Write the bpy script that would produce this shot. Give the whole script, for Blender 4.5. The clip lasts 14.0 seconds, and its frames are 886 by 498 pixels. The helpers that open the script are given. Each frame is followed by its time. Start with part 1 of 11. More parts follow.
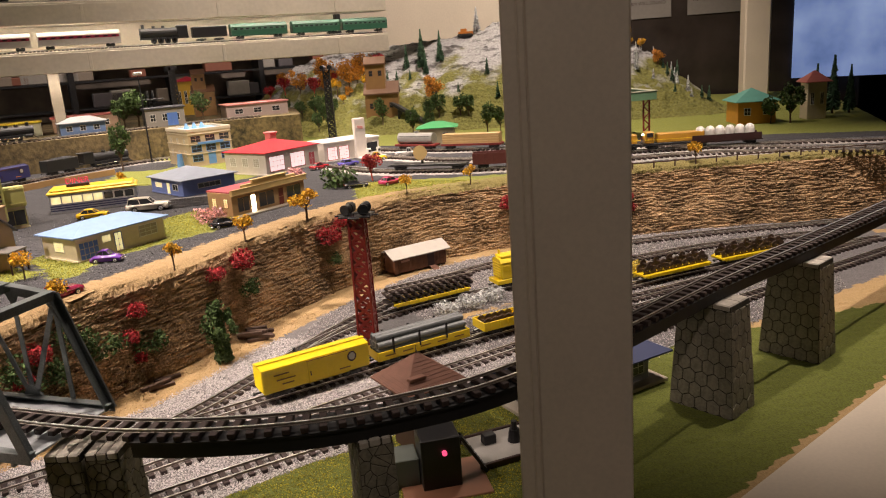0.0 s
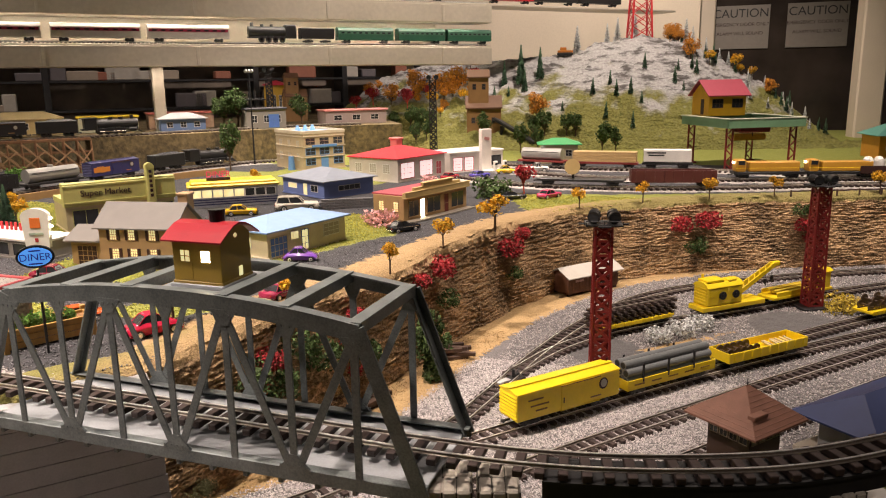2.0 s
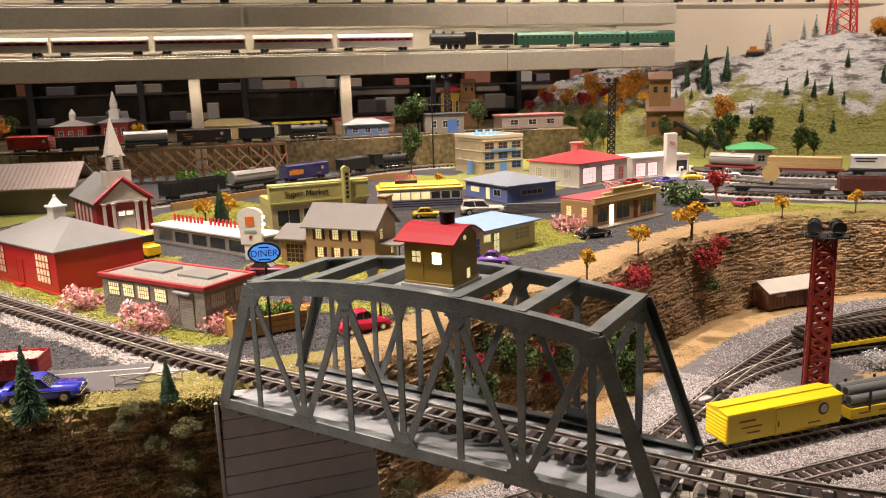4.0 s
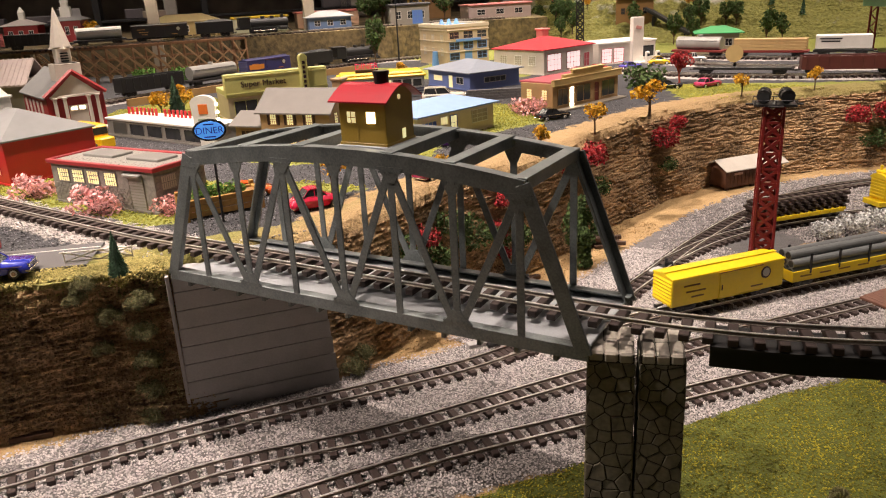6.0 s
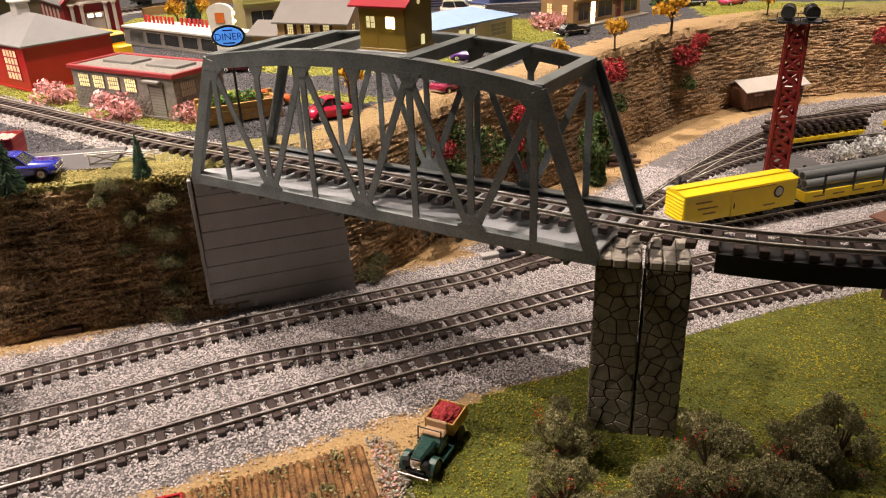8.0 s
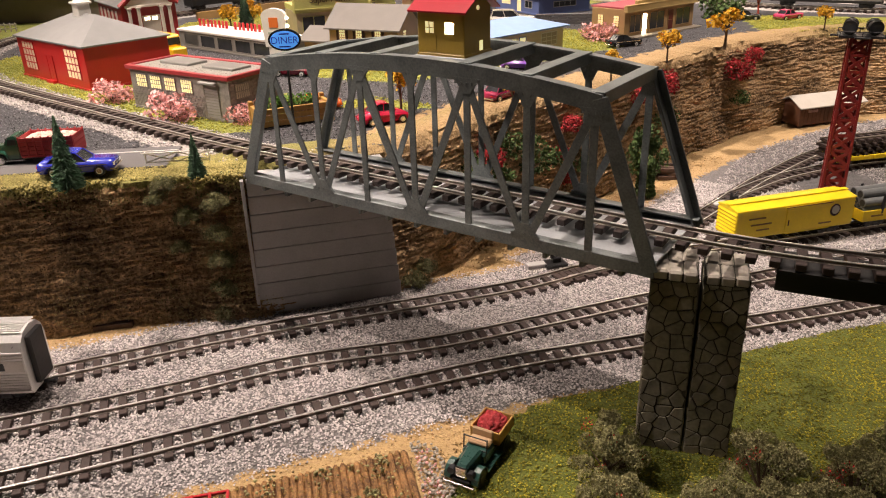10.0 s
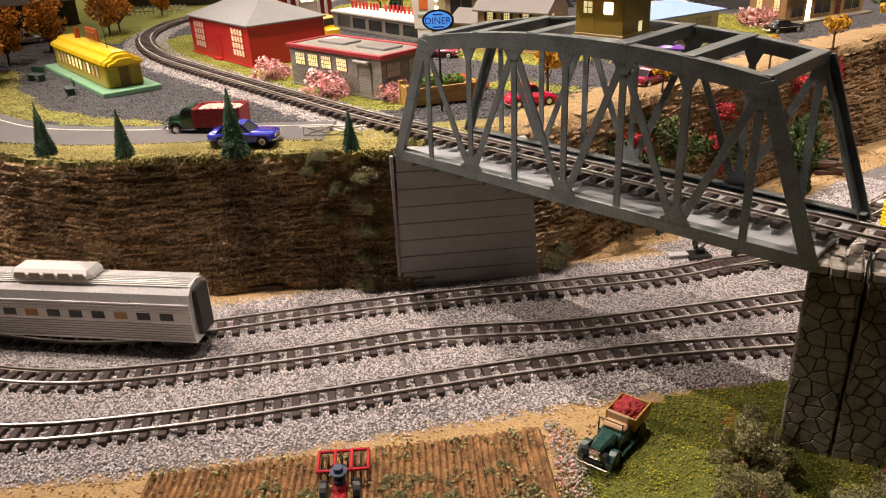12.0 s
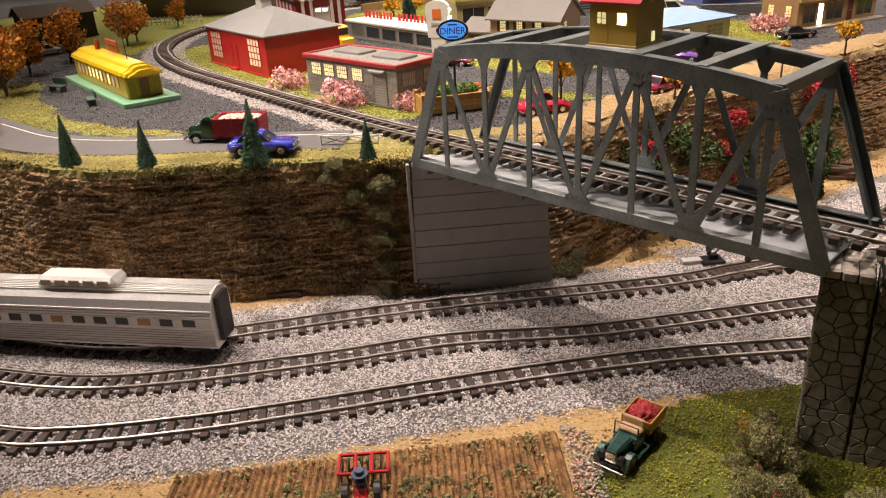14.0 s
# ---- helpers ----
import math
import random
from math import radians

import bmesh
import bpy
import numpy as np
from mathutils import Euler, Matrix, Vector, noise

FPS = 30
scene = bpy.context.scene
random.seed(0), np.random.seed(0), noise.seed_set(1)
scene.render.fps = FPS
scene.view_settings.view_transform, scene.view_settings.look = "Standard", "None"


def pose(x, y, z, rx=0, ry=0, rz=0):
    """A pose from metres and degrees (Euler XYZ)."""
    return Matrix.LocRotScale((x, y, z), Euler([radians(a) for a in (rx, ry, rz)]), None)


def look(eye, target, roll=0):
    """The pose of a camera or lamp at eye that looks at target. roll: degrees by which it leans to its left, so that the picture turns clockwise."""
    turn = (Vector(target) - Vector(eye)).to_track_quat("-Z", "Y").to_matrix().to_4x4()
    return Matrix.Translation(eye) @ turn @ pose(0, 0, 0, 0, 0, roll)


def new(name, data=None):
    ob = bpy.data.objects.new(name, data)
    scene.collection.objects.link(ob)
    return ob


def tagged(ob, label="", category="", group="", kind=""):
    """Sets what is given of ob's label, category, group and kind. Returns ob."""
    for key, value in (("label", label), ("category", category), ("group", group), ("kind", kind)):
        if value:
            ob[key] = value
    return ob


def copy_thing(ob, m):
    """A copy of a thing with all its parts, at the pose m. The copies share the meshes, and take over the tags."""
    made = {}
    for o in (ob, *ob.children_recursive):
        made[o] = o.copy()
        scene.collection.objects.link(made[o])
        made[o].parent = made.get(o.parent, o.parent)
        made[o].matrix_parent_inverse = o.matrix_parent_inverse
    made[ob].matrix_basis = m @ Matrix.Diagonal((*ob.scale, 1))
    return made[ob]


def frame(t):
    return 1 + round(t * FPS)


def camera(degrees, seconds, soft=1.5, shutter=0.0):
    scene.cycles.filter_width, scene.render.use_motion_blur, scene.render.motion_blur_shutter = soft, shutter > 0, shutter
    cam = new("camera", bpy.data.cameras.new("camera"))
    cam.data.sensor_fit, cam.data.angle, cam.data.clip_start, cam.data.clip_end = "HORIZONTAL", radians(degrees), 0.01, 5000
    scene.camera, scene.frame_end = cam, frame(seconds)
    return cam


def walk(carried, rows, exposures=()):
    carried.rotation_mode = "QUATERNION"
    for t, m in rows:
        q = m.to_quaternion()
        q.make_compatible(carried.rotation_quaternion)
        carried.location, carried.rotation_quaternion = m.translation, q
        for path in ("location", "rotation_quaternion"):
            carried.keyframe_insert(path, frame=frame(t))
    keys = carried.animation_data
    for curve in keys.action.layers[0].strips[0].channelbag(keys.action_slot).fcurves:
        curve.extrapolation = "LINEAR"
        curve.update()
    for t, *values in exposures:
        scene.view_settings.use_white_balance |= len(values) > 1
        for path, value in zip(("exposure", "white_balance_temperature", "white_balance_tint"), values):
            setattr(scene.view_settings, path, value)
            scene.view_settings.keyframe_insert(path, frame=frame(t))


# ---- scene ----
cam = camera(60.5, 14.0, 1.1)
PATH = [
    (0, (1.0541, -0.4915, 0.5346), (0.485, 1.1544, 0.0792), -4.1),
    (0.5, (0.8825, -0.4673, 0.5121), (0.271, 1.1724, 0.0909), -2.5),
    (1, (0.7464, -0.4682, 0.5059), (0.1714, 1.1908, 0.1095), -1.8),
    (1.5, (0.6854, -0.4705, 0.4966), (0.1373, 1.1994, 0.1083), -1.5),
    (2, (0.639, -0.4824, 0.4887), (0.0486, 1.1709, 0.0954), -0.9),
    (2.5, (0.6021, -0.5013, 0.4905), (-0.1377, 1.0899, 0.0882), -0.5),
    (3, (0.5823, -0.5058, 0.4923), (-0.2844, 1.0233, 0.1053), -1.3),
    (3.2, (0.5778, -0.5049, 0.4914), (-0.3132, 1.0134, 0.1188), -1.5),
    (5.5, (0.6039, -0.486, 0.4653), (-0.3384, 0.9783, 0.0063), -2.8),
    (6, (0.6192, -0.495, 0.45), (-0.2439, 0.9702, -0.1413), -3.0),
    (6.5, (0.6255, -0.5004, 0.4446), (-0.1935, 0.9531, -0.2313), -2.6),
    (7, (0.6264, -0.504, 0.441), (-0.1827, 0.9261, -0.2934), -2.3),
    (7.5, (0.6282, -0.5076, 0.4401), (-0.1971, 0.9027, -0.3159), -2.2),
    (8, (0.6291, -0.5148, 0.4428), (-0.234, 0.8712, -0.3159), -2.3),
    (10.3, (0.6156, -0.5202, 0.4374), (-0.3411, 0.8163, -0.2952), -1.8),
    (10.5, (0.6165, -0.5175, 0.4347), (-0.3555, 0.8055, -0.3042), -2.0),
    (11, (0.6138, -0.5337, 0.4347), (-0.3996, 0.7506, -0.315), -1.7),
    (11.5, (0.6102, -0.5445, 0.4356), (-0.4824, 0.6714, -0.3186), -2.0),
    (12, (0.6102, -0.54, 0.4365), (-0.5508, 0.6111, -0.3177), -2.7),
    (12.5, (0.6084, -0.54, 0.4365), (-0.5715, 0.5922, -0.315), -2.8),
    (13, (0.6111, -0.5463, 0.4392), (-0.5733, 0.5832, -0.3087), -3.1),
    (13.5, (0.6111, -0.5526, 0.4383), (-0.5733, 0.5805, -0.306), -3.0),
    (14, (0.6147, -0.5517, 0.4428), (-0.5688, 0.585, -0.297), -3.3),
]
walk(cam, [(t, look(eye, target, roll)) for t, eye, target, roll in PATH])

# ---- light ----
ZT = 0.183          # level of the town's ground
world = bpy.data.worlds.new("room_air")
scene.world = world
world.use_nodes = True
world.node_tree.nodes["Background"].inputs[0].default_value = (1.0, 0.82, 0.70, 1)
world.node_tree.nodes["Background"].inputs[1].default_value = 0.014
scene.view_settings.exposure = 0.08


def spot(name, eye, target, watts, colour, degrees, radius):
    lamp = bpy.data.lights.new(name, "SPOT")
    lamp.energy, lamp.color, lamp.spot_size, lamp.spot_blend, lamp.shadow_soft_size = watts, colour, radians(degrees), 0.6, radius
    ob = new(name, lamp)
    ob.matrix_world = look(eye, target)
    return ob


WARM = (1.0, 0.82, 0.71)
for eye_, aim, watts, angle, size in (
        ((0.75, 1.20, 2.4), (0.25, 0.05, 0), 62, 36, 0.012), ((-0.15, 0.16, 2.3), (-0.08, 0.22, 0), 205, 43, 0.012),
        ((-0.75, -0.55, 2.4), (-0.28, 0.82, 0), 235, 55, 0.012), ((-2.2, 0.13, 1.95), (-0.4, 0.02, 0), 60, 34, 0.012),
        # added low fill spot, aimed to brighten the front cliff face
        ((-1.6, -1.3, 2.0), (-0.32, -0.10, 0.1), 205, 28, 0.03),
        ((-0.4, 1.3, 2.4), (-0.6, 1.35, 0.1), 275, 62, 0.03), ((1.0, 1.25, 2.4), (0.80, 1.50, 0), 160, 54, 0.03),
        ((1.45, 1.1, 2.4), (1.36, 1.45, 0), 165, 56, 0.03),
        ((0.5, 2.2, 2.3), (-0.15, 3.2, 0.3), 235, 95, 0.05), ((-2.0, 1.0, 2.4), (-1.8, 1.6, 0.2), 120, 85, 0.05)):
    spot("ceiling_spot", eye_, aim, watts, WARM, angle, size)
# added fill spot, no known fitting: brightens the front of the case post
spot("visitor_side_spot", (1.25, -1.1, 2.1), (0.94, 0.2, 0.35), 30, WARM, 20, 0.03)
# unseen fill panel, added over the visitors' side of the glass to lift front faces
panel = bpy.data.lights.new("visitor_side_light", "AREA")
panel.shape, panel.size, panel.size_y, panel.energy, panel.color = "RECTANGLE", 1.6, 0.8, 0.8, (1.0, 0.84, 0.78)
panel_ob = new("visitor_side_light", panel)
panel_ob.matrix_world = look((1.2, -1.9, 1.9), (0.7, 0.3, 0.3))

# ---- materials ----
def material(name, colour, rough=0.6, metal=0.0, vary=0.15, grain=400.0, bump=0.15, blotch=40.0, second=None, glow=0.0, depth=0.0006, island=0.0, coat=0.0):
    m = bpy.data.materials.new(name)
    m.use_nodes = True
    n, l = m.node_tree.nodes, m.node_tree.links
    b = n["Principled BSDF"]
    b.inputs["Roughness"].default_value, b.inputs["Metallic"].default_value = rough, metal
    b.inputs["Coat Weight"].default_value = coat
    tc = n.new("ShaderNodeTexCoord")
    fine, wide = n.new("ShaderNodeTexNoise"), n.new("ShaderNodeTexNoise")
    fine.inputs["Scale"].default_value, fine.inputs["Detail"].default_value = grain, 4
    wide.inputs["Scale"].default_value, wide.inputs["Detail"].default_value = blotch, 3
    l.new(tc.outputs["Object"], fine.inputs["Vector"])
    l.new(tc.outputs["Object"], wide.inputs["Vector"])
    both = n.new("ShaderNodeMath")
    both.operation = "ADD"
    l.new(fine.outputs["Fac"], both.inputs[0])
    l.new(wide.outputs["Fac"], both.inputs[1])
    ramp = n.new("ShaderNodeMapRange")
    ramp.inputs["From Min"].default_value, ramp.inputs["From Max"].default_value = 0.7, 1.3
    l.new(both.outputs[0], ramp.inputs["Value"])
    mix = n.new("ShaderNodeMix")
    mix.data_type = "RGBA"
    c = Vector(colour)
    low = [max(0.0, v * (1 - vary)) for v in c]
    high = [min(1.0, v * (1 + vary)) for v in (second or c)]
    mix.inputs["A"].default_value, mix.inputs["B"].default_value = (*low, 1), (*high, 1)
    l.new(ramp.outputs["Result"], mix.inputs["Factor"])
    out = mix.outputs["Result"]
    if island:
        geo, hsv = n.new("ShaderNodeNewGeometry"), n.new("ShaderNodeHueSaturation")
        rnd = n.new("ShaderNodeMapRange")
        rnd.inputs["To Min"].default_value, rnd.inputs["To Max"].default_value = 1 - island, 1 + island
        l.new(geo.outputs["Random Per Island"], rnd.inputs["Value"])
        l.new(rnd.outputs["Result"], hsv.inputs["Value"])
        l.new(out, hsv.inputs["Color"])
        out = hsv.outputs["Color"]
    l.new(out, b.inputs["Base Color"])
    rr = n.new("ShaderNodeMapRange")
    rr.inputs["To Min"].default_value, rr.inputs["To Max"].default_value = max(0.02, rough - 0.12), min(1.0, rough + 0.12)
    l.new(fine.outputs["Fac"], rr.inputs["Value"])
    l.new(rr.outputs["Result"], b.inputs["Roughness"])
    if bump:
        bm_ = n.new("ShaderNodeBump")
        bm_.inputs["Strength"].default_value, bm_.inputs["Distance"].default_value = bump, depth
        l.new(fine.outputs["Fac"], bm_.inputs["Height"])
        l.new(bm_.outputs["Normal"], b.inputs["Normal"])
    if glow:
        l.new(out, b.inputs["Emission Color"])
        b.inputs["Emission Strength"].default_value = glow
    return m


def glass(name, tint=(0.9, 0.95, 0.95)):
    m = bpy.data.materials.new(name)
    m.use_nodes = True
    b = m.node_tree.nodes["Principled BSDF"]
    b.inputs["Base Color"].default_value = (*tint, 1)
    b.inputs["Transmission Weight"].default_value, b.inputs["Roughness"].default_value = 1.0, 0.05
    return m


M = {
    "rail": material("rail_steel", (0.86, 0.83, 0.79), 0.34, 0.85, 0.2, 300, 0.05),
    "railside": material("rail_web_rusty", (0.30, 0.26, 0.22), 0.5, 0.5, 0.3, 500),
    "tie": material("tie_dark_brown_plastic", (0.039, 0.024, 0.020), 0.65, 0, 0.3, 500, 0.2),
    "girder": material("black_girder", (0.012, 0.012, 0.013), 0.6, 0, 0.3, 300),
    "bridge": material("bridge_grey_paint", (0.125, 0.145, 0.150), 0.40, 0.25, 0.2, 600, 0.12, 45, (0.165, 0.185, 0.185)),
    "bridgedeck": material("bridge_deck_grey", (0.36, 0.38, 0.40), 0.45, 0.2, 0.12, 500, 0.08),
    "abutment": material("abutment_grey_board", (0.42, 0.41, 0.41), 0.75, 0, 0.1, 500, 0.1),
    "stone": material("pier_stone", (0.215, 0.195, 0.145), 0.9, 0, 0.28, 250, 0.5, 60),
    "stonecap": material("pier_cap_stone", (0.42, 0.385, 0.33), 0.85, 0, 0.2, 250, 0.5, 60),
    "mortar": material("pier_dark_joint", (0.050, 0.045, 0.034), 0.9, 0, 0.3, 300),
    "cliff": material("cliff_brown_rock", (0.165, 0.104, 0.054), 0.95, 0, 0.5, 260, 1.0, 16, (0.43, 0.285, 0.15), depth=0.004),
    "rimsand": material("sandy_rim", (0.37, 0.25, 0.125), 0.95, 0, 0.25, 700, 0.6, 25, (0.44, 0.32, 0.17)),
    "ballast": material("ballast_chips", (0.405, 0.375, 0.368), 1.0, 0, 0.1, 300, 0.0, 20, island=0.48),
    "darkgravel": material("dark_street_gravel", (0.125, 0.122, 0.13), 0.8, 0, 0.1, 300, 0.1, 20, island=0.95),
    "foam": material("grass_foam", (0.23, 0.26, 0.038), 0.95, 0, 0.2, 300, 0.1, 12, (0.40, 0.36, 0.06), island=0.35),
    "lowfoam": material("lower_grass_foam", (0.13, 0.145, 0.018), 0.95, 0, 0.25, 120, 0.1, 14, (0.36, 0.31, 0.028), island=0.5),
    "darkfoam": material("moss_foam", (0.075, 0.085, 0.022), 0.95, 0, 0.2, 300, 0.1, 12, (0.12, 0.12, 0.035), island=0.4),
    "sandgrain": material("sand_grain", (0.42, 0.28, 0.13), 0.95, 0, 0.2, 300, 0.1, 20, island=0.45),
    "dryfoam": material("dry_grass_foam", (0.29, 0.25, 0.080), 0.95, 0, 0.2, 300, 0.1, 12, (0.42, 0.355, 0.125), island=0.22),
    "straw": material("straw_stubble", (0.40, 0.27, 0.09), 0.9, 0, 0.2, 300, 0.1, 12, (0.24, 0.17, 0.05), island=0.4),
    "soil": material("ploughed_soil", (0.125, 0.058, 0.026), 0.95, 0, 0.45, 420, 0.9, 90, (0.27, 0.145, 0.055)),
    "road": material("asphalt_road", (0.105, 0.10, 0.10), 0.75, 0, 0.15, 900, 0.3, 20),
    "white": material("white_paint", (0.74, 0.72, 0.67), 0.5, 0, 0.06, 300, 0.05),
    "black": material("black_plastic", (0.014, 0.014, 0.015), 0.4, 0, 0.2, 300, 0.05),
    "darkmetal": material("dark_metal", (0.03, 0.03, 0.033), 0.42, 0.5, 0.2, 400, 0.1),
    "yellow": material("railway_yellow_plastic", (0.82, 0.60, 0.012), 0.38, 0, 0.05, 300, 0.04, coat=0.2),
    "pipe": material("grey_pipe", (0.16, 0.17, 0.17), 0.4, 0.2, 0.12, 300, 0.05),
    "redtower": material("tower_red_paint", (0.22, 0.022, 0.022), 0.4, 0.1, 0.15, 400, 0.05),
    "brownroof": material("brown_shingle_roof", (0.20, 0.095, 0.065), 0.7, 0, 0.15, 500, 0.2),
    "blueroof": material("dark_blue_roof", (0.020, 0.032, 0.10), 0.5, 0, 0.12, 400, 0.08),
    "post": material("cream_painted_post", (0.62, 0.54, 0.43), 0.5, 0, 0.06, 200, 0.08, 8),
    "wallcream": material("cream_wall_paint", (0.66, 0.58, 0.46), 0.7, 0, 0.06, 120, 0.1, 3),
    "shelf": material("aluminium_shelf", (0.52, 0.47, 0.39), 0.38, 0.35, 0.1, 60, 0.05, 4),
    "darkroom": material("dark_room_wall", (0.028, 0.024, 0.021), 0.6, 0, 0.4, 8, 0.1, 1.5),
    "floor": material("room_floor_tiles", (0.20, 0.16, 0.12), 0.5, 0, 0.15, 60, 0.1, 2),
    "ceil": material("ceiling_paint", (0.11, 0.10, 0.088), 0.9, 0, 0.08, 60, 0.1, 2),
    "window": material("lit_window", (1.0, 0.74, 0.36), 0.4, 0, 0.25, 60, 0, 60, glow=0.75),
    "bulb": material("glowing_bulb", (1.0, 0.82, 0.55), 0.4, 0, 0.02, 60, 0, 8, glow=9.0),
    "darkglass": material("dark_window_glass", (0.03, 0.032, 0.035), 0.12, 0, 0.3, 60, 0),
    "chrome": material("chrome_trim", (0.72, 0.70, 0.67), 0.15, 1.0, 0.05, 300, 0),
    "bark": material("twig_bark", (0.115, 0.075, 0.045), 0.9, 0, 0.25, 400, 0.4),
}
LEAVES = {
    "yellow": (0.62, 0.36, 0.02), "orange": (0.55, 0.235, 0.025), "red": (0.36, 0.025, 0.03), "pink": (0.74, 0.40, 0.39),
    "green": (0.055, 0.095, 0.022), "pine": (0.055, 0.115, 0.060), "sage": (0.285, 0.268, 0.125), "olive": (0.15, 0.145, 0.062), "blossom": (0.62, 0.035, 0.03), "snow": (0.55, 0.56, 0.55), "brightgreen": (0.10, 0.22, 0.03),
    "paleyellow": (0.55, 0.42, 0.06),
}
for key, rgb in LEAVES.items():
    M["leaf_" + key] = material("leaves_" + key, rgb, 0.85, 0, 0.2, 200, 0.1, 60, island=0.45)


def paint(name, rgb, rough=0.5, coat=0.0, metal=0.0, vary=0.08, second=None):
    key = "paint_" + name
    if key not in M:
        M[key] = material(name, rgb, rough, metal, vary, 500, 0.08, 50, second, coat=coat)
    return M[key]


# ---- mesh helpers ----
def box(bm, c, s, bevel=0.0, m=None):
    """A box with centre c and size s, its edges bevelled, turned by m."""
    made = bmesh.ops.create_cube(bm, size=1.0)["verts"]
    for v in made:
        v.co = Vector((v.co.x * s[0], v.co.y * s[1], v.co.z * s[2]))
    if bevel:
        edges = list({e for v in made for e in v.link_edges})
        made = bmesh.ops.bevel(bm, geom=edges, offset=min(bevel, min(s) * 0.45), segments=1, affect="EDGES")["verts"]
    t = Matrix.Translation(c) @ (m or Matrix.Identity(4))
    for v in made:
        v.co = t @ v.co
    return made


def rod(bm, a, b, r, n=8, r2=None):
    """A round bar from a to b."""
    a, b = Vector(a), Vector(b)
    d = b - a
    q = d.to_track_quat("Z", "Y").to_matrix().to_4x4()
    return bmesh.ops.create_cone(bm, cap_ends=True, segments=n, radius1=r, radius2=r if r2 is None else r2, depth=d.length, matrix=Matrix.Translation((a + b) / 2) @ q)["verts"]


def bar(bm, a, b, w, h, up=(0, 0, 1)):
    """A flat bar from a to b, w wide across and h deep towards up."""
    a, b = Vector(a), Vector(b)
    d = (b - a)
    x = d.normalized()
    z = Vector(up)
    y = z.cross(x).normalized()
    z = x.cross(y)
    m = Matrix((x, y, z)).transposed().to_4x4()
    return box(bm, (a + b) / 2, (d.length, w, h), min(w, h) * 0.15, m)


def prism(bm, outline, z0, z1):
    """An upright prism over a flat outline of (x, y)."""
    low, high = [bm.verts.new((x, y, z0)) for x, y in outline], [bm.verts.new((x, y, z1)) for x, y in outline]
    k = len(outline)
    bm.faces.new(high)
    bm.faces.new(low[::-1])
    for i in range(k):
        bm.faces.new((low[i], low[(i + 1) % k], high[(i + 1) % k], high[i]))
    return low + high


def extrude_x(bm, profile, x0, x1):
    """A prism along x over a profile of (y, z)."""
    a, b = [bm.verts.new((x0, y, z)) for y, z in profile], [bm.verts.new((x1, y, z)) for y, z in profile]
    k = len(profile)
    bm.faces.new(a[::-1])
    bm.faces.new(b)
    for i in range(k):
        bm.faces.new((a[i], a[(i + 1) % k], b[(i + 1) % k], b[i]))
    return a + b


def mesh_of(name, bm, mat, smooth=False):
    bmesh.ops.recalc_face_normals(bm, faces=bm.faces)
    me = bpy.data.meshes.new(name)
    bm.to_mesh(me)
    bm.free()
    me.materials.append(M[mat] if isinstance(mat, str) else mat)
    if smooth:
        for p in me.polygons:
            p.use_smooth = True
    return me


def part(name, bm, mat, parent, label="", smooth=False):
    ob = new(name, mesh_of(name, bm, mat, smooth))
    ob.parent = parent
    if label:
        ob["label"] = label
    return ob


def piece(name, mesh, parent, m):
    ob = new(name, mesh)
    ob.parent = parent
    ob.matrix_basis = m
    return ob


def thing(name, m, label, category, group="", kind=""):
    ob = new(name)
    ob.empty_display_size = 0.01
    ob.matrix_basis = m
    return tagged(ob, label, category, group, kind)


def raw(name, verts, faces, mat, smooth=False):
    me = bpy.data.meshes.new(name)
    me.from_pydata(verts, [], faces)
    me.materials.append(M[mat] if isinstance(mat, str) else mat)
    if smooth:
        me.polygons.foreach_set("use_smooth", [True] * len(me.polygons))
    return me


def smooth_line(points, step):
    """A rounded line through the points, cut in even steps (n x 3)."""
    p = np.array([(*q, 0.0)[:3] for q in points], float)
    p = np.vstack([2 * p[0] - p[1], p, 2 * p[-1] - p[-2]])
    out = []
    for i in range(1, len(p) - 2):
        for u in np.linspace(0, 1, 24, endpoint=False):
            a, b, c, d = p[i - 1:i + 3]
            out.append(0.5 * (2 * b + (c - a) * u + (2 * a - 5 * b + 4 * c - d) * u**2 + (3 * b - a - 3 * c + d) * u**3))
    out.append(p[-2])
    out = np.array(out)
    s = np.concatenate([[0], np.cumsum(np.linalg.norm(np.diff(out, axis=0), axis=1))])
    k = np.arange(0, s[-1], step)
    return np.stack([np.interp(k, s, out[:, j]) for j in range(3)], 1)


def near_line(px, py, line):
    """Distance of many points from a line of points."""
    best = np.full(px.shape, 9.0)
    for i in range(len(line) - 1):
        ax, ay, bx, by = line[i][0], line[i][1], line[i + 1][0], line[i + 1][1]
        dx, dy = bx - ax, by - ay
        u = np.clip(((px - ax) * dx + (py - ay) * dy) / (dx * dx + dy * dy + 1e-12), 0, 1)
        best = np.minimum(best, np.hypot(px - ax - u * dx, py - ay - u * dy))
    return best


def inside(px, py, poly):
    res = np.zeros(px.shape, bool)
    k = len(poly)
    for i in range(k):
        x1, y1, x2, y2 = *poly[i][:2], *poly[(i + 1) % k][:2]
        if y1 != y2:
            res ^= ((y1 > py) != (y2 > py)) & (px < (x2 - x1) * (py - y1) / (y2 - y1) + x1)
    return res


RNG = np.random.default_rng(7)


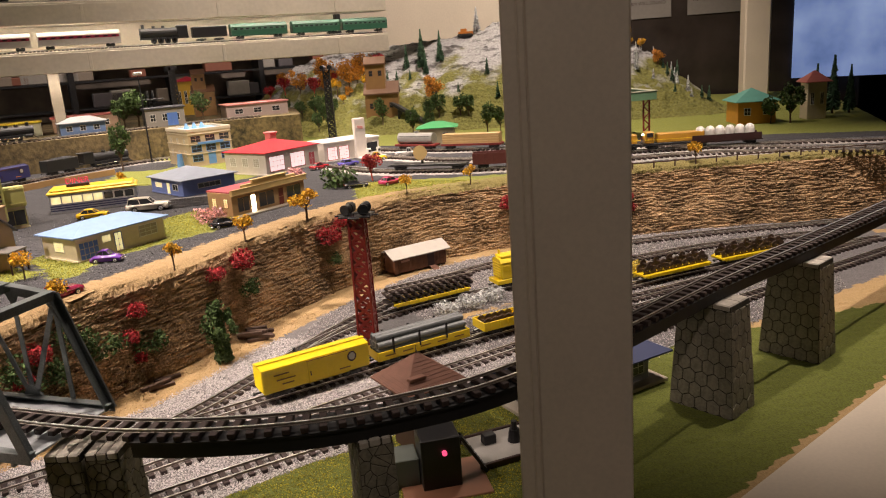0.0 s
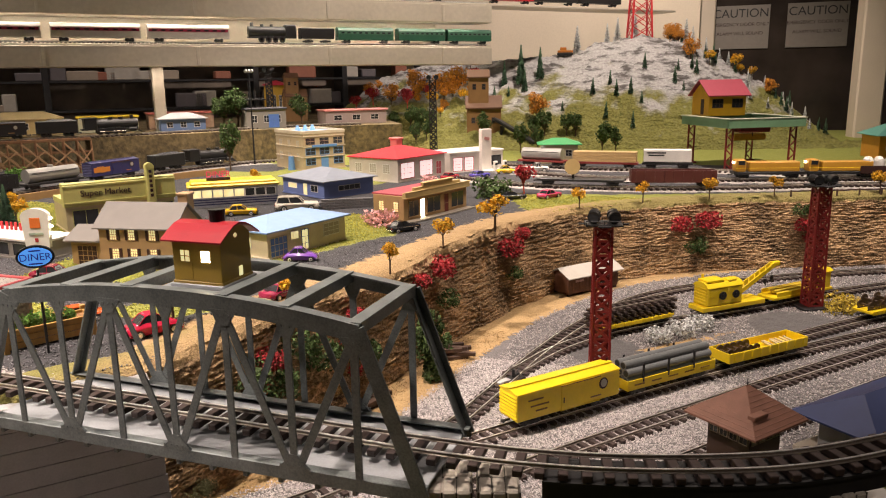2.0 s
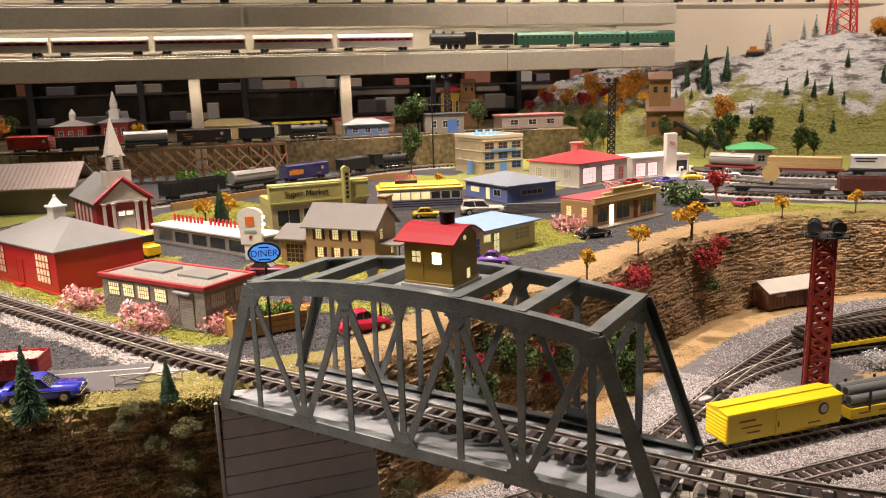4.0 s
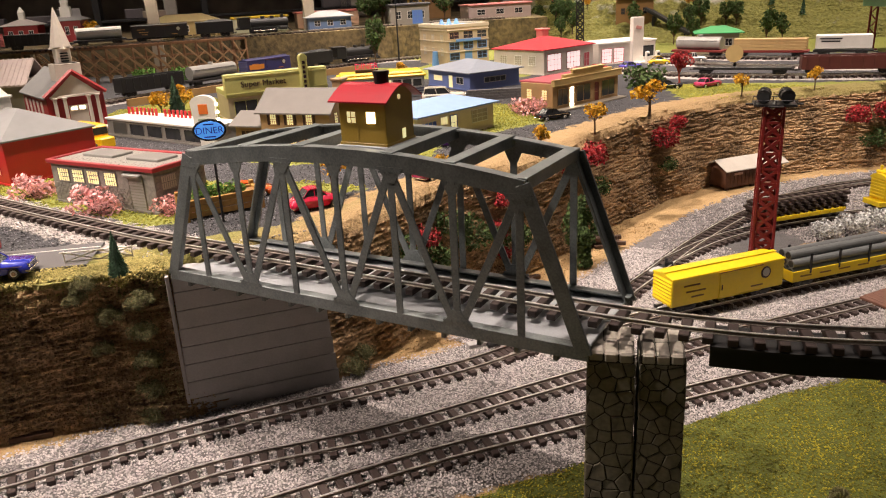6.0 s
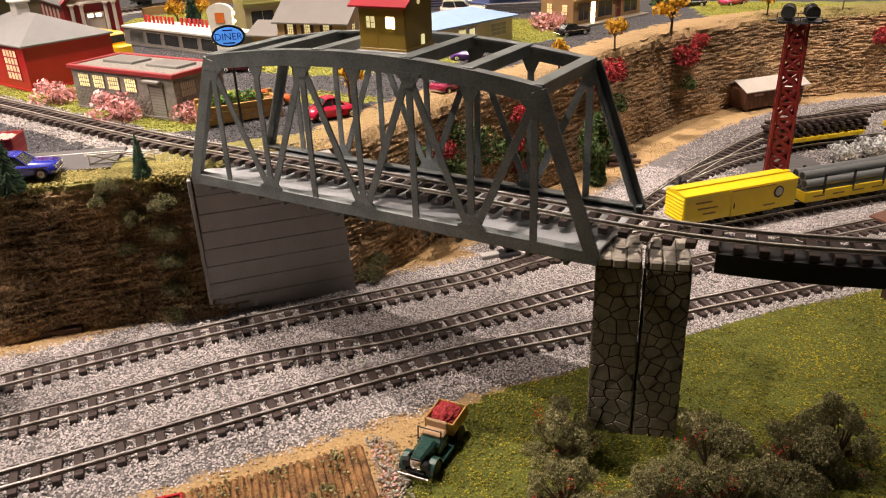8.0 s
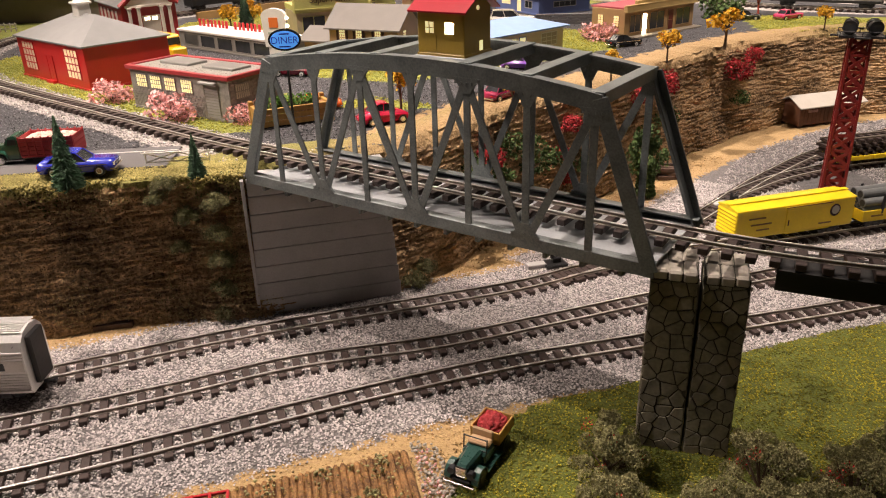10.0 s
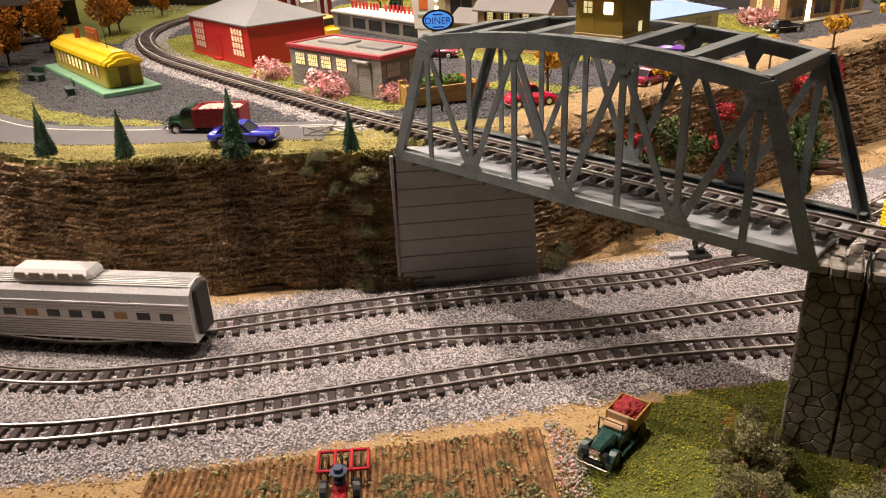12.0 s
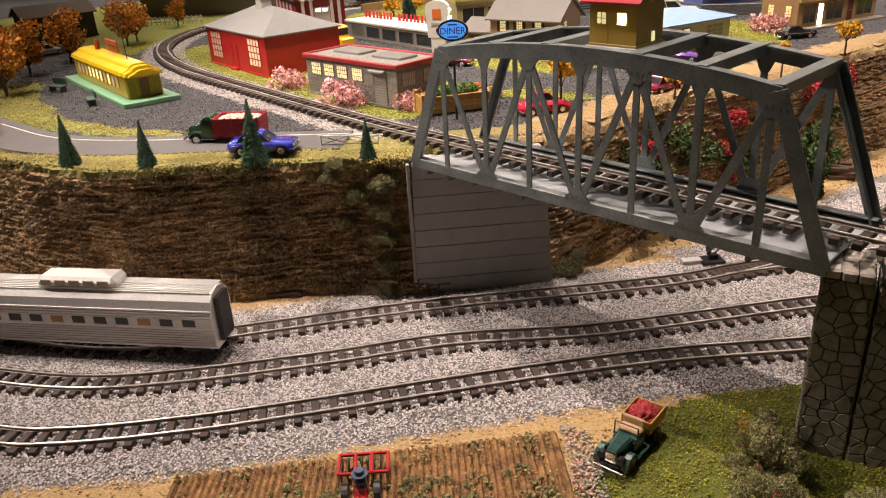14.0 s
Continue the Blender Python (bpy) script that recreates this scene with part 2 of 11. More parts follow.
def chips(name, xy, z, size, mat, flat=0.7, label="", category="", bedded=False):
    """Thousands of loose grains as one mesh: squashed octahedra, each turned at random."""
    k = len(xy)
    r = size * (RNG.uniform(0.8, 1.15, k) if bedded else RNG.uniform(0.6, 1.35, k))
    base = np.array([(1, 0, 0), (0, 1, 0), (-1, 0, 0), (0, -1, 0), (0, 0, 1), (0, 0, -1)], float)
    v = base[None] * RNG.uniform(0.65, 1.2, (k, 6, 1))
    a, b = RNG.uniform(0, 6.28, k), RNG.uniform(-0.6, 0.6, k)
    ca, sa, cb, sb = np.cos(a), np.sin(a), np.cos(b), np.sin(b)
    x, y, w = v[..., 0], v[..., 1], v[..., 2] * flat
    x, w = x * cb[:, None] - w * sb[:, None], x * sb[:, None] + w * cb[:, None]
    x, y = x * ca[:, None] - y * sa[:, None], x * sa[:, None] + y * ca[:, None]
    v = np.stack([x, y, w], -1) * r[:, None, None]
    v += np.stack([xy[:, 0], xy[:, 1], np.broadcast_to(z, (k,))], -1)[:, None]
    f = np.array([(0, 1, 4), (1, 2, 4), (2, 3, 4), (3, 0, 4), (1, 0, 5), (2, 1, 5), (3, 2, 5), (0, 3, 5)])
    if bedded:   # only the upper half shows
        f = f[:4]
    faces = (f[None] + 6 * np.arange(k)[:, None, None]).reshape(-1, 3)
    me = bpy.data.meshes.new(name)
    me.vertices.add(k * 6)
    me.vertices.foreach_set("co", v.reshape(-1))
    me.loops.add(len(faces) * 3)
    me.loops.foreach_set("vertex_index", faces.reshape(-1).astype(np.int32))
    me.polygons.add(len(faces))
    me.polygons.foreach_set("loop_start", np.arange(0, len(faces) * 3, 3, dtype=np.int32))
    me.update(calc_edges=True)
    me.materials.append(M[mat])
    return tagged(new(name, me), label, category, "", "stuff")

# ---- the lie of the land ----
T1 = [(-0.60, -0.47), (-0.45, -0.43), (-0.335, -0.382), (-0.258, -0.344), (-0.196, -0.304), (-0.149, -0.258), (-0.083, -0.160), (-0.019, -0.065), (0.058, 0.038), (0.145, 0.145), (0.231, 0.262), (0.30, 0.42), (0.335, 0.60), (0.368, 0.80), (0.43, 1.03), (0.545, 1.256), (0.80, 1.467), (1.156, 1.659), (1.6, 1.84)]
T2 = [(-0.50, -0.53), (-0.34, -0.475), (-0.225, -0.415), (-0.165, -0.378), (-0.117, -0.338), (-0.078, -0.294), (-0.042, -0.248), (0.027, -0.152), (0.097, -0.048), (0.201, 0.063), (0.281, 0.170), (0.357, 0.275), (0.44, 0.385), (0.53, 0.50), (0.65, 0.645), (0.767, 0.787), (1.055, 1.123), (1.45, 1.56)]
T3 = [(-0.40, -0.585), (-0.25, -0.528), (-0.112, -0.450), (-0.068, -0.414), (-0.032, -0.375), (0.001, -0.334), (0.033, -0.292), (0.094, -0.204), (0.157, -0.110), (0.224, -0.014), (0.294, 0.077), (0.387, 0.181), (0.473, 0.281), (0.569, 0.388), (0.70, 0.55), (0.86, 0.75), (1.10, 1.03), (1.5, 1.5)]
Y2 = [(0.242, 0.287), (0.30, 0.37), (0.39, 0.48), (0.51, 0.622), (0.66, 0.79), (0.83, 0.965), (1.071, 1.201), (1.40, 1.54)]
Y3 = [(0.345, 0.68), (0.40, 0.83), (0.50, 0.975), (0.64, 1.10), (0.78, 1.23), (0.92, 1.37), (1.12, 1.52), (1.4, 1.66)]
Y4 = [(0.62, 0.76), (0.75, 0.945), (0.90, 1.12), (1.05, 1.265), (1.25, 1.43), (1.5, 1.6)]
UPPER = [(-0.45 + 1.9, 1.20), (1.231, 0.846), (1.083, 0.615), (0.956, 0.390), (0.851, 0.235), (0.775, 0.165), (0.700, 0.116), (0.610, 0.082), (0.53, 0.064), (0.45, 0.0575), (0.30, 0.0575), (0.15, 0.0575), (0.0, 0.0575), (-0.10, 0.058), (-0.20, 0.064), (-0.30, 0.072), (-0.45, 0.085), (-0.60, 0.098), (-0.75, 0.116), (-0.90, 0.155), (-1.05, 0.225), (-1.175, 0.335), (-1.24, 0.45), (-1.27, 0.62), (-1.25, 0.85), (-1.22, 1.10), (-1.195, 1.32), (-1.17, 1.55), (-1.125, 1.78), (-1.00, 2.03), (-0.75, 2.22)]
ROAD = [(-1.1, -0.27), (-0.80, -0.275), (-0.60, -0.263), (-0.456, -0.242), (-0.337, -0.174), (-0.253, -0.098), (-0.180, -0.036), (-0.124, 0.010)]
FAR1 = [(-0.55, 2.42), (-0.20, 2.22), (0.05, 2.12), (0.30, 2.09), (0.60, 2.11), (0.90, 2.06), (1.15, 1.99), (1.6, 1.9)]
FAR2 = [(-0.10, 1.78), (0.10, 1.66), (0.30, 1.64), (0.52, 1.665), (0.75, 1.74), (1.00, 1.85), (1.25, 1.88), (1.6, 1.86)]
FAR3 = [(0.0, 1.97), (0.30, 1.86), (0.60, 1.87), (0.85, 1.93), (1.05, 1.985), (1.3, 2.05), (1.6, 2.08)]
LOW = [T1, T2, T3, Y2, Y3, Y4]

# foot of the cliff, from the front round the abutment to the back
FOOT = [(-1.9, -0.50), (-1.2, -0.42), (-0.80, -0.36), (-0.553, -0.322), (-0.44, -0.297), (-0.348, -0.263), (-0.271, -0.224), (-0.21, -0.156), (-0.165, -0.112), (-0.121, -0.069), (-0.085, -0.036), (-0.050, -0.012), (-0.022, 0.014),
        (0.02, 0.07), (0.075, 0.145), (0.092, 0.20), (0.101, 0.27), (0.106, 0.36), (0.125, 0.46), (0.150, 0.56), (0.180, 0.72), (0.212, 0.90), (0.250, 1.05), (0.297, 1.175), (0.360, 1.275), (0.44, 1.360), (0.581, 1.475), (0.75, 1.56), (0.946, 1.640), (1.191, 1.745), (1.7, 1.93)]
foot = smooth_line(FOOT, 0.0045)
rim_poly = [(x, y) for x, y, _ in foot[::3]]
TOWN = rim_poly + [(1.7, 4.2), (-3.4, 4.2), (-3.4, -0.5)]


def fractal(p, f, seed=0.0):
    return noise.fractal(Vector((p[0] * f + seed, p[1] * f, p[2] * f)), 0.9, 2.0, 4)


def masked_ground(name, x0, x1, y0, y1, step, z, keep, zones, colours, rough_height):
    """A sheet of ground; zones(x, y) gives the share of each kind of cover, which the material blends."""
    nx, ny = int((x1 - x0) / step) + 1, int((y1 - y0) / step) + 1
    gx, gy = np.meshgrid(np.linspace(x0, x1, nx), np.linspace(y0, y1, ny))
    mask = zones(gx, gy)
    rnd = np.random.default_rng(3).normal(0, 1, gx.shape)
    gz = z + rough_height * rnd
    ok = keep(gx, gy)
    idx = np.arange(nx * ny).reshape(ny, nx)
    quad = ok[:-1, :-1] & ok[1:, :-1] & ok[:-1, 1:] & ok[1:, 1:]
    f = np.stack([idx[:-1, :-1], idx[:-1, 1:], idx[1:, 1:], idx[1:, :-1]], -1)[quad]
    me = raw(name, np.stack([gx, gy, gz], -1).reshape(-1, 3).tolist(), f.tolist(), colours)
    att = me.color_attributes.new("cover", "FLOAT_COLOR", "POINT")
    att.data.foreach_set("color", np.concatenate([np.stack(mask, -1).reshape(-1, len(mask)), np.ones((nx * ny, 1))], 1).reshape(-1).astype(np.float32))
    return tagged(new(name, me), kind="structure")


def cover_material(name, base, layers):
    """Ground whose cover is blended by the sheet's own map, with ragged borders."""
    m = bpy.data.materials.new(name)
    m.use_nodes = True
    n, l = m.node_tree.nodes, m.node_tree.links
    b = n["Principled BSDF"]
    b.inputs["Roughness"].default_value = 0.95
    at, sep, geo = n.new("ShaderNodeAttribute"), n.new("ShaderNodeSeparateColor"), n.new("ShaderNodeNewGeometry")
    at.attribute_name = "cover"
    l.new(at.outputs["Color"], sep.inputs["Color"])
    fine, wide = n.new("ShaderNodeTexNoise"), n.new("ShaderNodeTexNoise")
    fine.inputs["Scale"].default_value, wide.inputs["Scale"].default_value = 600, 60
    fine.inputs["Detail"].default_value = wide.inputs["Detail"].default_value = 5
    vor = n.new("ShaderNodeTexVoronoi")
    vor.inputs["Scale"].default_value = 480
    for t in (fine, wide, vor):
        l.new(geo.outputs["Position"], t.inputs["Vector"])

    def tone(rgb, speck):
        mix = n.new("ShaderNodeMix")
        mix.data_type = "RGBA"
        mix.inputs["A"].default_value, mix.inputs["B"].default_value = (*[v * (1 - speck) for v in rgb], 1), (*[min(1, v * (1 + speck)) for v in rgb], 1)
        use = n.new("ShaderNodeMath")
        use.operation = "ADD"
        half = n.new("ShaderNodeMath")
        half.operation, half.inputs[1].default_value = "MULTIPLY", 0.5
        l.new(fine.outputs["Fac"], use.inputs[0])
        cell = n.new("ShaderNodeSeparateColor")
        l.new(vor.outputs["Color"], cell.inputs["Color"])
        l.new(cell.outputs["Red"], use.inputs[1])
        l.new(use.outputs[0], half.inputs[0])
        l.new(half.outputs[0], mix.inputs["Factor"])
        return mix.outputs["Result"]

    out = tone(*base)
    for ch, (rgb, speck) in zip(("Red", "Green", "Blue"), layers):
        add = n.new("ShaderNodeMath")
        add.operation = "ADD"
        sub = n.new("ShaderNodeMapRange")
        sub.inputs["From Min"].default_value, sub.inputs["From Max"].default_value = 0.3, 0.7
        sub.inputs["To Min"].default_value, sub.inputs["To Max"].default_value = -0.3, 0.3
        l.new(wide.outputs["Fac"], sub.inputs["Value"])
        l.new(sep.outputs[ch], add.inputs[0])
        l.new(sub.outputs["Result"], add.inputs[1])
        cut = n.new("ShaderNodeMapRange")
        cut.inputs["From Min"].default_value, cut.inputs["From Max"].default_value = 0.4, 0.6
        l.new(add.outputs[0], cut.inputs["Value"])
        mix = n.new("ShaderNodeMix")
        mix.data_type = "RGBA"
        l.new(cut.outputs["Result"], mix.inputs["Factor"])
        l.new(out, mix.inputs["A"])
        l.new(tone(rgb, speck), mix.inputs["B"])
        out = mix.outputs["Result"]
    l.new(out, b.inputs["Base Color"])
    bump = n.new("ShaderNodeBump")
    bump.inputs["Strength"].default_value, bump.inputs["Distance"].default_value = 0.6, 0.0015
    l.new(vor.outputs["Distance"], bump.inputs["Height"])
    l.new(bump.outputs["Normal"], b.inputs["Normal"])
    return m


def fade(d, r, w):
    return np.clip((r - d) / w + 0.5, 0, 1)


GRASS = [(0.27, -0.30), (0.335, -0.135), (0.322, -0.045), (0.335, 0.025), (0.40, 0.105), (0.474, 0.215), (0.564, 0.335), (0.68, 0.46), (0.86, 0.62), (1.05, 0.86), (1.40, 1.10), (1.40, 0.85), (1.31, 0.70), (1.095, 0.356), (0.93, 0.09), (0.80, -0.40), (0.6, -0.9)]
FIELD = [(0.276, -0.097), (0.066, -0.364), (0.17, -0.45), (0.37, -0.175)]
low_lines = [smooth_line(t, 0.03) for t in LOW]


def low_zones(x, y):
    d = np.full(x.shape, 9.0)
    for t in low_lines:
        d = np.minimum(d, near_line(x, y, t))
    ballast = fade(d, np.where(y > 0.3, 0.092, 0.062), 0.03)
    grass = inside(x, y, GRASS).astype(float)
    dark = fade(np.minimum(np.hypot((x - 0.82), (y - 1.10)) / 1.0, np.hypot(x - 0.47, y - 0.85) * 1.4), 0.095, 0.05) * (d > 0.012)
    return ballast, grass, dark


# ballast ground is coloured dark: painted shade for the gaps between the loose chips
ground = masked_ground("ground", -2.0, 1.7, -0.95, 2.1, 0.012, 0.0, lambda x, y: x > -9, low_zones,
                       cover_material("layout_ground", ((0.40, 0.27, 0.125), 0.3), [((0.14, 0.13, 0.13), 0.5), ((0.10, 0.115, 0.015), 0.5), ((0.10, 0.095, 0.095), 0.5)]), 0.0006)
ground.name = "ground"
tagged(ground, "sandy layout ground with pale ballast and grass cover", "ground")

lawns = [  # lawns of the town: outlines
    [(-0.95, 0.155), (-0.62, 0.135), (-0.40, 0.112), (-0.15, 0.10), (-0.13, 0.17), (-0.20, 0.30), (-0.52, 0.33), (-0.60, 0.45), (-0.85, 0.44), (-1.02, 0.30)],
    [(-0.22, 0.63), (-0.145, 0.60), (-0.05, 0.53), (-0.012, 0.55), (-0.050, 0.64), (0.00, 0.80), (0.045, 0.91), (0.05, 0.99), (-0.02, 1.07), (-0.16, 1.10), (-0.20, 0.86)],
    [(0.26, 1.20), (0.45, 1.385), (0.66, 1.50), (0.95, 1.635), (1.2, 1.75), (1.7, 1.93), (1.7, 1.82), (1.2, 1.79), (0.95, 1.74), (0.70, 1.64), (0.45, 1.56), (0.22, 1.50), (0.12, 1.46)],
    [(-1.00, 0.66), (-0.70, 0.62), (-0.62, 0.80), (-0.80, 1.02), (-1.08, 1.05), (-1.10, 0.80)],
    [(-0.42, 0.42), (-0.15, 0.45), (-0.10, 0.56), (-0.30, 0.62), (-0.45, 0.56)],
    [(-0.75, 1.60), (-0.35, 1.42), (-0.30, 1.62), (-0.50, 1.95), (-0.85, 2.1)],
    [(-2.2, 0.0), (-1.2, 0.10), (-1.05, 0.16), (-1.30, 0.40), (-1.35, 0.75), (-2.2, 0.9)],
    [(-0.947, -0.085), (-0.893, -0.097), (-0.747, -0.148), (-0.556, -0.171), (-0.438, -0.138), (-0.351, -0.098), (-0.329, -0.114), (-0.422, -0.169), (-0.553, -0.222), (-0.912, -0.232)],
    [(-0.76, 1.42), (-0.58, 1.50), (-0.62, 1.70), (-0.75, 1.80), (-0.97, 1.78)],
    [(-0.14, 0.28), (-0.02, 0.30), (0.0, 0.36), (-0.12, 0.36)],
]
upper_line = smooth_line(UPPER, 0.03)
far_lines = [smooth_line(t, 0.05) for t in (FAR1, FAR2, FAR3)]


def town_zones(x, y):
    pale = fade(near_line(x, y, upper_line), 0.042, 0.025)
    for t in far_lines:
        pale = np.maximum(pale, fade(near_line(x, y, t), 0.05, 0.03))
    green = np.zeros(x.shape)
    for poly in lawns:
        green = np.maximum(green, inside(x, y, poly).astype(float))
    green = np.maximum(green, ((y > 2.3) | ((x < -0.6) & (y > 2.05))).astype(float))
    rim = near_line(x, y, foot[::6])
    grassy_rim = (x < -0.03) & (y < 0.05)
    green = np.maximum(green, fade(rim, 0.05, 0.02) * grassy_rim)
    sand = fade(rim, 0.095, 0.05) * (~grassy_rim) * (y > 0.2) * (y < 1.45)
    return pale, green, sand


town = masked_ground("town_ground", -3.4, 1.7, -0.56, 4.2, 0.02, ZT, lambda x, y: inside(x, y, TOWN) & (near_line(x, y, foot[::8]) > 0.022), town_zones,
                     cover_material("town_cover", ((0.050, 0.049, 0.053), 0.5), [((0.38, 0.35, 0.325), 0.45), ((0.22, 0.235, 0.045), 0.4), ((0.37, 0.25, 0.12), 0.35)]), 0.0006)
tagged(town, "raised town ground of dark gravel streets and lawns", "ground")


def cliff():
    """The rock wall between the two levels: a swept profile, broken into thin layers."""
    n = len(foot)
    d = np.gradient(foot[:, :2], axis=0)
    d /= np.linalg.norm(d, axis=1)[:, None]
    back = np.stack([-d[:, 1], d[:, 0]], 1)
    levels = [(z, 0.020 * z / 0.17) for z in np.linspace(-0.01, 0.168, 84)] + [(0.176, 0.023), (0.182, 0.029), (0.1855, 0.038), (0.1865, 0.055), (0.185, 0.075), (0.178, 0.095)]
    verts, faces = [], []
    for j, (z, off) in enumerate(levels):
        for i in range(n):
            p = foot[i]
            steep = 0.25 + 0.75 * max(0.0, min(1.0, (p[0] + 0.10) / 0.08))
            if j < 85:
                layer = noise.noise(Vector((p[0] * 14, p[1] * 14, z * 380 + 1.5 * noise.noise(Vector((p[0] * 12, p[1] * 12, 3))))))
                big = noise.noise(Vector((p[0] * 11, p[1] * 11, z * 9)))
                small = fractal((p[0], p[1], z), 130)
                crumb = noise.noise(Vector((p[0] * 260, p[1] * 260, z * 420)))
                rough_ = 0.0052 if p[1] < 0.1 else 0.0044
                o = off * steep + rough_ * abs(layer) * 2 - 0.004 + 0.012 * big + 0.6 * rough_ * small + 0.0026 * crumb
                zz = z
            else:
                k = (j - 84) / 5
                o = off - 0.020 * (1 - steep) + (1 - k) * 0.010 * noise.noise(Vector((p[0] * 11, p[1] * 11, z * 9))) + 0.003 * fractal((p[0], p[1], z), 60)
                zz = z - 0.0045 * (1 - steep) * min(1, max(0, j - 84)) + 0.0018 * fractal((p[0], p[1], z), 90)
            verts.append((p[0] + back[i, 0] * o, p[1] + back[i, 1] * o, zz))
    for j in range(len(levels) - 1):
        for i in range(n - 1):
            faces.append((j * n + i, j * n + i + 1, (j + 1) * n + i + 1, (j + 1) * n + i))
    me = raw("cliff", verts, faces, cliff_mat())
    return tagged(new("cliff", me), "layered brown rock wall with a sandy grassy rim", "cliff", "", "structure")


def cliff_mat():
    """Rock, which turns to sand or grass where the face lies flat."""
    m = M["cliff"].copy()
    n, l = m.node_tree.nodes, m.node_tree.links
    b = n["Principled BSDF"]
    rock = b.inputs["Base Color"].links[0].from_socket
    geo, sep = n.new("ShaderNodeNewGeometry"), n.new("ShaderNodeSeparateXYZ")
    l.new(geo.outputs["Normal"], sep.inputs["Vector"])
    pos = n.new("ShaderNodeSeparateXYZ")
    l.new(geo.outputs["Position"], pos.inputs["Vector"])
    patch = n.new("ShaderNodeTexNoise")
    patch.inputs["Scale"].default_value, patch.inputs["Detail"].default_value = 70, 5
    l.new(geo.outputs["Position"], patch.inputs["Vector"])
    # height and slope together, with a ragged border
    hgt = n.new("ShaderNodeMapRange")
    hgt.inputs["From Min"].default_value, hgt.inputs["From Max"].default_value = 0.160, 0.181
    l.new(pos.outputs["Z"], hgt.inputs["Value"])
    add = n.new("ShaderNodeMath")
    add.operation = "ADD"
    l.new(hgt.outputs["Result"], add.inputs[0])
    l.new(patch.outputs["Fac"], add.inputs[1])
    cut = n.new("ShaderNodeMapRange")
    cut.inputs["From Min"].default_value, cut.inputs["From Max"].default_value = 0.88, 1.02
    l.new(add.outputs[0], cut.inputs["Value"])
    side = n.new("ShaderNodeMapRange")   # grass in front of the abutment and far off to the right, sand between
    side.inputs["From Min"].default_value, side.inputs["From Max"].default_value = -0.02, 0.06
    l.new(pos.outputs["X"], side.inputs["Value"])
    far = n.new("ShaderNodeMapRange")
    far.inputs["From Min"].default_value, far.inputs["From Max"].default_value = 0.30, 0.42
    far.inputs["To Min"].default_value, far.inputs["To Max"].default_value = 0, 0.75
    l.new(pos.outputs["X"], far.inputs["Value"])
    sub = n.new("ShaderNodeMath")
    sub.operation = "SUBTRACT"
    l.new(side.outputs["Result"], sub.inputs[0])
    l.new(far.outputs["Result"], sub.inputs[1])
    top = n.new("ShaderNodeMix")
    top.data_type = "RGBA"
    top.inputs["A"].default_value, top.inputs["B"].default_value = (0.22, 0.20, 0.055, 1), (0.37, 0.25, 0.12, 1)
    l.new(sub.outputs[0], top.inputs["Factor"])
    speck = n.new("ShaderNodeTexNoise")
    speck.inputs["Scale"].default_value = 500
    l.new(geo.outputs["Position"], speck.inputs["Vector"])
    dim = n.new("ShaderNodeMapRange")
    dim.inputs["From Min"].default_value, dim.inputs["From Max"].default_value = 0.3, 0.7
    dim.inputs["To Min"].default_value, dim.inputs["To Max"].default_value = 0.65, 1.3
    l.new(speck.outputs["Fac"], dim.inputs["Value"])
    hs = n.new("ShaderNodeHueSaturation")
    l.new(dim.outputs["Result"], hs.inputs["Value"])
    l.new(top.outputs["Result"], hs.inputs["Color"])
    mix = n.new("ShaderNodeMix")
    mix.data_type = "RGBA"
    l.new(cut.outputs["Result"], mix.inputs["Factor"])
    l.new(rock, mix.inputs["A"])
    l.new(hs.outputs["Color"], mix.inputs["B"])
    l.new(mix.outputs["Result"], b.inputs["Base Color"])
    return m


cliff()


# ---- tracks ----
def ribbon(line, profile, z):
    """A profile of (across, up) swept along a line: vertices and faces."""
    d = np.gradient(line[:, :2], axis=0)
    d /= np.linalg.norm(d, axis=1)[:, None]
    s = np.stack([-d[:, 1], d[:, 0]], 1)
    n, k = len(line), len(profile)
    verts = [(line[i, 0] + s[i, 0] * a, line[i, 1] + s[i, 1] * a, z + line[i, 2] + u) for i in range(n) for a, u in profile]
    faces = [(i * k + j, (i + 1) * k + j, (i + 1) * k + (j + 1) % k, i * k + (j + 1) % k) for i in range(n - 1) for j in range(k)]
    return verts, faces


GAUGE, PITCH = 0.0227, 0.0172
tie_bm = bmesh.new()
box(tie_bm, (0, 0, 0), (0.0078, 0.040, 0.006), 0.0006)
TIE = mesh_of("tie", tie_bm, "tie")


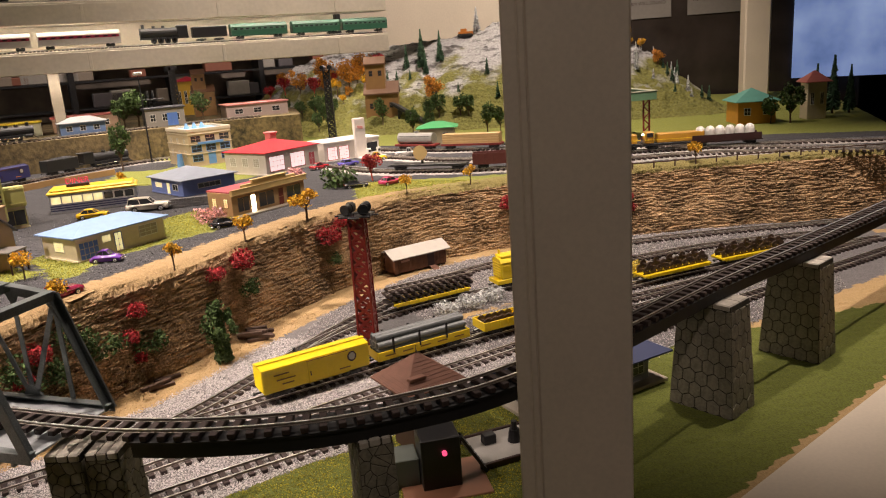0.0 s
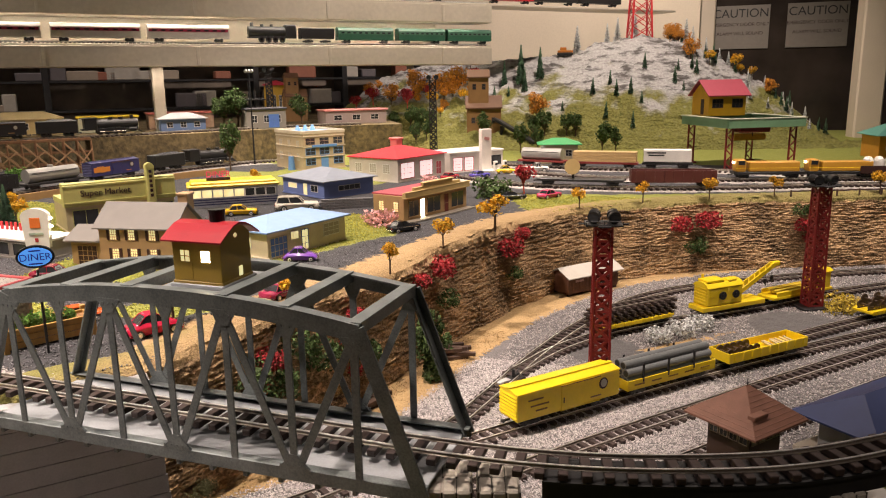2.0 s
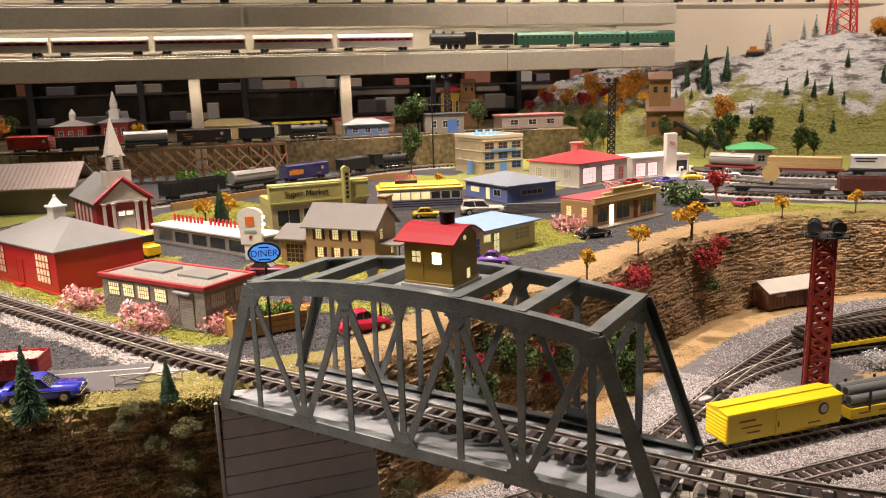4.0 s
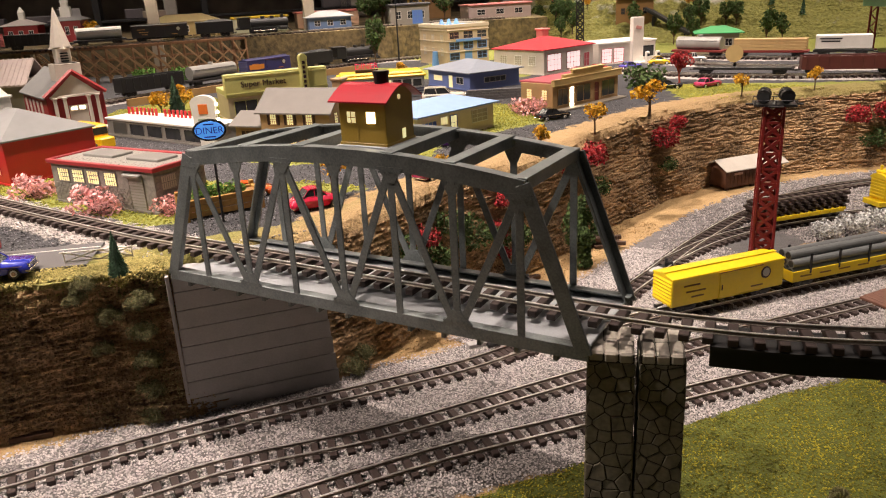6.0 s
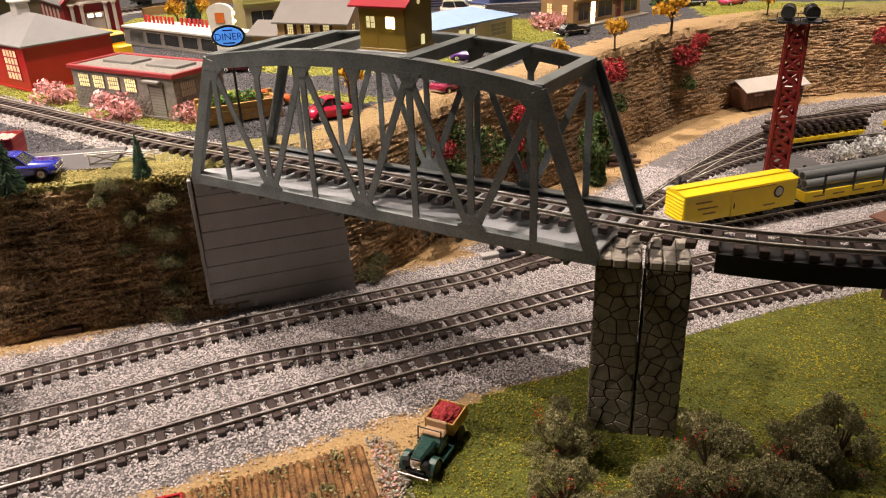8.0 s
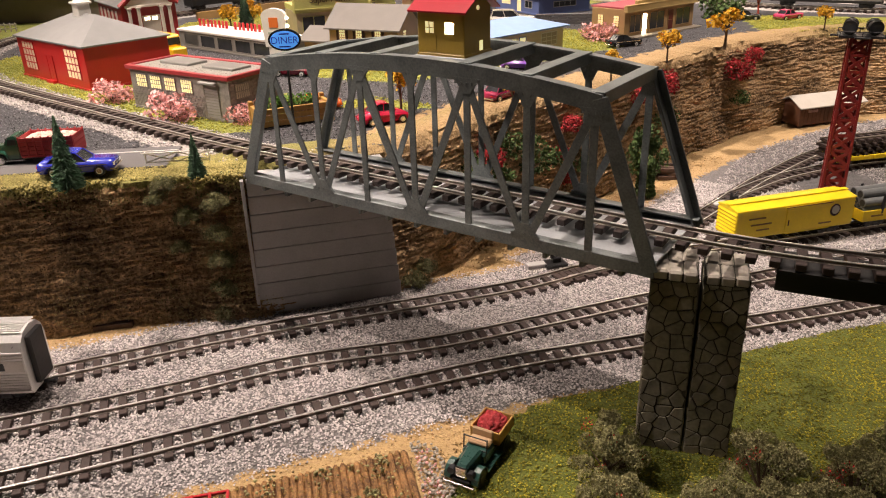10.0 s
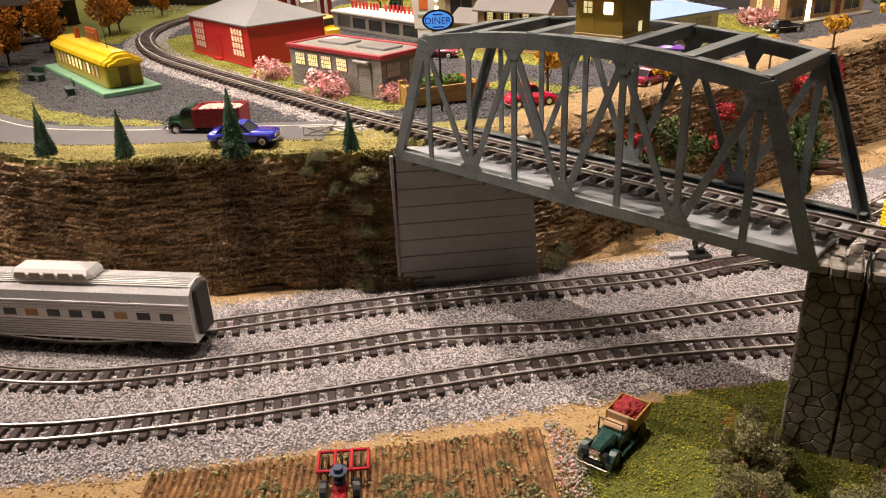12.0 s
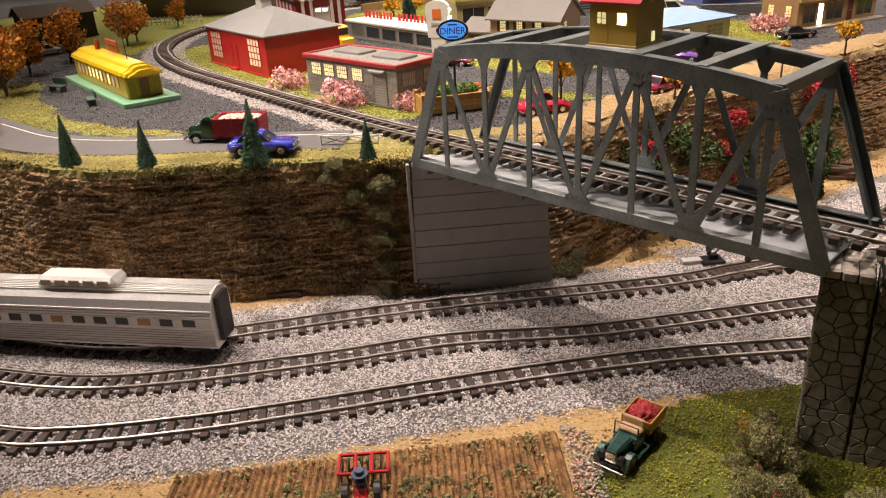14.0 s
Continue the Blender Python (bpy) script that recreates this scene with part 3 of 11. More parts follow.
def track(points, z, label, name="railway_track", stretch=None):
    """Two rails of rail profile and loose ties under them; z is the top of the ties."""
    line = smooth_line(points, 0.012)
    t = thing(name, pose(0, 0, 0), label, "railway track", "tracks of the layout", "structure")
    for side in (-1, 1):
        o = side * GAUGE / 2
        prof = [(o - 0.0016, 0), (o + 0.0016, 0), (o + 0.0016, 0.0005), (o + 0.0005, 0.0009), (o + 0.0005, 0.0026), (o + 0.0010, 0.0029), (o + 0.0010, 0.0036), (o - 0.0010, 0.0036), (o - 0.0010, 0.0029), (o - 0.0005, 0.0026), (o - 0.0005, 0.0009), (o - 0.0016, 0.0005)]
        v, f = ribbon(line, prof, z)
        me = raw("rail", v, f, "railside")
        me.materials.append(M["rail"])
        k = len(prof)
        for q in me.polygons:
            if q.index % k in (5, 6, 7):
                q.material_index = 1
        ob = new("rail", me)
        ob.parent = t
    even = smooth_line(points, PITCH)
    d = np.gradient(even[:, :2], axis=0)
    for i, p in enumerate(even):
        turn = math.degrees(math.atan2(d[i, 1], d[i, 0])) + random.uniform(-2, 2)
        piece("tie", TIE, t, pose(p[0], p[1], z - 0.0028 + p[2] + random.uniform(-0.0004, 0), 0, 0, turn))
    return t


for line_ in LOW:
    track(line_, 0.0062, "dark-tied steel track bedded in pale ballast")
track(UPPER, ZT + 0.0085, "dark-tied steel track over bridge, viaduct and town loop")
for line_ in (FAR1, FAR2, FAR3):
    track(line_, ZT + 0.006, "dark-tied steel track on the far town yard")

# ---- grains on the ground ----
def scatter(k, x0, x1, y0, y1):
    return np.stack([RNG.uniform(x0, x1, k), RNG.uniform(y0, y1, k)], 1)


xy = scatter(420000, -0.45, 0.75, -0.55, 0.75)
bal, gr, dk = low_zones(xy[:, 0], xy[:, 1])
above = ~inside(xy[:, 0], xy[:, 1], rim_poly + [(1.7, 4), (-3, 4), (-3, -0.5)])
pick = (bal > RNG.uniform(0.1, 0.9, len(xy))) & above & (gr < 0.5)
chips("ballast_gravel", xy[pick], RNG.uniform(0.0000, 0.0022, pick.sum()), 0.00138, "ballast", 0.9, "pale grey crushed stone ballast between the tracks", "gravel", True)
xy = scatter(95000, 0.3, 1.35, 0.55, 1.75)
bal, gr, dk = low_zones(xy[:, 0], xy[:, 1])
above = ~inside(xy[:, 0], xy[:, 1], rim_poly + [(1.7, 4), (-3, 4), (-3, -0.5)])
pick = (bal > RNG.uniform(0.1, 0.9, len(xy))) & above & (dk < 0.5)
chips("ballast_gravel", xy[pick], RNG.uniform(0.0003, 0.0022, pick.sum()), 0.0017, "ballast", 0.8, "pale grey crushed stone ballast of the yard", "gravel")
xy = scatter(80000, 0.25, 0.85, -0.32, 0.55)
pick = inside(xy[:, 0], xy[:, 1], GRASS)
chips("grass_foam", xy[pick], RNG.uniform(0.0, 0.0016, pick.sum()), 0.0011, "lowfoam", 0.8, "yellow-green scatter grass on the lower ground", "grass")
xy = scatter(60000, -0.6, 0.4, -0.5, 0.9)
bal, gr, dk = low_zones(xy[:, 0], xy[:, 1])
above = ~inside(xy[:, 0], xy[:, 1], rim_poly + [(1.7, 4), (-3, 4), (-3, -0.5)])
pick = (bal < 0.6) & above & (gr < 0.5) & ~inside(xy[:, 0], xy[:, 1], FIELD)
chips("sand_grains", xy[pick], RNG.uniform(0.0, 0.0012, pick.sum()), 0.0012, "sandgrain", 0.8, "coarse ochre sand along the cliff foot", "sand")
xy = scatter(210000, -1.2, 0.5, -0.3, 1.5)
up = inside(xy[:, 0], xy[:, 1], TOWN) & (near_line(xy[:, 0], xy[:, 1], foot[::8]) > 0.03)
pale, green, sand = town_zones(xy[:, 0], xy[:, 1])
up &= near_line(xy[:, 0], xy[:, 1], smooth_line(ROAD, 0.03)) > 0.041
near = np.hypot(xy[:, 0] - 0.1, xy[:, 1] + 0.2) < RNG.uniform(0.3, 1.5, len(xy))
dry = xy[:, 1] < -0.06
pick = up & (green > 0.5) & (pale < 0.5) & dry
chips("dry_lawn_foam", xy[pick], ZT + RNG.uniform(0.0, 0.0022, pick.sum()), 0.0016, "dryfoam", 0.8, "mustard scatter grass beside the cliff road", "grass")
pick = up & (green > 0.5) & (pale < 0.5) & ~dry
chips("lawn_foam", xy[pick], ZT + RNG.uniform(0.0, 0.0025, pick.sum()), 0.0015, "foam", 0.8, "light green scatter grass of the town lawns", "grass")
pick = up & (green < 0.5) & (pale < 0.5) & (sand < 0.5) & near
chips("street_gravel", xy[pick], ZT + RNG.uniform(0.0, 0.0015, pick.sum()), 0.00125, "darkgravel", 0.8, "dark blue-grey street gravel", "gravel")
pick = up & (pale > 0.4)
chips("upper_ballast", xy[pick], ZT + RNG.uniform(0.0, 0.002, pick.sum()), 0.0017, "ballast", 0.8, "pale ballast along the town track", "gravel")

# ---- truss bridge ----
BZ, BL, BW = 0.1755, 0.45, 0.115


def truss_bridge():
    t = thing("truss_bridge", pose(0, 0, BZ), "grey painted metal truss bridge with an arched top chord", "bridge")
    top = lambda x: 0.1365 + 0.0135 * (1 - ((x - BL / 2) / 0.17) ** 2)   # noqa: E731
    xs = [0.055, 0.112, 0.168, 0.225, 0.282, 0.338, 0.395]
    tops, feet = xs[0::2], xs[1::2]
    for y in (0.0, BW):
        side = -1 if y == 0 else 1
        bm = bmesh.new()
        box(bm, (BL / 2, y, 0.0055), (BL, 0.0018, 0.011), 0.0003)
        box(bm, (BL / 2, y - side * 0.004, 0.0105), (BL, 0.009, 0.0014), 0.0003)
        part("bottom_chord", bm, "bridge", t)
        bm = bmesh.new()
        nodes = [0.050] + [0.050 + 0.35 * i / 14 for i in range(1, 14)] + [0.400]
        web, flange = (-0.0009, 0.0009, -0.013, 0.0), sorted((0.001 * side, -0.009 * side)) + [-0.0007, 0.0009]
        for y0, y1, z0, z1 in (web, flange):
            rings = [[bm.verts.new((x, y + dy, top(x) + dz)) for dy, dz in ((y0, z0), (y1, z0), (y1, z1), (y0, z1))] for x in nodes]
            for a, b in zip(rings, rings[1:]):
                for i in range(4):
                    bm.faces.new((a[i], a[(i + 1) % 4], b[(i + 1) % 4], b[i]))
            bm.faces.new(rings[0][::-1]), bm.faces.new(rings[-1])
        bmesh.ops.recalc_face_normals(bm, faces=bm.faces)
        part("top_chord", bm, "bridge", t)
        for a, b in (((0.003, 0.004), (0.052, 0.134)), ((BL - 0.003, 0.004), (BL - 0.052, 0.134))):
            bm = bmesh.new()
            bar(bm, (a[0], y, a[1]), (b[0], y, b[1]), 0.0023, 0.0125)
            bar(bm, (a[0], y - side * 0.005, a[1]), (b[0], y - side * 0.0052, b[1]), 0.0100, 0.0017)
            part("end_post", bm, "bridge", t)
        for x in xs:
            bm = bmesh.new()
            bar(bm, (x, y, 0.008), (x, y, top(x) - 0.008), 0.0016, 0.0065, (1, 0, 0))
            part("upright", bm, "bridge", t)
        for f in feet:
            for s in (f - 0.057, f + 0.057):
                bm = bmesh.new()
                bar(bm, (f + (s - f) * 0.06, y, 0.010), (s, y, top(s) - 0.010), 0.0016, 0.0068, (1, 0, 0))
                part("diagonal", bm, "bridge", t)
        for x in feet:
            bm = bmesh.new()
            pts = [(x - 0.015, 0.010), (x + 0.015, 0.010), (x + 0.009, 0.016), (x + 0.004, 0.023), (x - 0.004, 0.023), (x - 0.009, 0.016)]
            lo, hi = [bm.verts.new((a, y - 0.0013, b)) for a, b in pts], [bm.verts.new((a, y + 0.0013, b)) for a, b in pts]
            bm.faces.new(lo), bm.faces.new(hi[::-1])
            for i in range(6):
                bm.faces.new((lo[i], lo[(i + 1) % 6], hi[(i + 1) % 6], hi[i]))
            for dx in (-0.012, -0.006, 0, 0.006, 0.012):
                rod(bm, (x + dx, y + side * 0.0012, 0.0135), (x + dx, y + side * 0.0021, 0.0135), 0.0009, 6)
            part("gusset", bm, "bridge", t)
        for x in tops:
            bm = bmesh.new()
            zt = top(x) - 0.010
            pts = [(x - 0.013, zt), (x + 0.013, zt), (x + 0.008, zt - 0.006), (x + 0.004, zt - 0.013), (x - 0.004, zt - 0.013), (x - 0.008, zt - 0.006)]
            lo, hi = [bm.verts.new((a, y - 0.0013, b)) for a, b in pts], [bm.verts.new((a, y + 0.0013, b)) for a, b in pts]
            bm.faces.new(lo), bm.faces.new(hi[::-1])
            for i in range(6):
                bm.faces.new((lo[i], lo[(i + 1) % 6], hi[(i + 1) % 6], hi[i]))
            for dx in (-0.010, -0.005, 0, 0.005, 0.010):
                rod(bm, (x + dx, y + side * 0.0012, zt - 0.004), (x + dx, y + side * 0.0021, zt - 0.004), 0.0009, 6)
            part("gusset", bm, "bridge", t)
        for x in xs[1:-1]:
            bm = bmesh.new()
            z = top(x) - 0.0135
            for s in (-1, 1):
                bar(bm, (x + s * 0.007, y, z + 0.002), (x + s * 0.002, y, z - 0.009), 0.0015, 0.004, (1, 0, 0))
            part("bracket", bm, "bridge", t)
    for x in (0.055, 0.122, 0.187, 0.279, 0.335, 0.395):
        bm = bmesh.new()
        z = top(x)
        box(bm, (x, BW / 2, z + 0.0012), (0.012, BW - 0.002, 0.0012), 0.0003)
        for s in (-1, 1):
            box(bm, (x + s * 0.0053, BW / 2, z - 0.0035), (0.0013, BW - 0.006, 0.009), 0.0002)
        part("cross_strut", bm, "bridge", t)
    bm = bmesh.new()
    box(bm, (BL / 2, BW / 2, 0.0042), (BL - 0.01, BW - 0.004, 0.0024), 0.0004)
    part("deck", bm, "bridgedeck", t, "pale grey sheet metal deck under the ties")
    for x in np.arange(0.02, BL, 0.0335):
        bm = bmesh.new()
        box(bm, (x, BW / 2, -0.002), (0.004, BW - 0.006, 0.0095), 0.0004)
        part("crossbeam", bm, "bridge", t)
    return t


truss_bridge()


def shack_on_bridge():
    t = thing("bridge_tender_shack", pose(0.233, BW / 2, BZ + 0.1400) @ Matrix.Diagonal((0.84, 0.84, 0.84, 1)), "olive-yellow metal bridge shack with a red curved roof and lit window", "shack")
    bm = bmesh.new()
    box(bm, (0, 0, 0.0015), (0.088, 0.105, 0.003), 0.0005)
    box(bm, (0, 0, 0.0052), (0.064, 0.060, 0.0045), 0.0005)
    part("platform", bm, "bridgedeck", t, "pale grey metal platform")
    olive = paint("olive_yellow_enamel", (0.31, 0.205, 0.028), 0.35, 0.2)
    bm = bmesh.new()
    box(bm, (0, 0, 0.031), (0.058, 0.052, 0.048), 0.0008)
    box(bm, (0, 0, 0.0085), (0.060, 0.054, 0.003), 0.0004)
    for s in (-1, 1):   # gables
        v = [bm.verts.new((s * 0.029, a, b)) for a, b in ((-0.026, 0.054), (0.026, 0.054), (0.014, 0.0625), (0, 0.0655), (-0.014, 0.0625))]
        w = [bm.verts.new((s * 0.027, a, b)) for a, b in ((-0.026, 0.054), (0.026, 0.054), (0.014, 0.0625), (0, 0.0655), (-0.014, 0.0625))]
        bm.faces.new(v), bm.faces.new(w)
        for i in range(5):
            bm.faces.new((v[i], v[(i + 1) % 5], w[(i + 1) % 5], w[i]))
    part("body", bm, olive, t)
    bm = bmesh.new()
    prof = [(-0.034, 0.0515), (-0.022, 0.0590), (-0.010, 0.0650), (0, 0.0668), (0.010, 0.0650), (0.022, 0.0590), (0.034, 0.0515)]
    extrude_x(bm, prof + [(a, b + 0.0016) for a, b in prof[::-1]], -0.036, 0.036)
    part("roof", bm, paint("red_roof_enamel", (0.36, 0.018, 0.030), 0.33, 0.2), t, "glossy red curved metal roof")
    bm = bmesh.new()
    rod(bm, (0.008, 0.002, 0.062), (0.008, 0.002, 0.079), 0.0078, 14)
    rod(bm, (0.008, 0.002, 0.076), (0.008, 0.002, 0.080), 0.0086, 14)
    part("chimney", bm, "black", t, "black chimney")
    for x, lit in ((-0.0135, False), (0.011, True)):
        bm = bmesh.new()
        box(bm, (x, -0.0262, 0.036), (0.0100, 0.0008, 0.0112))
        part("window", bm, "window" if not lit else "bulb", t, "bright lit window" if lit else "orange lit window with crossed bars")
        if not lit:
            bm = bmesh.new()
            box(bm, (x, -0.0268, 0.036), (0.0008, 0.0008, 0.0112))
            box(bm, (x, -0.0268, 0.036), (0.0100, 0.0008, 0.0008))
            part("glazing_bar", bm, olive, t)
    bm = bmesh.new()
    box(bm, (-0.012, -0.0262, 0.0205), (0.013, 0.0006, 0.018))
    part("panel", bm, olive, t)
    bm = bmesh.new()
    rod(bm, (0.029, 0, 0.0545), (0.0298, 0, 0.0545), 0.0024, 12)
    part("gable_hole", bm, "window", t)
    bm = bmesh.new()
    box(bm, (0.0293, 0.006, 0.016), (0.0006, 0.006, 0.010))
    part("side_window", bm, "window", t)


shack_on_bridge()


# ---- abutment, piers and viaduct girder ----
def abutment():
    t = thing("abutment", pose(-0.0235, 0.0125, 0, 0, 0, math.degrees(math.atan2(0.141, 0.118))), "grey boarded bridge abutment wall", "abutment")
    L = 0.172
    bm = bmesh.new()
    v = [bm.verts.new(p) for p in ((0, 0, -0.002), (L, 0, -0.002), (L - 0.012, 0, 0.172), (0.004, 0, 0.172), (0, 0.008, -0.002), (L, 0.008, -0.002), (L - 0.012, 0.008, 0.172), (0.004, 0.008, 0.172))]
    for f in ((0, 1, 2, 3), (5, 4, 7, 6), (1, 5, 6, 2), (4, 0, 3, 7), (3, 2, 6, 7), (0, 4, 5, 1)):
        bm.faces.new([v[i] for i in f])
    part("core", bm, "abutment", t)
    for i in range(8):
        z0, z1 = 0.0217 * i, 0.0217 * i + 0.0211
        bm = bmesh.new()
        x0, x1 = 0.004 * z0 / 0.172, L - 0.012 * z0 / 0.172
        box(bm, ((x0 + x1) / 2, -0.001, (z0 + z1) / 2 - 0.001), (x1 - x0, 0.003, z1 - z0), 0.0005)
        part("board", bm, "abutment", t)
    bm = bmesh.new()
    box(bm, (-0.001, 0.012, 0.084), (0.004, 0.034, 0.174), 0.0006)
    part("end_board", bm, "abutment", t)
    bm = bmesh.new()
    box(bm, (L / 2 - 0.004, 0.018, 0.1735), (L - 0.012, 0.034, 0.0028), 0.0006)
    part("ledge", bm, "abutment", t)


abutment()


def stone_face(parent, w, h, taper, m, rows=9, mat="stone", seed=1):
    """Uneven stones, each its own piece, on one face of a pier: many-sided rubble, or coursed blocks on the broad piers."""
    rnd = random.Random(seed)
    rubble = rows > 9
    cols = max(2, round(w / 0.0125)) if rubble else max(2, round(w / 0.019))
    hh, ww = h / rows, w / cols
    seeds = []
    for r in range(-1, rows + 1):
        for c in range(-1, cols + 1):
            k = 0.46 if rubble else 0.10
            seeds.append((-w / 2 + (c + 0.5 + (0.5 if r % 2 else 0) * (0.6 if rubble else 1.0) + rnd.uniform(-k, k)) * ww, (r + 0.5 + rnd.uniform(-k, k) * (1 if rubble else 0.25)) * hh))
    for sx, sz in seeds:
        poly = [(-w / 2, 0.0), (w / 2, 0.0), (w / 2, h), (-w / 2, h)]
        for ox, oz in seeds:   # cut the face back to the stone's own share
            nx, nz = ox - sx, oz - sz
            q = math.hypot(nx, nz)
            if q == 0 or q > 0.06 or not poly:
                continue
            nx, nz = nx / q, nz / q
            lim = q / 2 - (0.00045 if rubble else 0.0006)
            out = []
            for (ax, az), (bx, bz) in zip(poly, poly[1:] + poly[:1]):
                da, db = (ax - sx) * nx + (az - sz) * nz - lim, (bx - sx) * nx + (bz - sz) * nz - lim
                if da <= 0:
                    out.append((ax, az))
                if da * db < 0:
                    u = da / (da - db)
                    out.append((ax + (bx - ax) * u, az + (bz - az) * u))
            poly = out
        if len(poly) < 3:
            continue
        cx, cz = sum(a for a, _ in poly) / len(poly), sum(b for _, b in poly) / len(poly)
        area = abs(sum(a[0] * b[1] - b[0] * a[1] for a, b in zip(poly, poly[1:] + poly[:1]))) / 2
        if area < 8e-6:
            continue
        bm = bmesh.new()
        d = rnd.uniform(0.0006, 0.0014)
        k = lambda z: 1 - taper * z / h   # noqa: E731
        lo = [bm.verts.new((a * k(b), 0, b)) for a, b in poly]
        hi = [bm.verts.new(((a + (cx - a) * 0.07) * k(b), -d + rnd.uniform(-0.0002, 0.0002), b + (cz - b) * 0.07)) for a, b in poly]
        bm.faces.new(hi)
        for i in range(len(poly)):
            j = (i + 1) % len(poly)
            bm.faces.new((lo[i], lo[j], hi[j], hi[i]))
        ob = part("stone", bm, mat, parent)
        ob.matrix_basis = m


def pier(x, y, turn, h, w=0.046, d=0.050, rows=14, taper=0.12, caps=True, seed=1, label="grey random-stone bridge pier"):
    t = thing("stone_pier", pose(x, y, 0, 0, 0, turn), label, "pier", "piers of the viaduct")
    bm = bmesh.new()
    v = box(bm, (0, 0, h / 2 - 0.001), (w, d, h))
    for q in v:
        if q.co.z > h / 2:
            q.co.x *= 1 - taper
            q.co.y *= 1 - taper
    part("core", bm, "mortar", t)
    tilt = math.degrees(math.atan2(d / 2 * taper, h))
    tiltw = math.degrees(math.atan2(w / 2 * taper, h))
    for k, (ang, ww, off, ti) in enumerate(((0, w, d / 2, tilt), (90, d, w / 2, tiltw), (180, w, d / 2, tilt), (-90, d, w / 2, tiltw))):
        stone_face(t, ww, h - 0.0085, taper, pose(0, 0, 0, 0, 0, ang) @ pose(0, -off + 0.0002, 0, -ti, 0, 0), rows, seed=seed * 7 + k)
    # caps are the same stone; light on their tops is put into the paler colour
    if caps:
        rnd = random.Random(seed)
        for i in range(3):
            for j in range(2):
                bm = bmesh.new()
                box(bm, ((i - 1) * w * 0.325 * (1 - taper), (j - 0.5) * d * 0.52 * (1 - taper), h - 0.0042 + rnd.uniform(-0.0006, 0.0006)), (w * 0.335 * (1 - taper) + rnd.uniform(-0.001, 0.0006), d * 0.525 * (1 - taper) + rnd.uniform(-0.001, 0.001), 0.0092), 0.0018)
                part("cap_stone", bm, "stonecap", t, "cap stone coloured paler for its lit top")
    return t


PB1, PB2 = (1.079, 0.606), (1.218, 0.826)
pier(0.4515, 0.0500, 18, 0.172, 0.0375, 0.050, taper=0.05, seed=2)
pier(0.4890, 0.0625, 18, 0.172, 0.0355, 0.050, taper=0.05, seed=3)
pier(0.741, 0.144, 38, 0.1675, 0.040, 0.052, seed=4, label="narrow grey stone viaduct pier")
pier(PB1[0], PB1[1], -30, 0.1665, 0.100, 0.065, rows=8, taper=0.2, seed=6, label="broad grey block-stone viaduct pier")
pier(PB2[0], PB2[1], -30, 0.1665, 0.100, 0.065, rows=8, taper=0.2, seed=8, label="broad grey block-stone viaduct pier")


def viaduct():
    t = thing("viaduct_girder", pose(0, 0, 0), "black steel girder carrying the curved track", "viaduct", "", "structure")
    line = smooth_line(UPPER[:10], 0.012)
    line = line[line[:, 0] > 0.525] if line[0, 0] > line[-1, 0] else line
    v, f = ribbon(line, [(-0.017, -0.0165), (0.017, -0.0165), (0.017, 0.0015), (-0.017, 0.0015)], ZT)
    ob = new("girder", raw("girder", v, f, "girder"))
    ob.parent = t
    for side in (-1, 1):
        v, f = ribbon(line, [(side * 0.020, -0.001), (side * 0.0165, -0.001), (side * 0.0165, 0.0016), (side * 0.020, 0.0016)], ZT)
        ob = new("flange", raw("flange", v, f, "girder"))
        ob.parent = t


viaduct()

# ---- post of the display case ----
def case_post():
    t = thing("case_post", pose(0.8834, 0.2017, 0, 0, 0, 12), "cream painted upright post of the display case", "post")
    bm = bmesh.new()
    box(bm, (0.069, 0.0255, 0.35), (0.094, 0.045, 2.7), 0.002)
    part("shaft", bm, "post", t)
    for x, w, d in ((0.0075, 0.015, 0.018), (0.0185, 0.007, 0.012)):
        bm = bmesh.new()
        box(bm, (x, d / 2 + 0.001, 0.35), (w, d, 2.7), 0.0015)
        part("stop", bm, "post", t)


case_post()

def case_edge():
    """The painted board along the visitors' edge of the layout."""
    bm = bmesh.new()
    prism(bm, [(0.82, -0.40), (1.15, -0.45), (1.30, 0.10), (1.62, 0.66), (1.325, 0.692), (1.11, 0.348), (0.945, 0.082)], -0.004, 0.010)
    tagged(new("case_edge_board", mesh_of("case_edge_board", bm, "post")), "cream painted board along the edge of the layout", "board", "", "structure")


case_edge()

# ---- town buildings ----
def site(p, c, depth, z=ZT):
    """Pose and length of a house whose front runs from p to c (left to right, seen from the street)."""
    p, c = Vector(p), Vector(c)
    d = c - p
    turn = math.atan2(d.y, d.x)
    mid = (p + c) / 2 + Vector((-math.sin(turn), math.cos(turn))) * depth / 2
    return pose(mid.x, mid.y, z, 0, 0, math.degrees(turn)), d.length


def face_pose(face, L, W):
    return {"front": pose(0, -W / 2, 0), "right": pose(L / 2, 0, 0, 0, 0, 90), "left": pose(-L / 2, 0, 0, 0, 0, -90), "back": pose(0, W / 2, 0, 0, 0, 180)}[face]


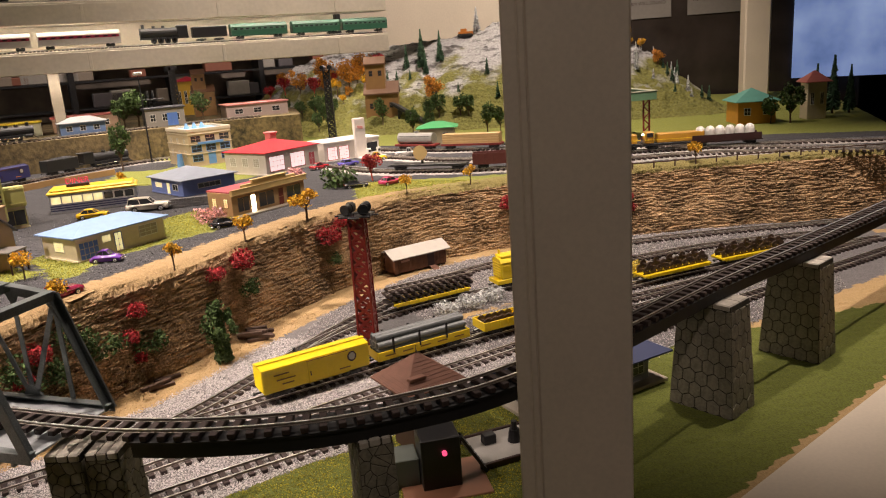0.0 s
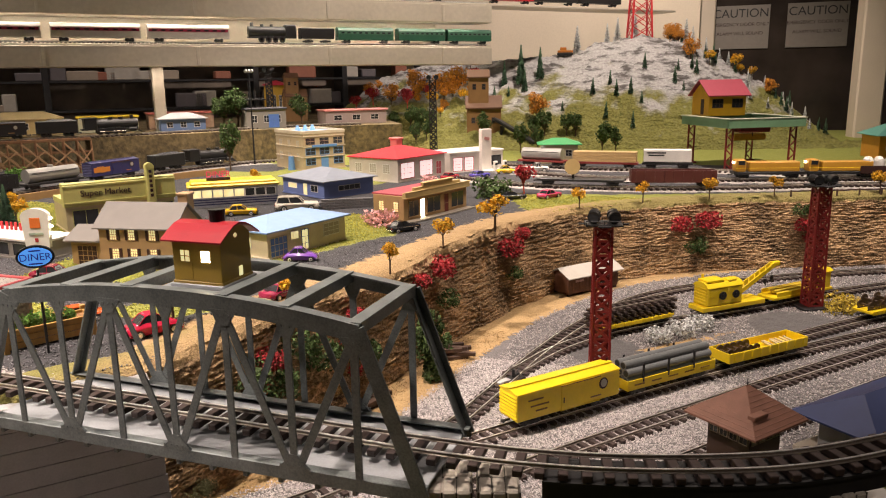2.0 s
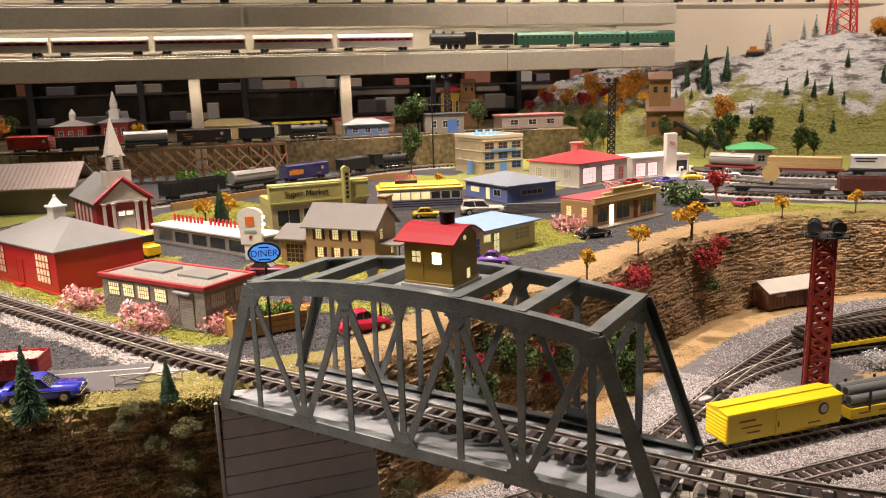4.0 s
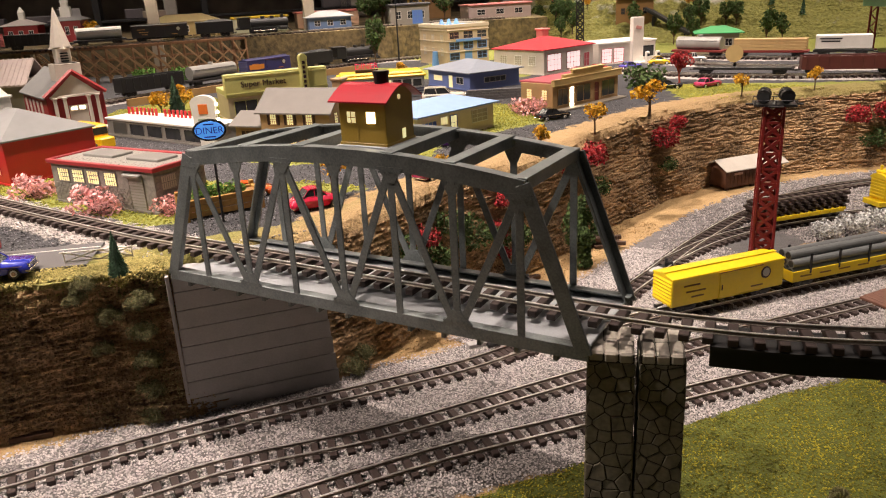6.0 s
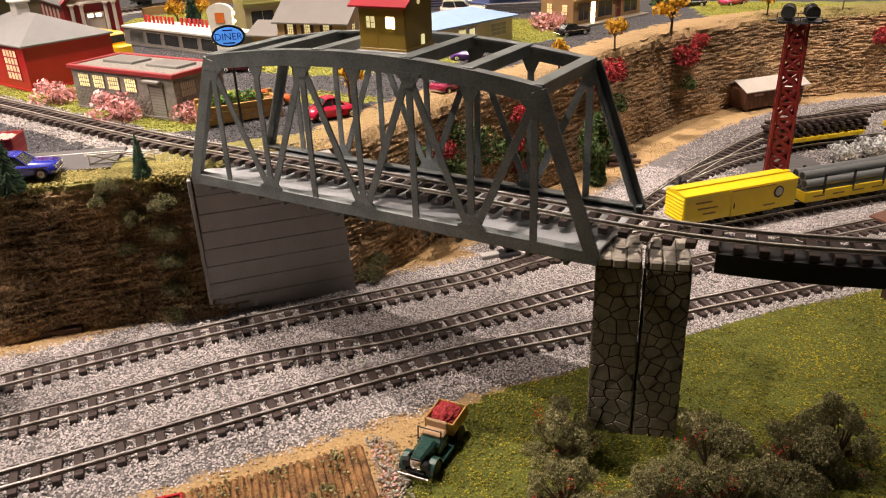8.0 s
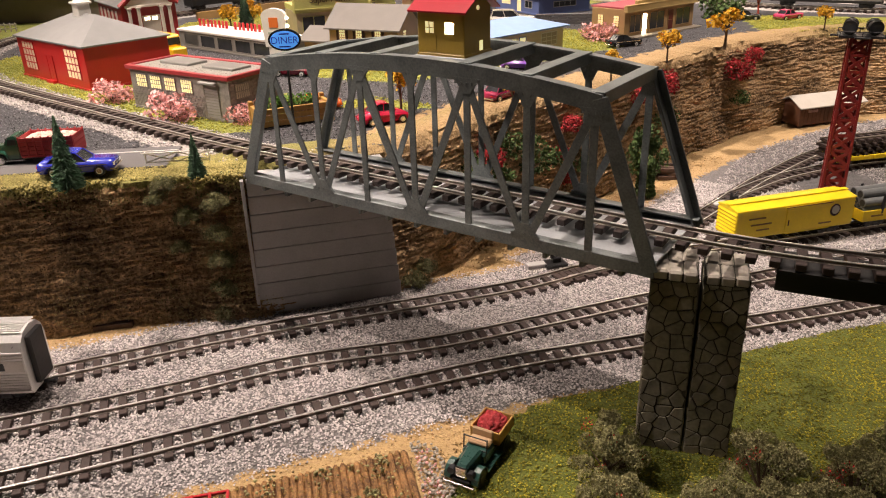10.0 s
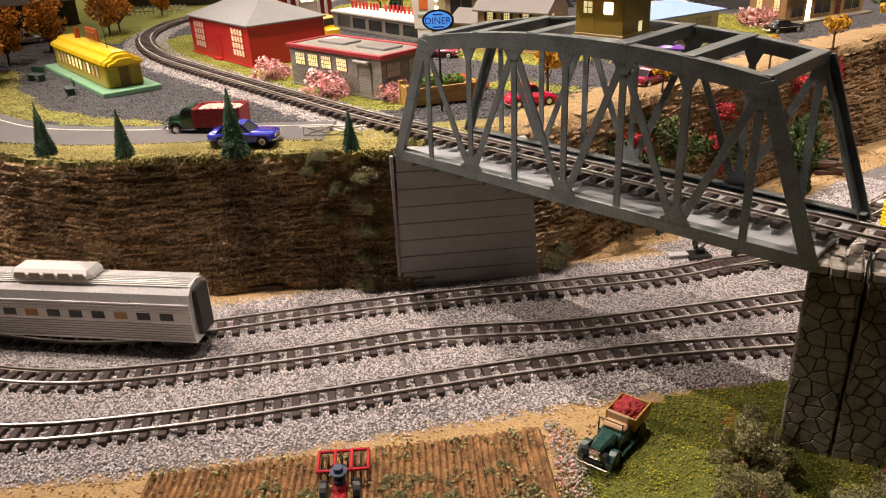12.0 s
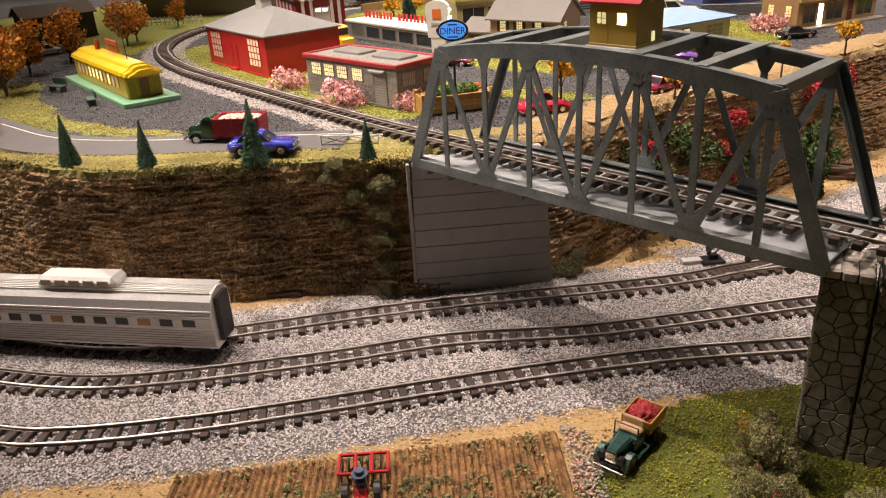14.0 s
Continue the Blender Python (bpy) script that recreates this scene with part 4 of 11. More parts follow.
def opening(t, name, m, u, z, w, h, pane, frame_mat, cols=1, rows=1, label="", deep=0.0012, surround=0.0015, mullion=0.0009):
    """A window or door on a wall face: a raised frame with its pane and glazing bars."""
    bm = bmesh.new()
    for s in (-1, 1):
        box(bm, (u + s * (w + surround) / 2, -deep / 2, z), (surround, deep, h + 2 * surround), 0.0002)
        box(bm, (u, -deep / 2, z + s * (h + surround) / 2), (w, deep, surround), 0.0002)
    fr = part(name, bm, frame_mat, t, label)
    fr.matrix_basis = m
    bars = [((u - w / 2 + w * i / cols, -deep * 0.35, z), (mullion, deep * 0.5, h)) for i in range(1, cols)]
    bars += [((u, -deep * 0.36, z - h / 2 + h * j / rows), (w, deep * 0.5, mullion)) for j in range(1, rows)]
    for c_, s_ in bars:
        bm = bmesh.new()
        box(bm, c_, s_)
        part("glazing_bar", bm, frame_mat, fr)
    bm = bmesh.new()
    box(bm, (u, -0.0002, z), (w, 0.0006, h))
    part("pane", bm, pane, fr)
    return fr


def house(name, p, c, depth, H, wall, label, category="house", z=ZT):
    m, L = site(p, c, depth, z)
    t = thing(name, m, label, category)
    bm = bmesh.new()
    box(bm, (0, 0, H / 2), (L, depth, H), 0.0006)
    box(bm, (0, 0, 0.002), (L + 0.004, depth + 0.004, 0.004), 0.0005)
    part("wall", bm, wall, t)
    return t, L


def hip_roof(t, L, W, z, rise, over, mat, run=None, label=""):
    run = run if run is not None else W / 2
    a, b = L / 2 + over, W / 2 + over
    bm = bmesh.new()
    v = [bm.verts.new(p) for p in ((-a, -b, z), (a, -b, z), (a, b, z), (-a, b, z), (-a + run + over, 0, z + rise), (a - run - over, 0, z + rise), (-a, -b, z - 0.0025), (a, -b, z - 0.0025), (a, b, z - 0.0025), (-a, b, z - 0.0025))]
    for f in ((0, 1, 5, 4), (1, 2, 5), (2, 3, 4, 5), (3, 0, 4), (6, 7, 1, 0), (7, 8, 2, 1), (8, 9, 3, 2), (9, 6, 0, 3), (9, 8, 7, 6)):
        bm.faces.new([v[i] for i in f])
    return part("roof", bm, mat, t, label)


def gable_roof(t, L, W, z, rise, over, mat, wall=None, along="x", label="", thick=0.0025):
    if along == "y":
        L, W = W, L
    bm = bmesh.new()
    b = W / 2
    k = rise / b
    prof = [(-b - over, z - k * over), (0, z + rise), (b + over, z - k * over)]
    extrude_x(bm, prof + [(y, h + thick) for y, h in prof[::-1]], -L / 2 - over, L / 2 + over)
    r = part("roof", bm, mat, t, label)
    g = None
    if wall is not None:
        bm = bmesh.new()
        extrude_x(bm, [(-b, z - 0.001), (b, z - 0.001), (0, z + rise - 0.0005)], -L / 2 - 0.0004, L / 2 + 0.0004)
        g = part("gable", bm, wall, t)
    if along == "y":
        for ob in (r, g):
            if ob:
                ob.matrix_basis = pose(0, 0, 0, 0, 0, 90)
    return r


# red schoolhouse
RED = paint("school_red_plastic", (0.46, 0.016, 0.018), 0.35, 0.15)
GREYROOF = paint("grey_plastic_roof", (0.19, 0.19, 0.19), 0.5)
t, L = house("schoolhouse", (-0.800, 0.200), (-0.553, 0.173), 0.150, 0.072, RED, "red plastic schoolhouse with grey hip roof and white cupola", "school")
hip_roof(t, L, 0.150, 0.072, 0.036, 0.004, GREYROOF, 0.085)
f = face_pose("front", L, 0.150)
for u in (-0.082, 0.078):
    opening(t, "window", f, u, 0.040, 0.044, 0.046, paint("cream_blind", (0.66, 0.52, 0.40)) if u < 0 else material("warm_lit_blind", (0.80, 0.62, 0.40), 0.5, 0, 0.2, 60, 0, 60, glow=0.25), RED, 4, 4, mullion=0.0022)
opening(t, "door", f, -0.004, 0.025, 0.020, 0.042, RED, RED, 2, 1, "red double door")
bm = bmesh.new()
box(bm, (-0.004, -0.079, 0.003), (0.026, 0.010, 0.006), 0.0008)
part("step", bm, RED, t)
bm = bmesh.new()
box(bm, (-0.012, 0, 0.113), (0.022, 0.022, 0.022), 0.001)
box(bm, (-0.012, 0, 0.125), (0.028, 0.028, 0.004), 0.001)
rod(bm, (-0.012, 0, 0.126), (-0.012, 0, 0.141), 0.013, 12, 0.002)
bmesh.ops.create_icosphere(bm, subdivisions=1, radius=0.0035, matrix=Matrix.Translation((-0.012, 0, 0.142)))
part("cupola", bm, "white", t, "white cupola")

# stone diner building
STONE = material("grey_stone_block", (0.24, 0.22, 0.195), 0.85, 0, 0.22, 300, 0.6, 120, depth=0.001)
TRIM = paint("dark_red_trim", (0.33, 0.03, 0.035), 0.45)
t, L = house("stone_building", (-0.393, 0.143), (-0.186, 0.147), 0.088, 0.058, STONE, "grey stone building with red-trimmed flat roof and lit windows", "building")
bm = bmesh.new()
for s in (-1, 1):
    box(bm, (0, s * 0.045, 0.060), (L + 0.008, 0.006, 0.006), 0.0008)
    box(bm, (s * (L / 2 + 0.001), 0, 0.060), (0.006, 0.088, 0.0062), 0.0008)
part("roof_trim", bm, TRIM, t, "dark red roof edge")
bm = bmesh.new()
box(bm, (0, 0, 0.0595), (L - 0.004, 0.084, 0.003), 0.0005)
part("roof", bm, paint("pale_grey_roof", (0.30, 0.29, 0.265), 0.3, 0.3), t, "glossy pale grey flat roof")
for x in (-0.045, 0.045):
    bm = bmesh.new()
    box(bm, (x, 0.008, 0.0625), (0.062, 0.036, 0.004), 0.0008)
    part("roof_panel", bm, paint("grey_roof_panel", (0.22, 0.215, 0.20), 0.35, 0.3), t)
f = face_pose("front", L, 0.088)
for u in (-0.078, -0.047, -0.016, 0.019):
    opening(t, "window", f, u, 0.042, 0.022, 0.017, "window", STONE, 5, 3)
fr = opening(t, "door", f, 0.068, 0.026, 0.026, 0.044, paint("grey_louvre", (0.30, 0.29, 0.27)), STONE, 1, 11, "grey louvred door")
bm = bmesh.new()
box(bm, (0.066, -0.047, 0.051), (0.032, 0.008, 0.004), 0.001)
part("awning", bm, paint("grey_louvre", (0.3, 0.29, 0.27)), t)
f = face_pose("right", L, 0.088)
for u in (-0.021, 0.021):
    opening(t, "window", f, u, 0.040, 0.024, 0.018, paint("pale_pane", (0.42, 0.38, 0.30)), STONE, 7, 2)
f = face_pose("front", L, 0.088)
rnd = random.Random(4)
blk = bmesh.new()
box(blk, (0, 0, 0), (0.0068, 0.0012, 0.0036), 0.0004)
BLOCK = mesh_of("stone_block", blk, STONE)
for row in range(6):
    x = -L / 2 + 0.004 + (row % 2) * 0.0035
    while x < 0.050:
        piece("stone_block", BLOCK, t, f @ pose(x, -0.0003, 0.0065 + row * 0.0044))
        x += 0.0076
f = face_pose("right", L, 0.088)
for row in range(11):
    x = -0.039 + (row % 2) * 0.0035
    while x < 0.041:
        if not (0.028 < 0.0065 + row * 0.0044 < 0.052 and abs(abs(x) - 0.021) < 0.016):
            piece("stone_block", BLOCK, t, f @ pose(x, -0.0003, 0.0065 + row * 0.0044))
        x += 0.0076

# church
CHURCH = paint("church_dark_red", (0.36, 0.020, 0.024), 0.45)
t, L = house("church", (-0.946, 0.514), (-0.904, 0.626), 0.215, 0.080, CHURCH, "dark red church with white steeple and columned portico", "church")
gable_roof(t, L, 0.215, 0.080, 0.048, 0.006, paint("slate_grey_roof", (0.20, 0.20, 0.20), 0.5), CHURCH, "y")
WHITE2 = paint("cream_white_plastic", (0.66, 0.60, 0.53), 0.5)
f = face_pose("front", L, 0.215)
bm = bmesh.new()
extrude_x(bm, [(-0.050, 0.079), (0.050, 0.079), (0, 0.122)], 0.100, 0.1095)
box(bm, (0.106, 0, 0.0775), (0.014, 0.104, 0.005), 0.0008)
p_ = part("pediment", bm, WHITE2, t, "cream white pediment")
p_.matrix_basis = pose(0, 0, 0, 0, 0, -90)
for u in (-0.044, -0.024, 0.026, 0.044):
    bm = bmesh.new()
    rod(bm, (u, -0.1125, 0.002), (u, -0.1125, 0.076), 0.0042, 12, 0.0036)
    box(bm, (u, -0.1125, 0.004), (0.010, 0.010, 0.008), 0.0006)
    box(bm, (u, -0.1125, 0.0745), (0.010, 0.010, 0.004), 0.0006)
    part("column", bm, WHITE2, t, "white column")
opening(t, "door", f, 0.002, 0.028, 0.036, 0.054, WHITE2, WHITE2, 2, 2, "cream double door")
for u in (-0.007, 0.010):
    opening(t, "fanlight", f, u, 0.050, 0.012, 0.007, "bulb", WHITE2, 3, 1, deep=0.0022)
bm = bmesh.new()
box(bm, (0, -0.117, 0.0025), (L + 0.01, 0.022, 0.005), 0.0008)
part("step", bm, WHITE2, t)
for s in (-1, 1):
    bm = bmesh.new()
    rod(bm, (s * (L / 2 + 0.005), -0.1130, 0.0795), (0, -0.1130, 0.1305), 0.0042, 4)
    part("rake_board", bm, CHURCH, t, "dark red rake board")
bm = bmesh.new()
box(bm, (0, -0.070, 0.122), (0.054, 0.050, 0.046), 0.001)
box(bm, (0, -0.070, 0.143), (0.050, 0.050, 0.004), 0.001)
box(bm, (0, -0.070, 0.160), (0.030, 0.030, 0.034), 0.001)
rod(bm, (0, -0.070, 0.176), (0, -0.070, 0.181), 0.026, 4, 0.022)
rod(bm, (0, -0.070, 0.180), (0, -0.070, 0.262), 0.022, 8, 0.0012)
part("steeple", bm, WHITE2, t, "cream white pointed steeple")
for i in range(4):
    bm = bmesh.new()
    box(bm, (0, -0.0855, 0.150 + i * 0.0055), (0.016, 0.0014, 0.003))
    part("louvre", bm, "darkglass", t)
f = face_pose("left", L, 0.215)
for u in (-0.080, -0.045, -0.010, 0.025, 0.060):
    opening(t, "window", f, u, 0.044, 0.010, 0.042, WHITE2, WHITE2, 2, 4)

# two-storey tan house with garage
TAN = paint("tan_brick_plastic", (0.37, 0.235, 0.115), 0.6)
TAUPE = paint("taupe_grey_roof", (0.15, 0.138, 0.125), 0.55)
SHUT = paint("dark_brown_shutter", (0.035, 0.012, 0.010), 0.5)
t, L = house("two_storey_house", (-0.331, 0.507), (-0.194, 0.528), 0.082, 0.074, TAN, "tan two-storey house with grey gable roof and dark shutters")
gable_roof(t, L, 0.082, 0.074, 0.032, 0.007, TAUPE, TAN)
f = face_pose("front", L, 0.082)
for z, us in ((0.059, (-0.042, -0.008, 0.030)), (0.026, (-0.040, -0.006, 0.030))):
    for u in us:
        opening(t, "window", f, u, z, 0.011, 0.017, "window", TAN, 3, 4)
        for s in (-1, 1):
            bm = bmesh.new()
            box(bm, (u + s * 0.0095, -0.0417, z), (0.005, 0.0016, 0.019), 0.0003)
            part("shutter", bm, SHUT, t, "dark brown shutter")
f = face_pose("right", L, 0.082)
for u, z in ((-0.018, 0.059), (0.022, 0.026)):
    opening(t, "window", f, u, z, 0.010, 0.017, "window", TAN, 3, 4)
bm = bmesh.new()
box(bm, (L / 2 - 0.010, 0.024, 0.060), (0.018, 0.022, 0.120), 0.001)
box(bm, (L / 2 - 0.010, 0.024, 0.120), (0.022, 0.026, 0.004), 0.001)
part("chimney", bm, TAN, t, "tan chimney")
bm = bmesh.new()
v = box(bm, (L / 2 + 0.022, -0.010, 0.044), (0.048, 0.050, 0.003), 0.0005)
part("porch_roof", bm, TAUPE, t)
for y in (-0.032, 0.012):
    bm = bmesh.new()
    rod(bm, (L / 2 + 0.042, y, 0), (L / 2 + 0.042, y, 0.043), 0.0016, 8)
    part("porch_post", bm, SHUT, t)
bm = bmesh.new()
box(bm, (-L / 2 - 0.032, 0.006, 0.0225), (0.064, 0.070, 0.045), 0.0006)
part("garage_wall", bm, TAN, t)
bm = bmesh.new()
extrude_x(bm, [(-0.038, 0.043), (0.006, 0.064), (0.050, 0.043), (0.050, 0.0455), (0.006, 0.0665), (-0.038, 0.0455)], -L / 2 - 0.072, -L / 2 + 0.002)
part("garage_roof", bm, TAUPE, t)
f = face_pose("front", L, 0.058)
opening(t, "garage_door", f, -L / 2 - 0.033, 0.018, 0.036, 0.034, SHUT, TAN, 4, 4, "dark garage door")

# low grey building with a white roof and its red roof letters
GREYW = paint("weathered_grey_wall", (0.26, 0.245, 0.22), 0.6)
t, L = house("flat_roof_shop", (-0.800, 0.545), (-0.470, 0.510), 0.075, 0.034, GREYW, "low grey shop with a white-edged flat roof", "shop")
bm = bmesh.new()
box(bm, (0, 0, 0.036), (L + 0.006, 0.080, 0.005), 0.001)
part("roof", bm, "white", t, "dirty white flat roof")
f = face_pose("front", L, 0.075)
for i in range(5):
    opening(t, "window", f, -0.12 + i * 0.06, 0.018, 0.048, 0.022, glass("shop_glass") if i == 0 else M["darkglass"], GREYW, 1, 1)
sign = thing("roof_letters", pose(-0.655, 0.580, ZT + 0.0385, 0, 0, -4), "row of red block letters standing on the shop roof", "sign")
rnd = random.Random(11)
x = -0.125
while x < 0.12:
    bm = bmesh.new()
    w = rnd.uniform(0.008, 0.012)
    if rnd.random() < 0.88:
        box(bm, (x, 0, 0.0080), (w * 0.62, 0.003, 0.0150), 0.0006)
        part("letter_bar", bm, paint("bright_red_plastic", (0.55, 0.02, 0.025), 0.4), sign)
    else:
        bm.free()
    x += w + 0.0035

# pale yellow market
MARKET = paint("pale_lime_yellow", (0.60, 0.585, 0.20), 0.45)
t, L = house("market", (-0.635, 0.735), (-0.510, 0.925), 0.115, 0.056, paint("cream_market_wall", (0.55, 0.47, 0.27)), "pale yellow market with a pylon and script sign", "shop")
bm = bmesh.new()
box(bm, (0, -0.052, 0.079), (L + 0.006, 0.022, 0.050), 0.001)
for z in (0.062, 0.098):
    box(bm, (0, -0.0635, z), (L + 0.008, 0.003, 0.003), 0.0005)
box(bm, (0, 0.010, 0.062), (L, 0.105, 0.012), 0.001)
part("fascia", bm, MARKET, t, "pale lime yellow fascia")
bm = bmesh.new()
box(bm, (0.062, -0.064, 0.075), (0.019, 0.014, 0.105), 0.003)
rod(bm, (0.062, -0.071, 0.1265), (0.062, -0.057, 0.1265), 0.0095, 16)
part("pylon", bm, MARKET, t, "pale yellow rounded sign pylon")
for i in range(6):
    bm = bmesh.new()
    box(bm, (0.062, -0.0715, 0.117 - i * 0.0105), (0.006, 0.0010, 0.0065))
    part("pylon_mark", bm, SHUT, t)
f = face_pose("front", L, 0.115)
for u in (-0.075, -0.015, 0.085):
    opening(t, "shop_window", f, u, 0.027, 0.050, 0.036, "darkglass", MARKET, 2, 1)
opening(t, "door", f, 0.037, 0.025, 0.026, 0.044, "window", MARKET, 2, 1)

# yellow-roofed diner car with a pink roof sign
CHROMEY = paint("silver_grey_panel", (0.42, 0.43, 0.47), 0.3, 0.2, 0.4)
t, L = house("dining_car_diner", (-0.575, 1.060), (-0.405, 1.195), 0.085, 0.050, CHROMEY, "yellow-roofed roadside diner with lit windows", "diner")
bm = bmesh.new()
box(bm, (0, 0, 0.0535), (L + 0.010, 0.096, 0.007), 0.003)
box(bm, (0, 0, 0.0600), (L - 0.006, 0.078, 0.008), 0.0035)
part("roof", bm, paint("bright_yellow_roof", (0.78, 0.55, 0.02), 0.4), t, "bright yellow roof")
f = face_pose("front", L, 0.085)
for i in range(8):
    u = -0.092 + i * 0.026
    opening(t, "window", f, u, 0.035, 0.022, 0.018, "window" if i < 5 else "darkglass", "white", 1, 1)
for z in (0.008, 0.014, 0.020):
    bm = bmesh.new()
    box(bm, (0, -0.0432, z), (L, 0.001, 0.0025))
    part("stripe", bm, paint("navy_stripe", (0.03, 0.035, 0.12)), t)
opening(t, "window", face_pose("left", L, 0.085), 0, 0.034, 0.05, 0.018, "window", "white", 2, 1)
bm = bmesh.new()
box(bm, (-0.035, -0.012, 0.0675), (0.058, 0.006, 0.008), 0.001)
part("sign_base", bm, SHUT, t)


def lettering(text, size, depth, mat, parent, m, name="lettering"):
    cu = bpy.data.curves.new(name, "FONT")
    cu.body, cu.size, cu.extrude, cu.align_x, cu.align_y = text, size, depth, "CENTER", "CENTER"
    tmp = bpy.data.objects.new("tmp", cu)
    scene.collection.objects.link(tmp)
    bpy.context.view_layer.update()
    me = bpy.data.meshes.new_from_object(tmp.evaluated_get(bpy.context.evaluated_depsgraph_get()))
    bpy.data.objects.remove(tmp)
    me.materials.append(M[mat] if isinstance(mat, str) else mat)
    ob = new(name, me)
    ob.parent = parent
    ob.matrix_basis = m
    return ob


lettering("Super Market", 0.0185, 0.0008, SHUT, bpy.data.objects["market"], pose(-0.032, -0.0642, 0.0805, 90, 0, 0), "sign_lettering")
PINK = material("pink_red_neon", (0.75, 0.04, 0.12), 0.4, 0, 0.03, 100, 0, 20, glow=0.35)
lettering("DINER", 0.021, 0.002, PINK, t, pose(-0.035, -0.014, 0.0795, 90, 0, 0))

# blue-roofed bungalow
CREAMW = paint("cream_bungalow_wall", (0.68, 0.59, 0.42), 0.55)
SKYROOF = paint("sky_blue_roof", (0.22, 0.34, 0.58), 0.45)
BLUE = paint("mid_blue_plastic", (0.10, 0.20, 0.55), 0.45)
t, L = house("bungalow", (-0.083, 0.632), (-0.033, 0.831), 0.114, 0.049, CREAMW, "cream bungalow with a sky blue hip roof")
hip_roof(t, L, 0.114, 0.051, 0.018, 0.009, SKYROOF, 0.06, "sky blue roof")
f = face_pose("front", L, 0.114)
opening(t, "garage_door", f, -0.076, 0.019, 0.040, 0.036, BLUE, CREAMW, 4, 3, "blue door")
opening(t, "window", f, -0.036, 0.034, 0.018, 0.013, "window", "white", 3, 1)
opening(t, "door", f, -0.010, 0.021, 0.015, 0.038, "window", BLUE, 2, 3)
opening(t, "window", f, 0.062, 0.030, 0.042, 0.022, paint("pale_pane", (0.42, 0.38, 0.3)), "white", 3, 3)
f = face_pose("right", L, 0.114)
opening(t, "window", f, 0.004, 0.028, 0.044, 0.020, paint("pale_pane", (0.42, 0.38, 0.3)), "white", 4, 2)
opening(t, "window", face_pose("left", L, 0.114), 0, 0.028, 0.03, 0.018, "window", "white", 3, 2)

# long blue ranch house
t, L = house("ranch_house", (-0.500, 1.375), (-0.322, 1.285), 0.165, 0.046, paint("periwinkle_blue_wall", (0.17, 0.23, 0.50)), "blue ranch house with a grey-blue hip roof")
hip_roof(t, L, 0.165, 0.047, 0.024, 0.010, paint("grey_blue_roof", (0.25, 0.28, 0.34), 0.5), 0.075)
f = face_pose("front", L, 0.165)
opening(t, "window", f, -0.05, 0.025, 0.040, 0.012, "window", "white", 4, 1)
opening(t, "door", f, 0.012, 0.018, 0.016, 0.032, "window", "white", 2, 1)
opening(t, "window", f, 0.055, 0.024, 0.030, 0.016, "darkglass", "white", 2, 1)
f = face_pose("right", L, 0.165)
opening(t, "window", f, 0.0, 0.024, 0.070, 0.012, "darkglass", "white", 4, 1)

# tan shop with a stepped parapet
SHOP = paint("tan_shop_wall", (0.47, 0.31, 0.15), 0.6)
PARA = paint("cream_yellow_parapet", (0.60, 0.45, 0.20), 0.55)
t, L = house("corner_store", (0.013, 1.022), (0.083, 1.249), 0.088, 0.058, SHOP, "tan store with stepped cream parapet and pink-red roof", "shop")
bm = bmesh.new()
box(bm, (0, 0.004, 0.0595), (L - 0.004, 0.092, 0.004), 0.0008)
part("roof", bm, paint("pink_red_flat_roof", (0.43, 0.075, 0.10), 0.5), t, "pink-red flat roof")
bm = bmesh.new()
box(bm, (0, -0.047, 0.060), (L + 0.006, 0.010, 0.012), 0.001)
box(bm, (0, -0.045, 0.069), (L * 0.74, 0.007, 0.010), 0.001)
box(bm, (0, -0.045, 0.0765), (L * 0.46, 0.008, 0.007), 0.001)
box(bm, (0, -0.047, 0.081), (L * 0.48, 0.011, 0.0025), 0.0006)
for z in (0.054, 0.066):
    box(bm, (0, -0.050, z), (L + 0.010, 0.006, 0.0025), 0.0006)
part("parapet", bm, PARA, t, "stepped cream yellow parapet")
f = face_pose("front", L, 0.088)
for u, w, lit in ((-0.085, 0.034, 0), (-0.012, 0.048, 0), (0.080, 0.048, 0)):
    opening(t, "shop_window", f, u, 0.028, w, 0.034, "darkglass", SHOP, 2, 1)
opening(t, "door", f, -0.054, 0.024, 0.014, 0.042, "bulb", SHOP, 1, 1, "lit door")
opening(t, "door", f, 0.036, 0.024, 0.016, 0.042, paint("dark_red_door", (0.16, 0.03, 0.02)), SHOP, 1, 2, "dark red door")
f = face_pose("left", L, 0.088)
for u in (-0.020, 0.022):
    opening(t, "window", f, u, 0.034, 0.013, 0.020, "window", SHOP, 2, 4)
bm = bmesh.new()
box(bm, (0, -0.054, 0.002), (L + 0.012, 0.022, 0.004), 0.0006)
part("pavement_slab", bm, paint("pale_pavement", (0.42, 0.37, 0.30)), t)

# red-roofed fire station
t, L = house("fire_station", (-0.254, 1.624), (-0.183, 1.850), 0.200, 0.072, paint("pale_grey_station_wall", (0.60, 0.54, 0.47)), "pale grey fire station with red hip roof and lit bays", "fire station")
hip_roof(t, L, 0.200, 0.073, 0.028, 0.006, paint("fire_red_roof", (0.48, 0.02, 0.035), 0.45), 0.10)
LITPINK = material("lit_white_bay", (1.0, 0.80, 0.78), 0.4, 0, 0.05, 80, 0, 10, glow=0.75)
f = face_pose("front", L, 0.200)
for u in (-0.072, 0.020):
    opening(t, "bay_door", f, u, 0.034, 0.062, 0.046, LITPINK, paint("fire_red_roof", (0.48, 0.02, 0.035)), 4, 3)
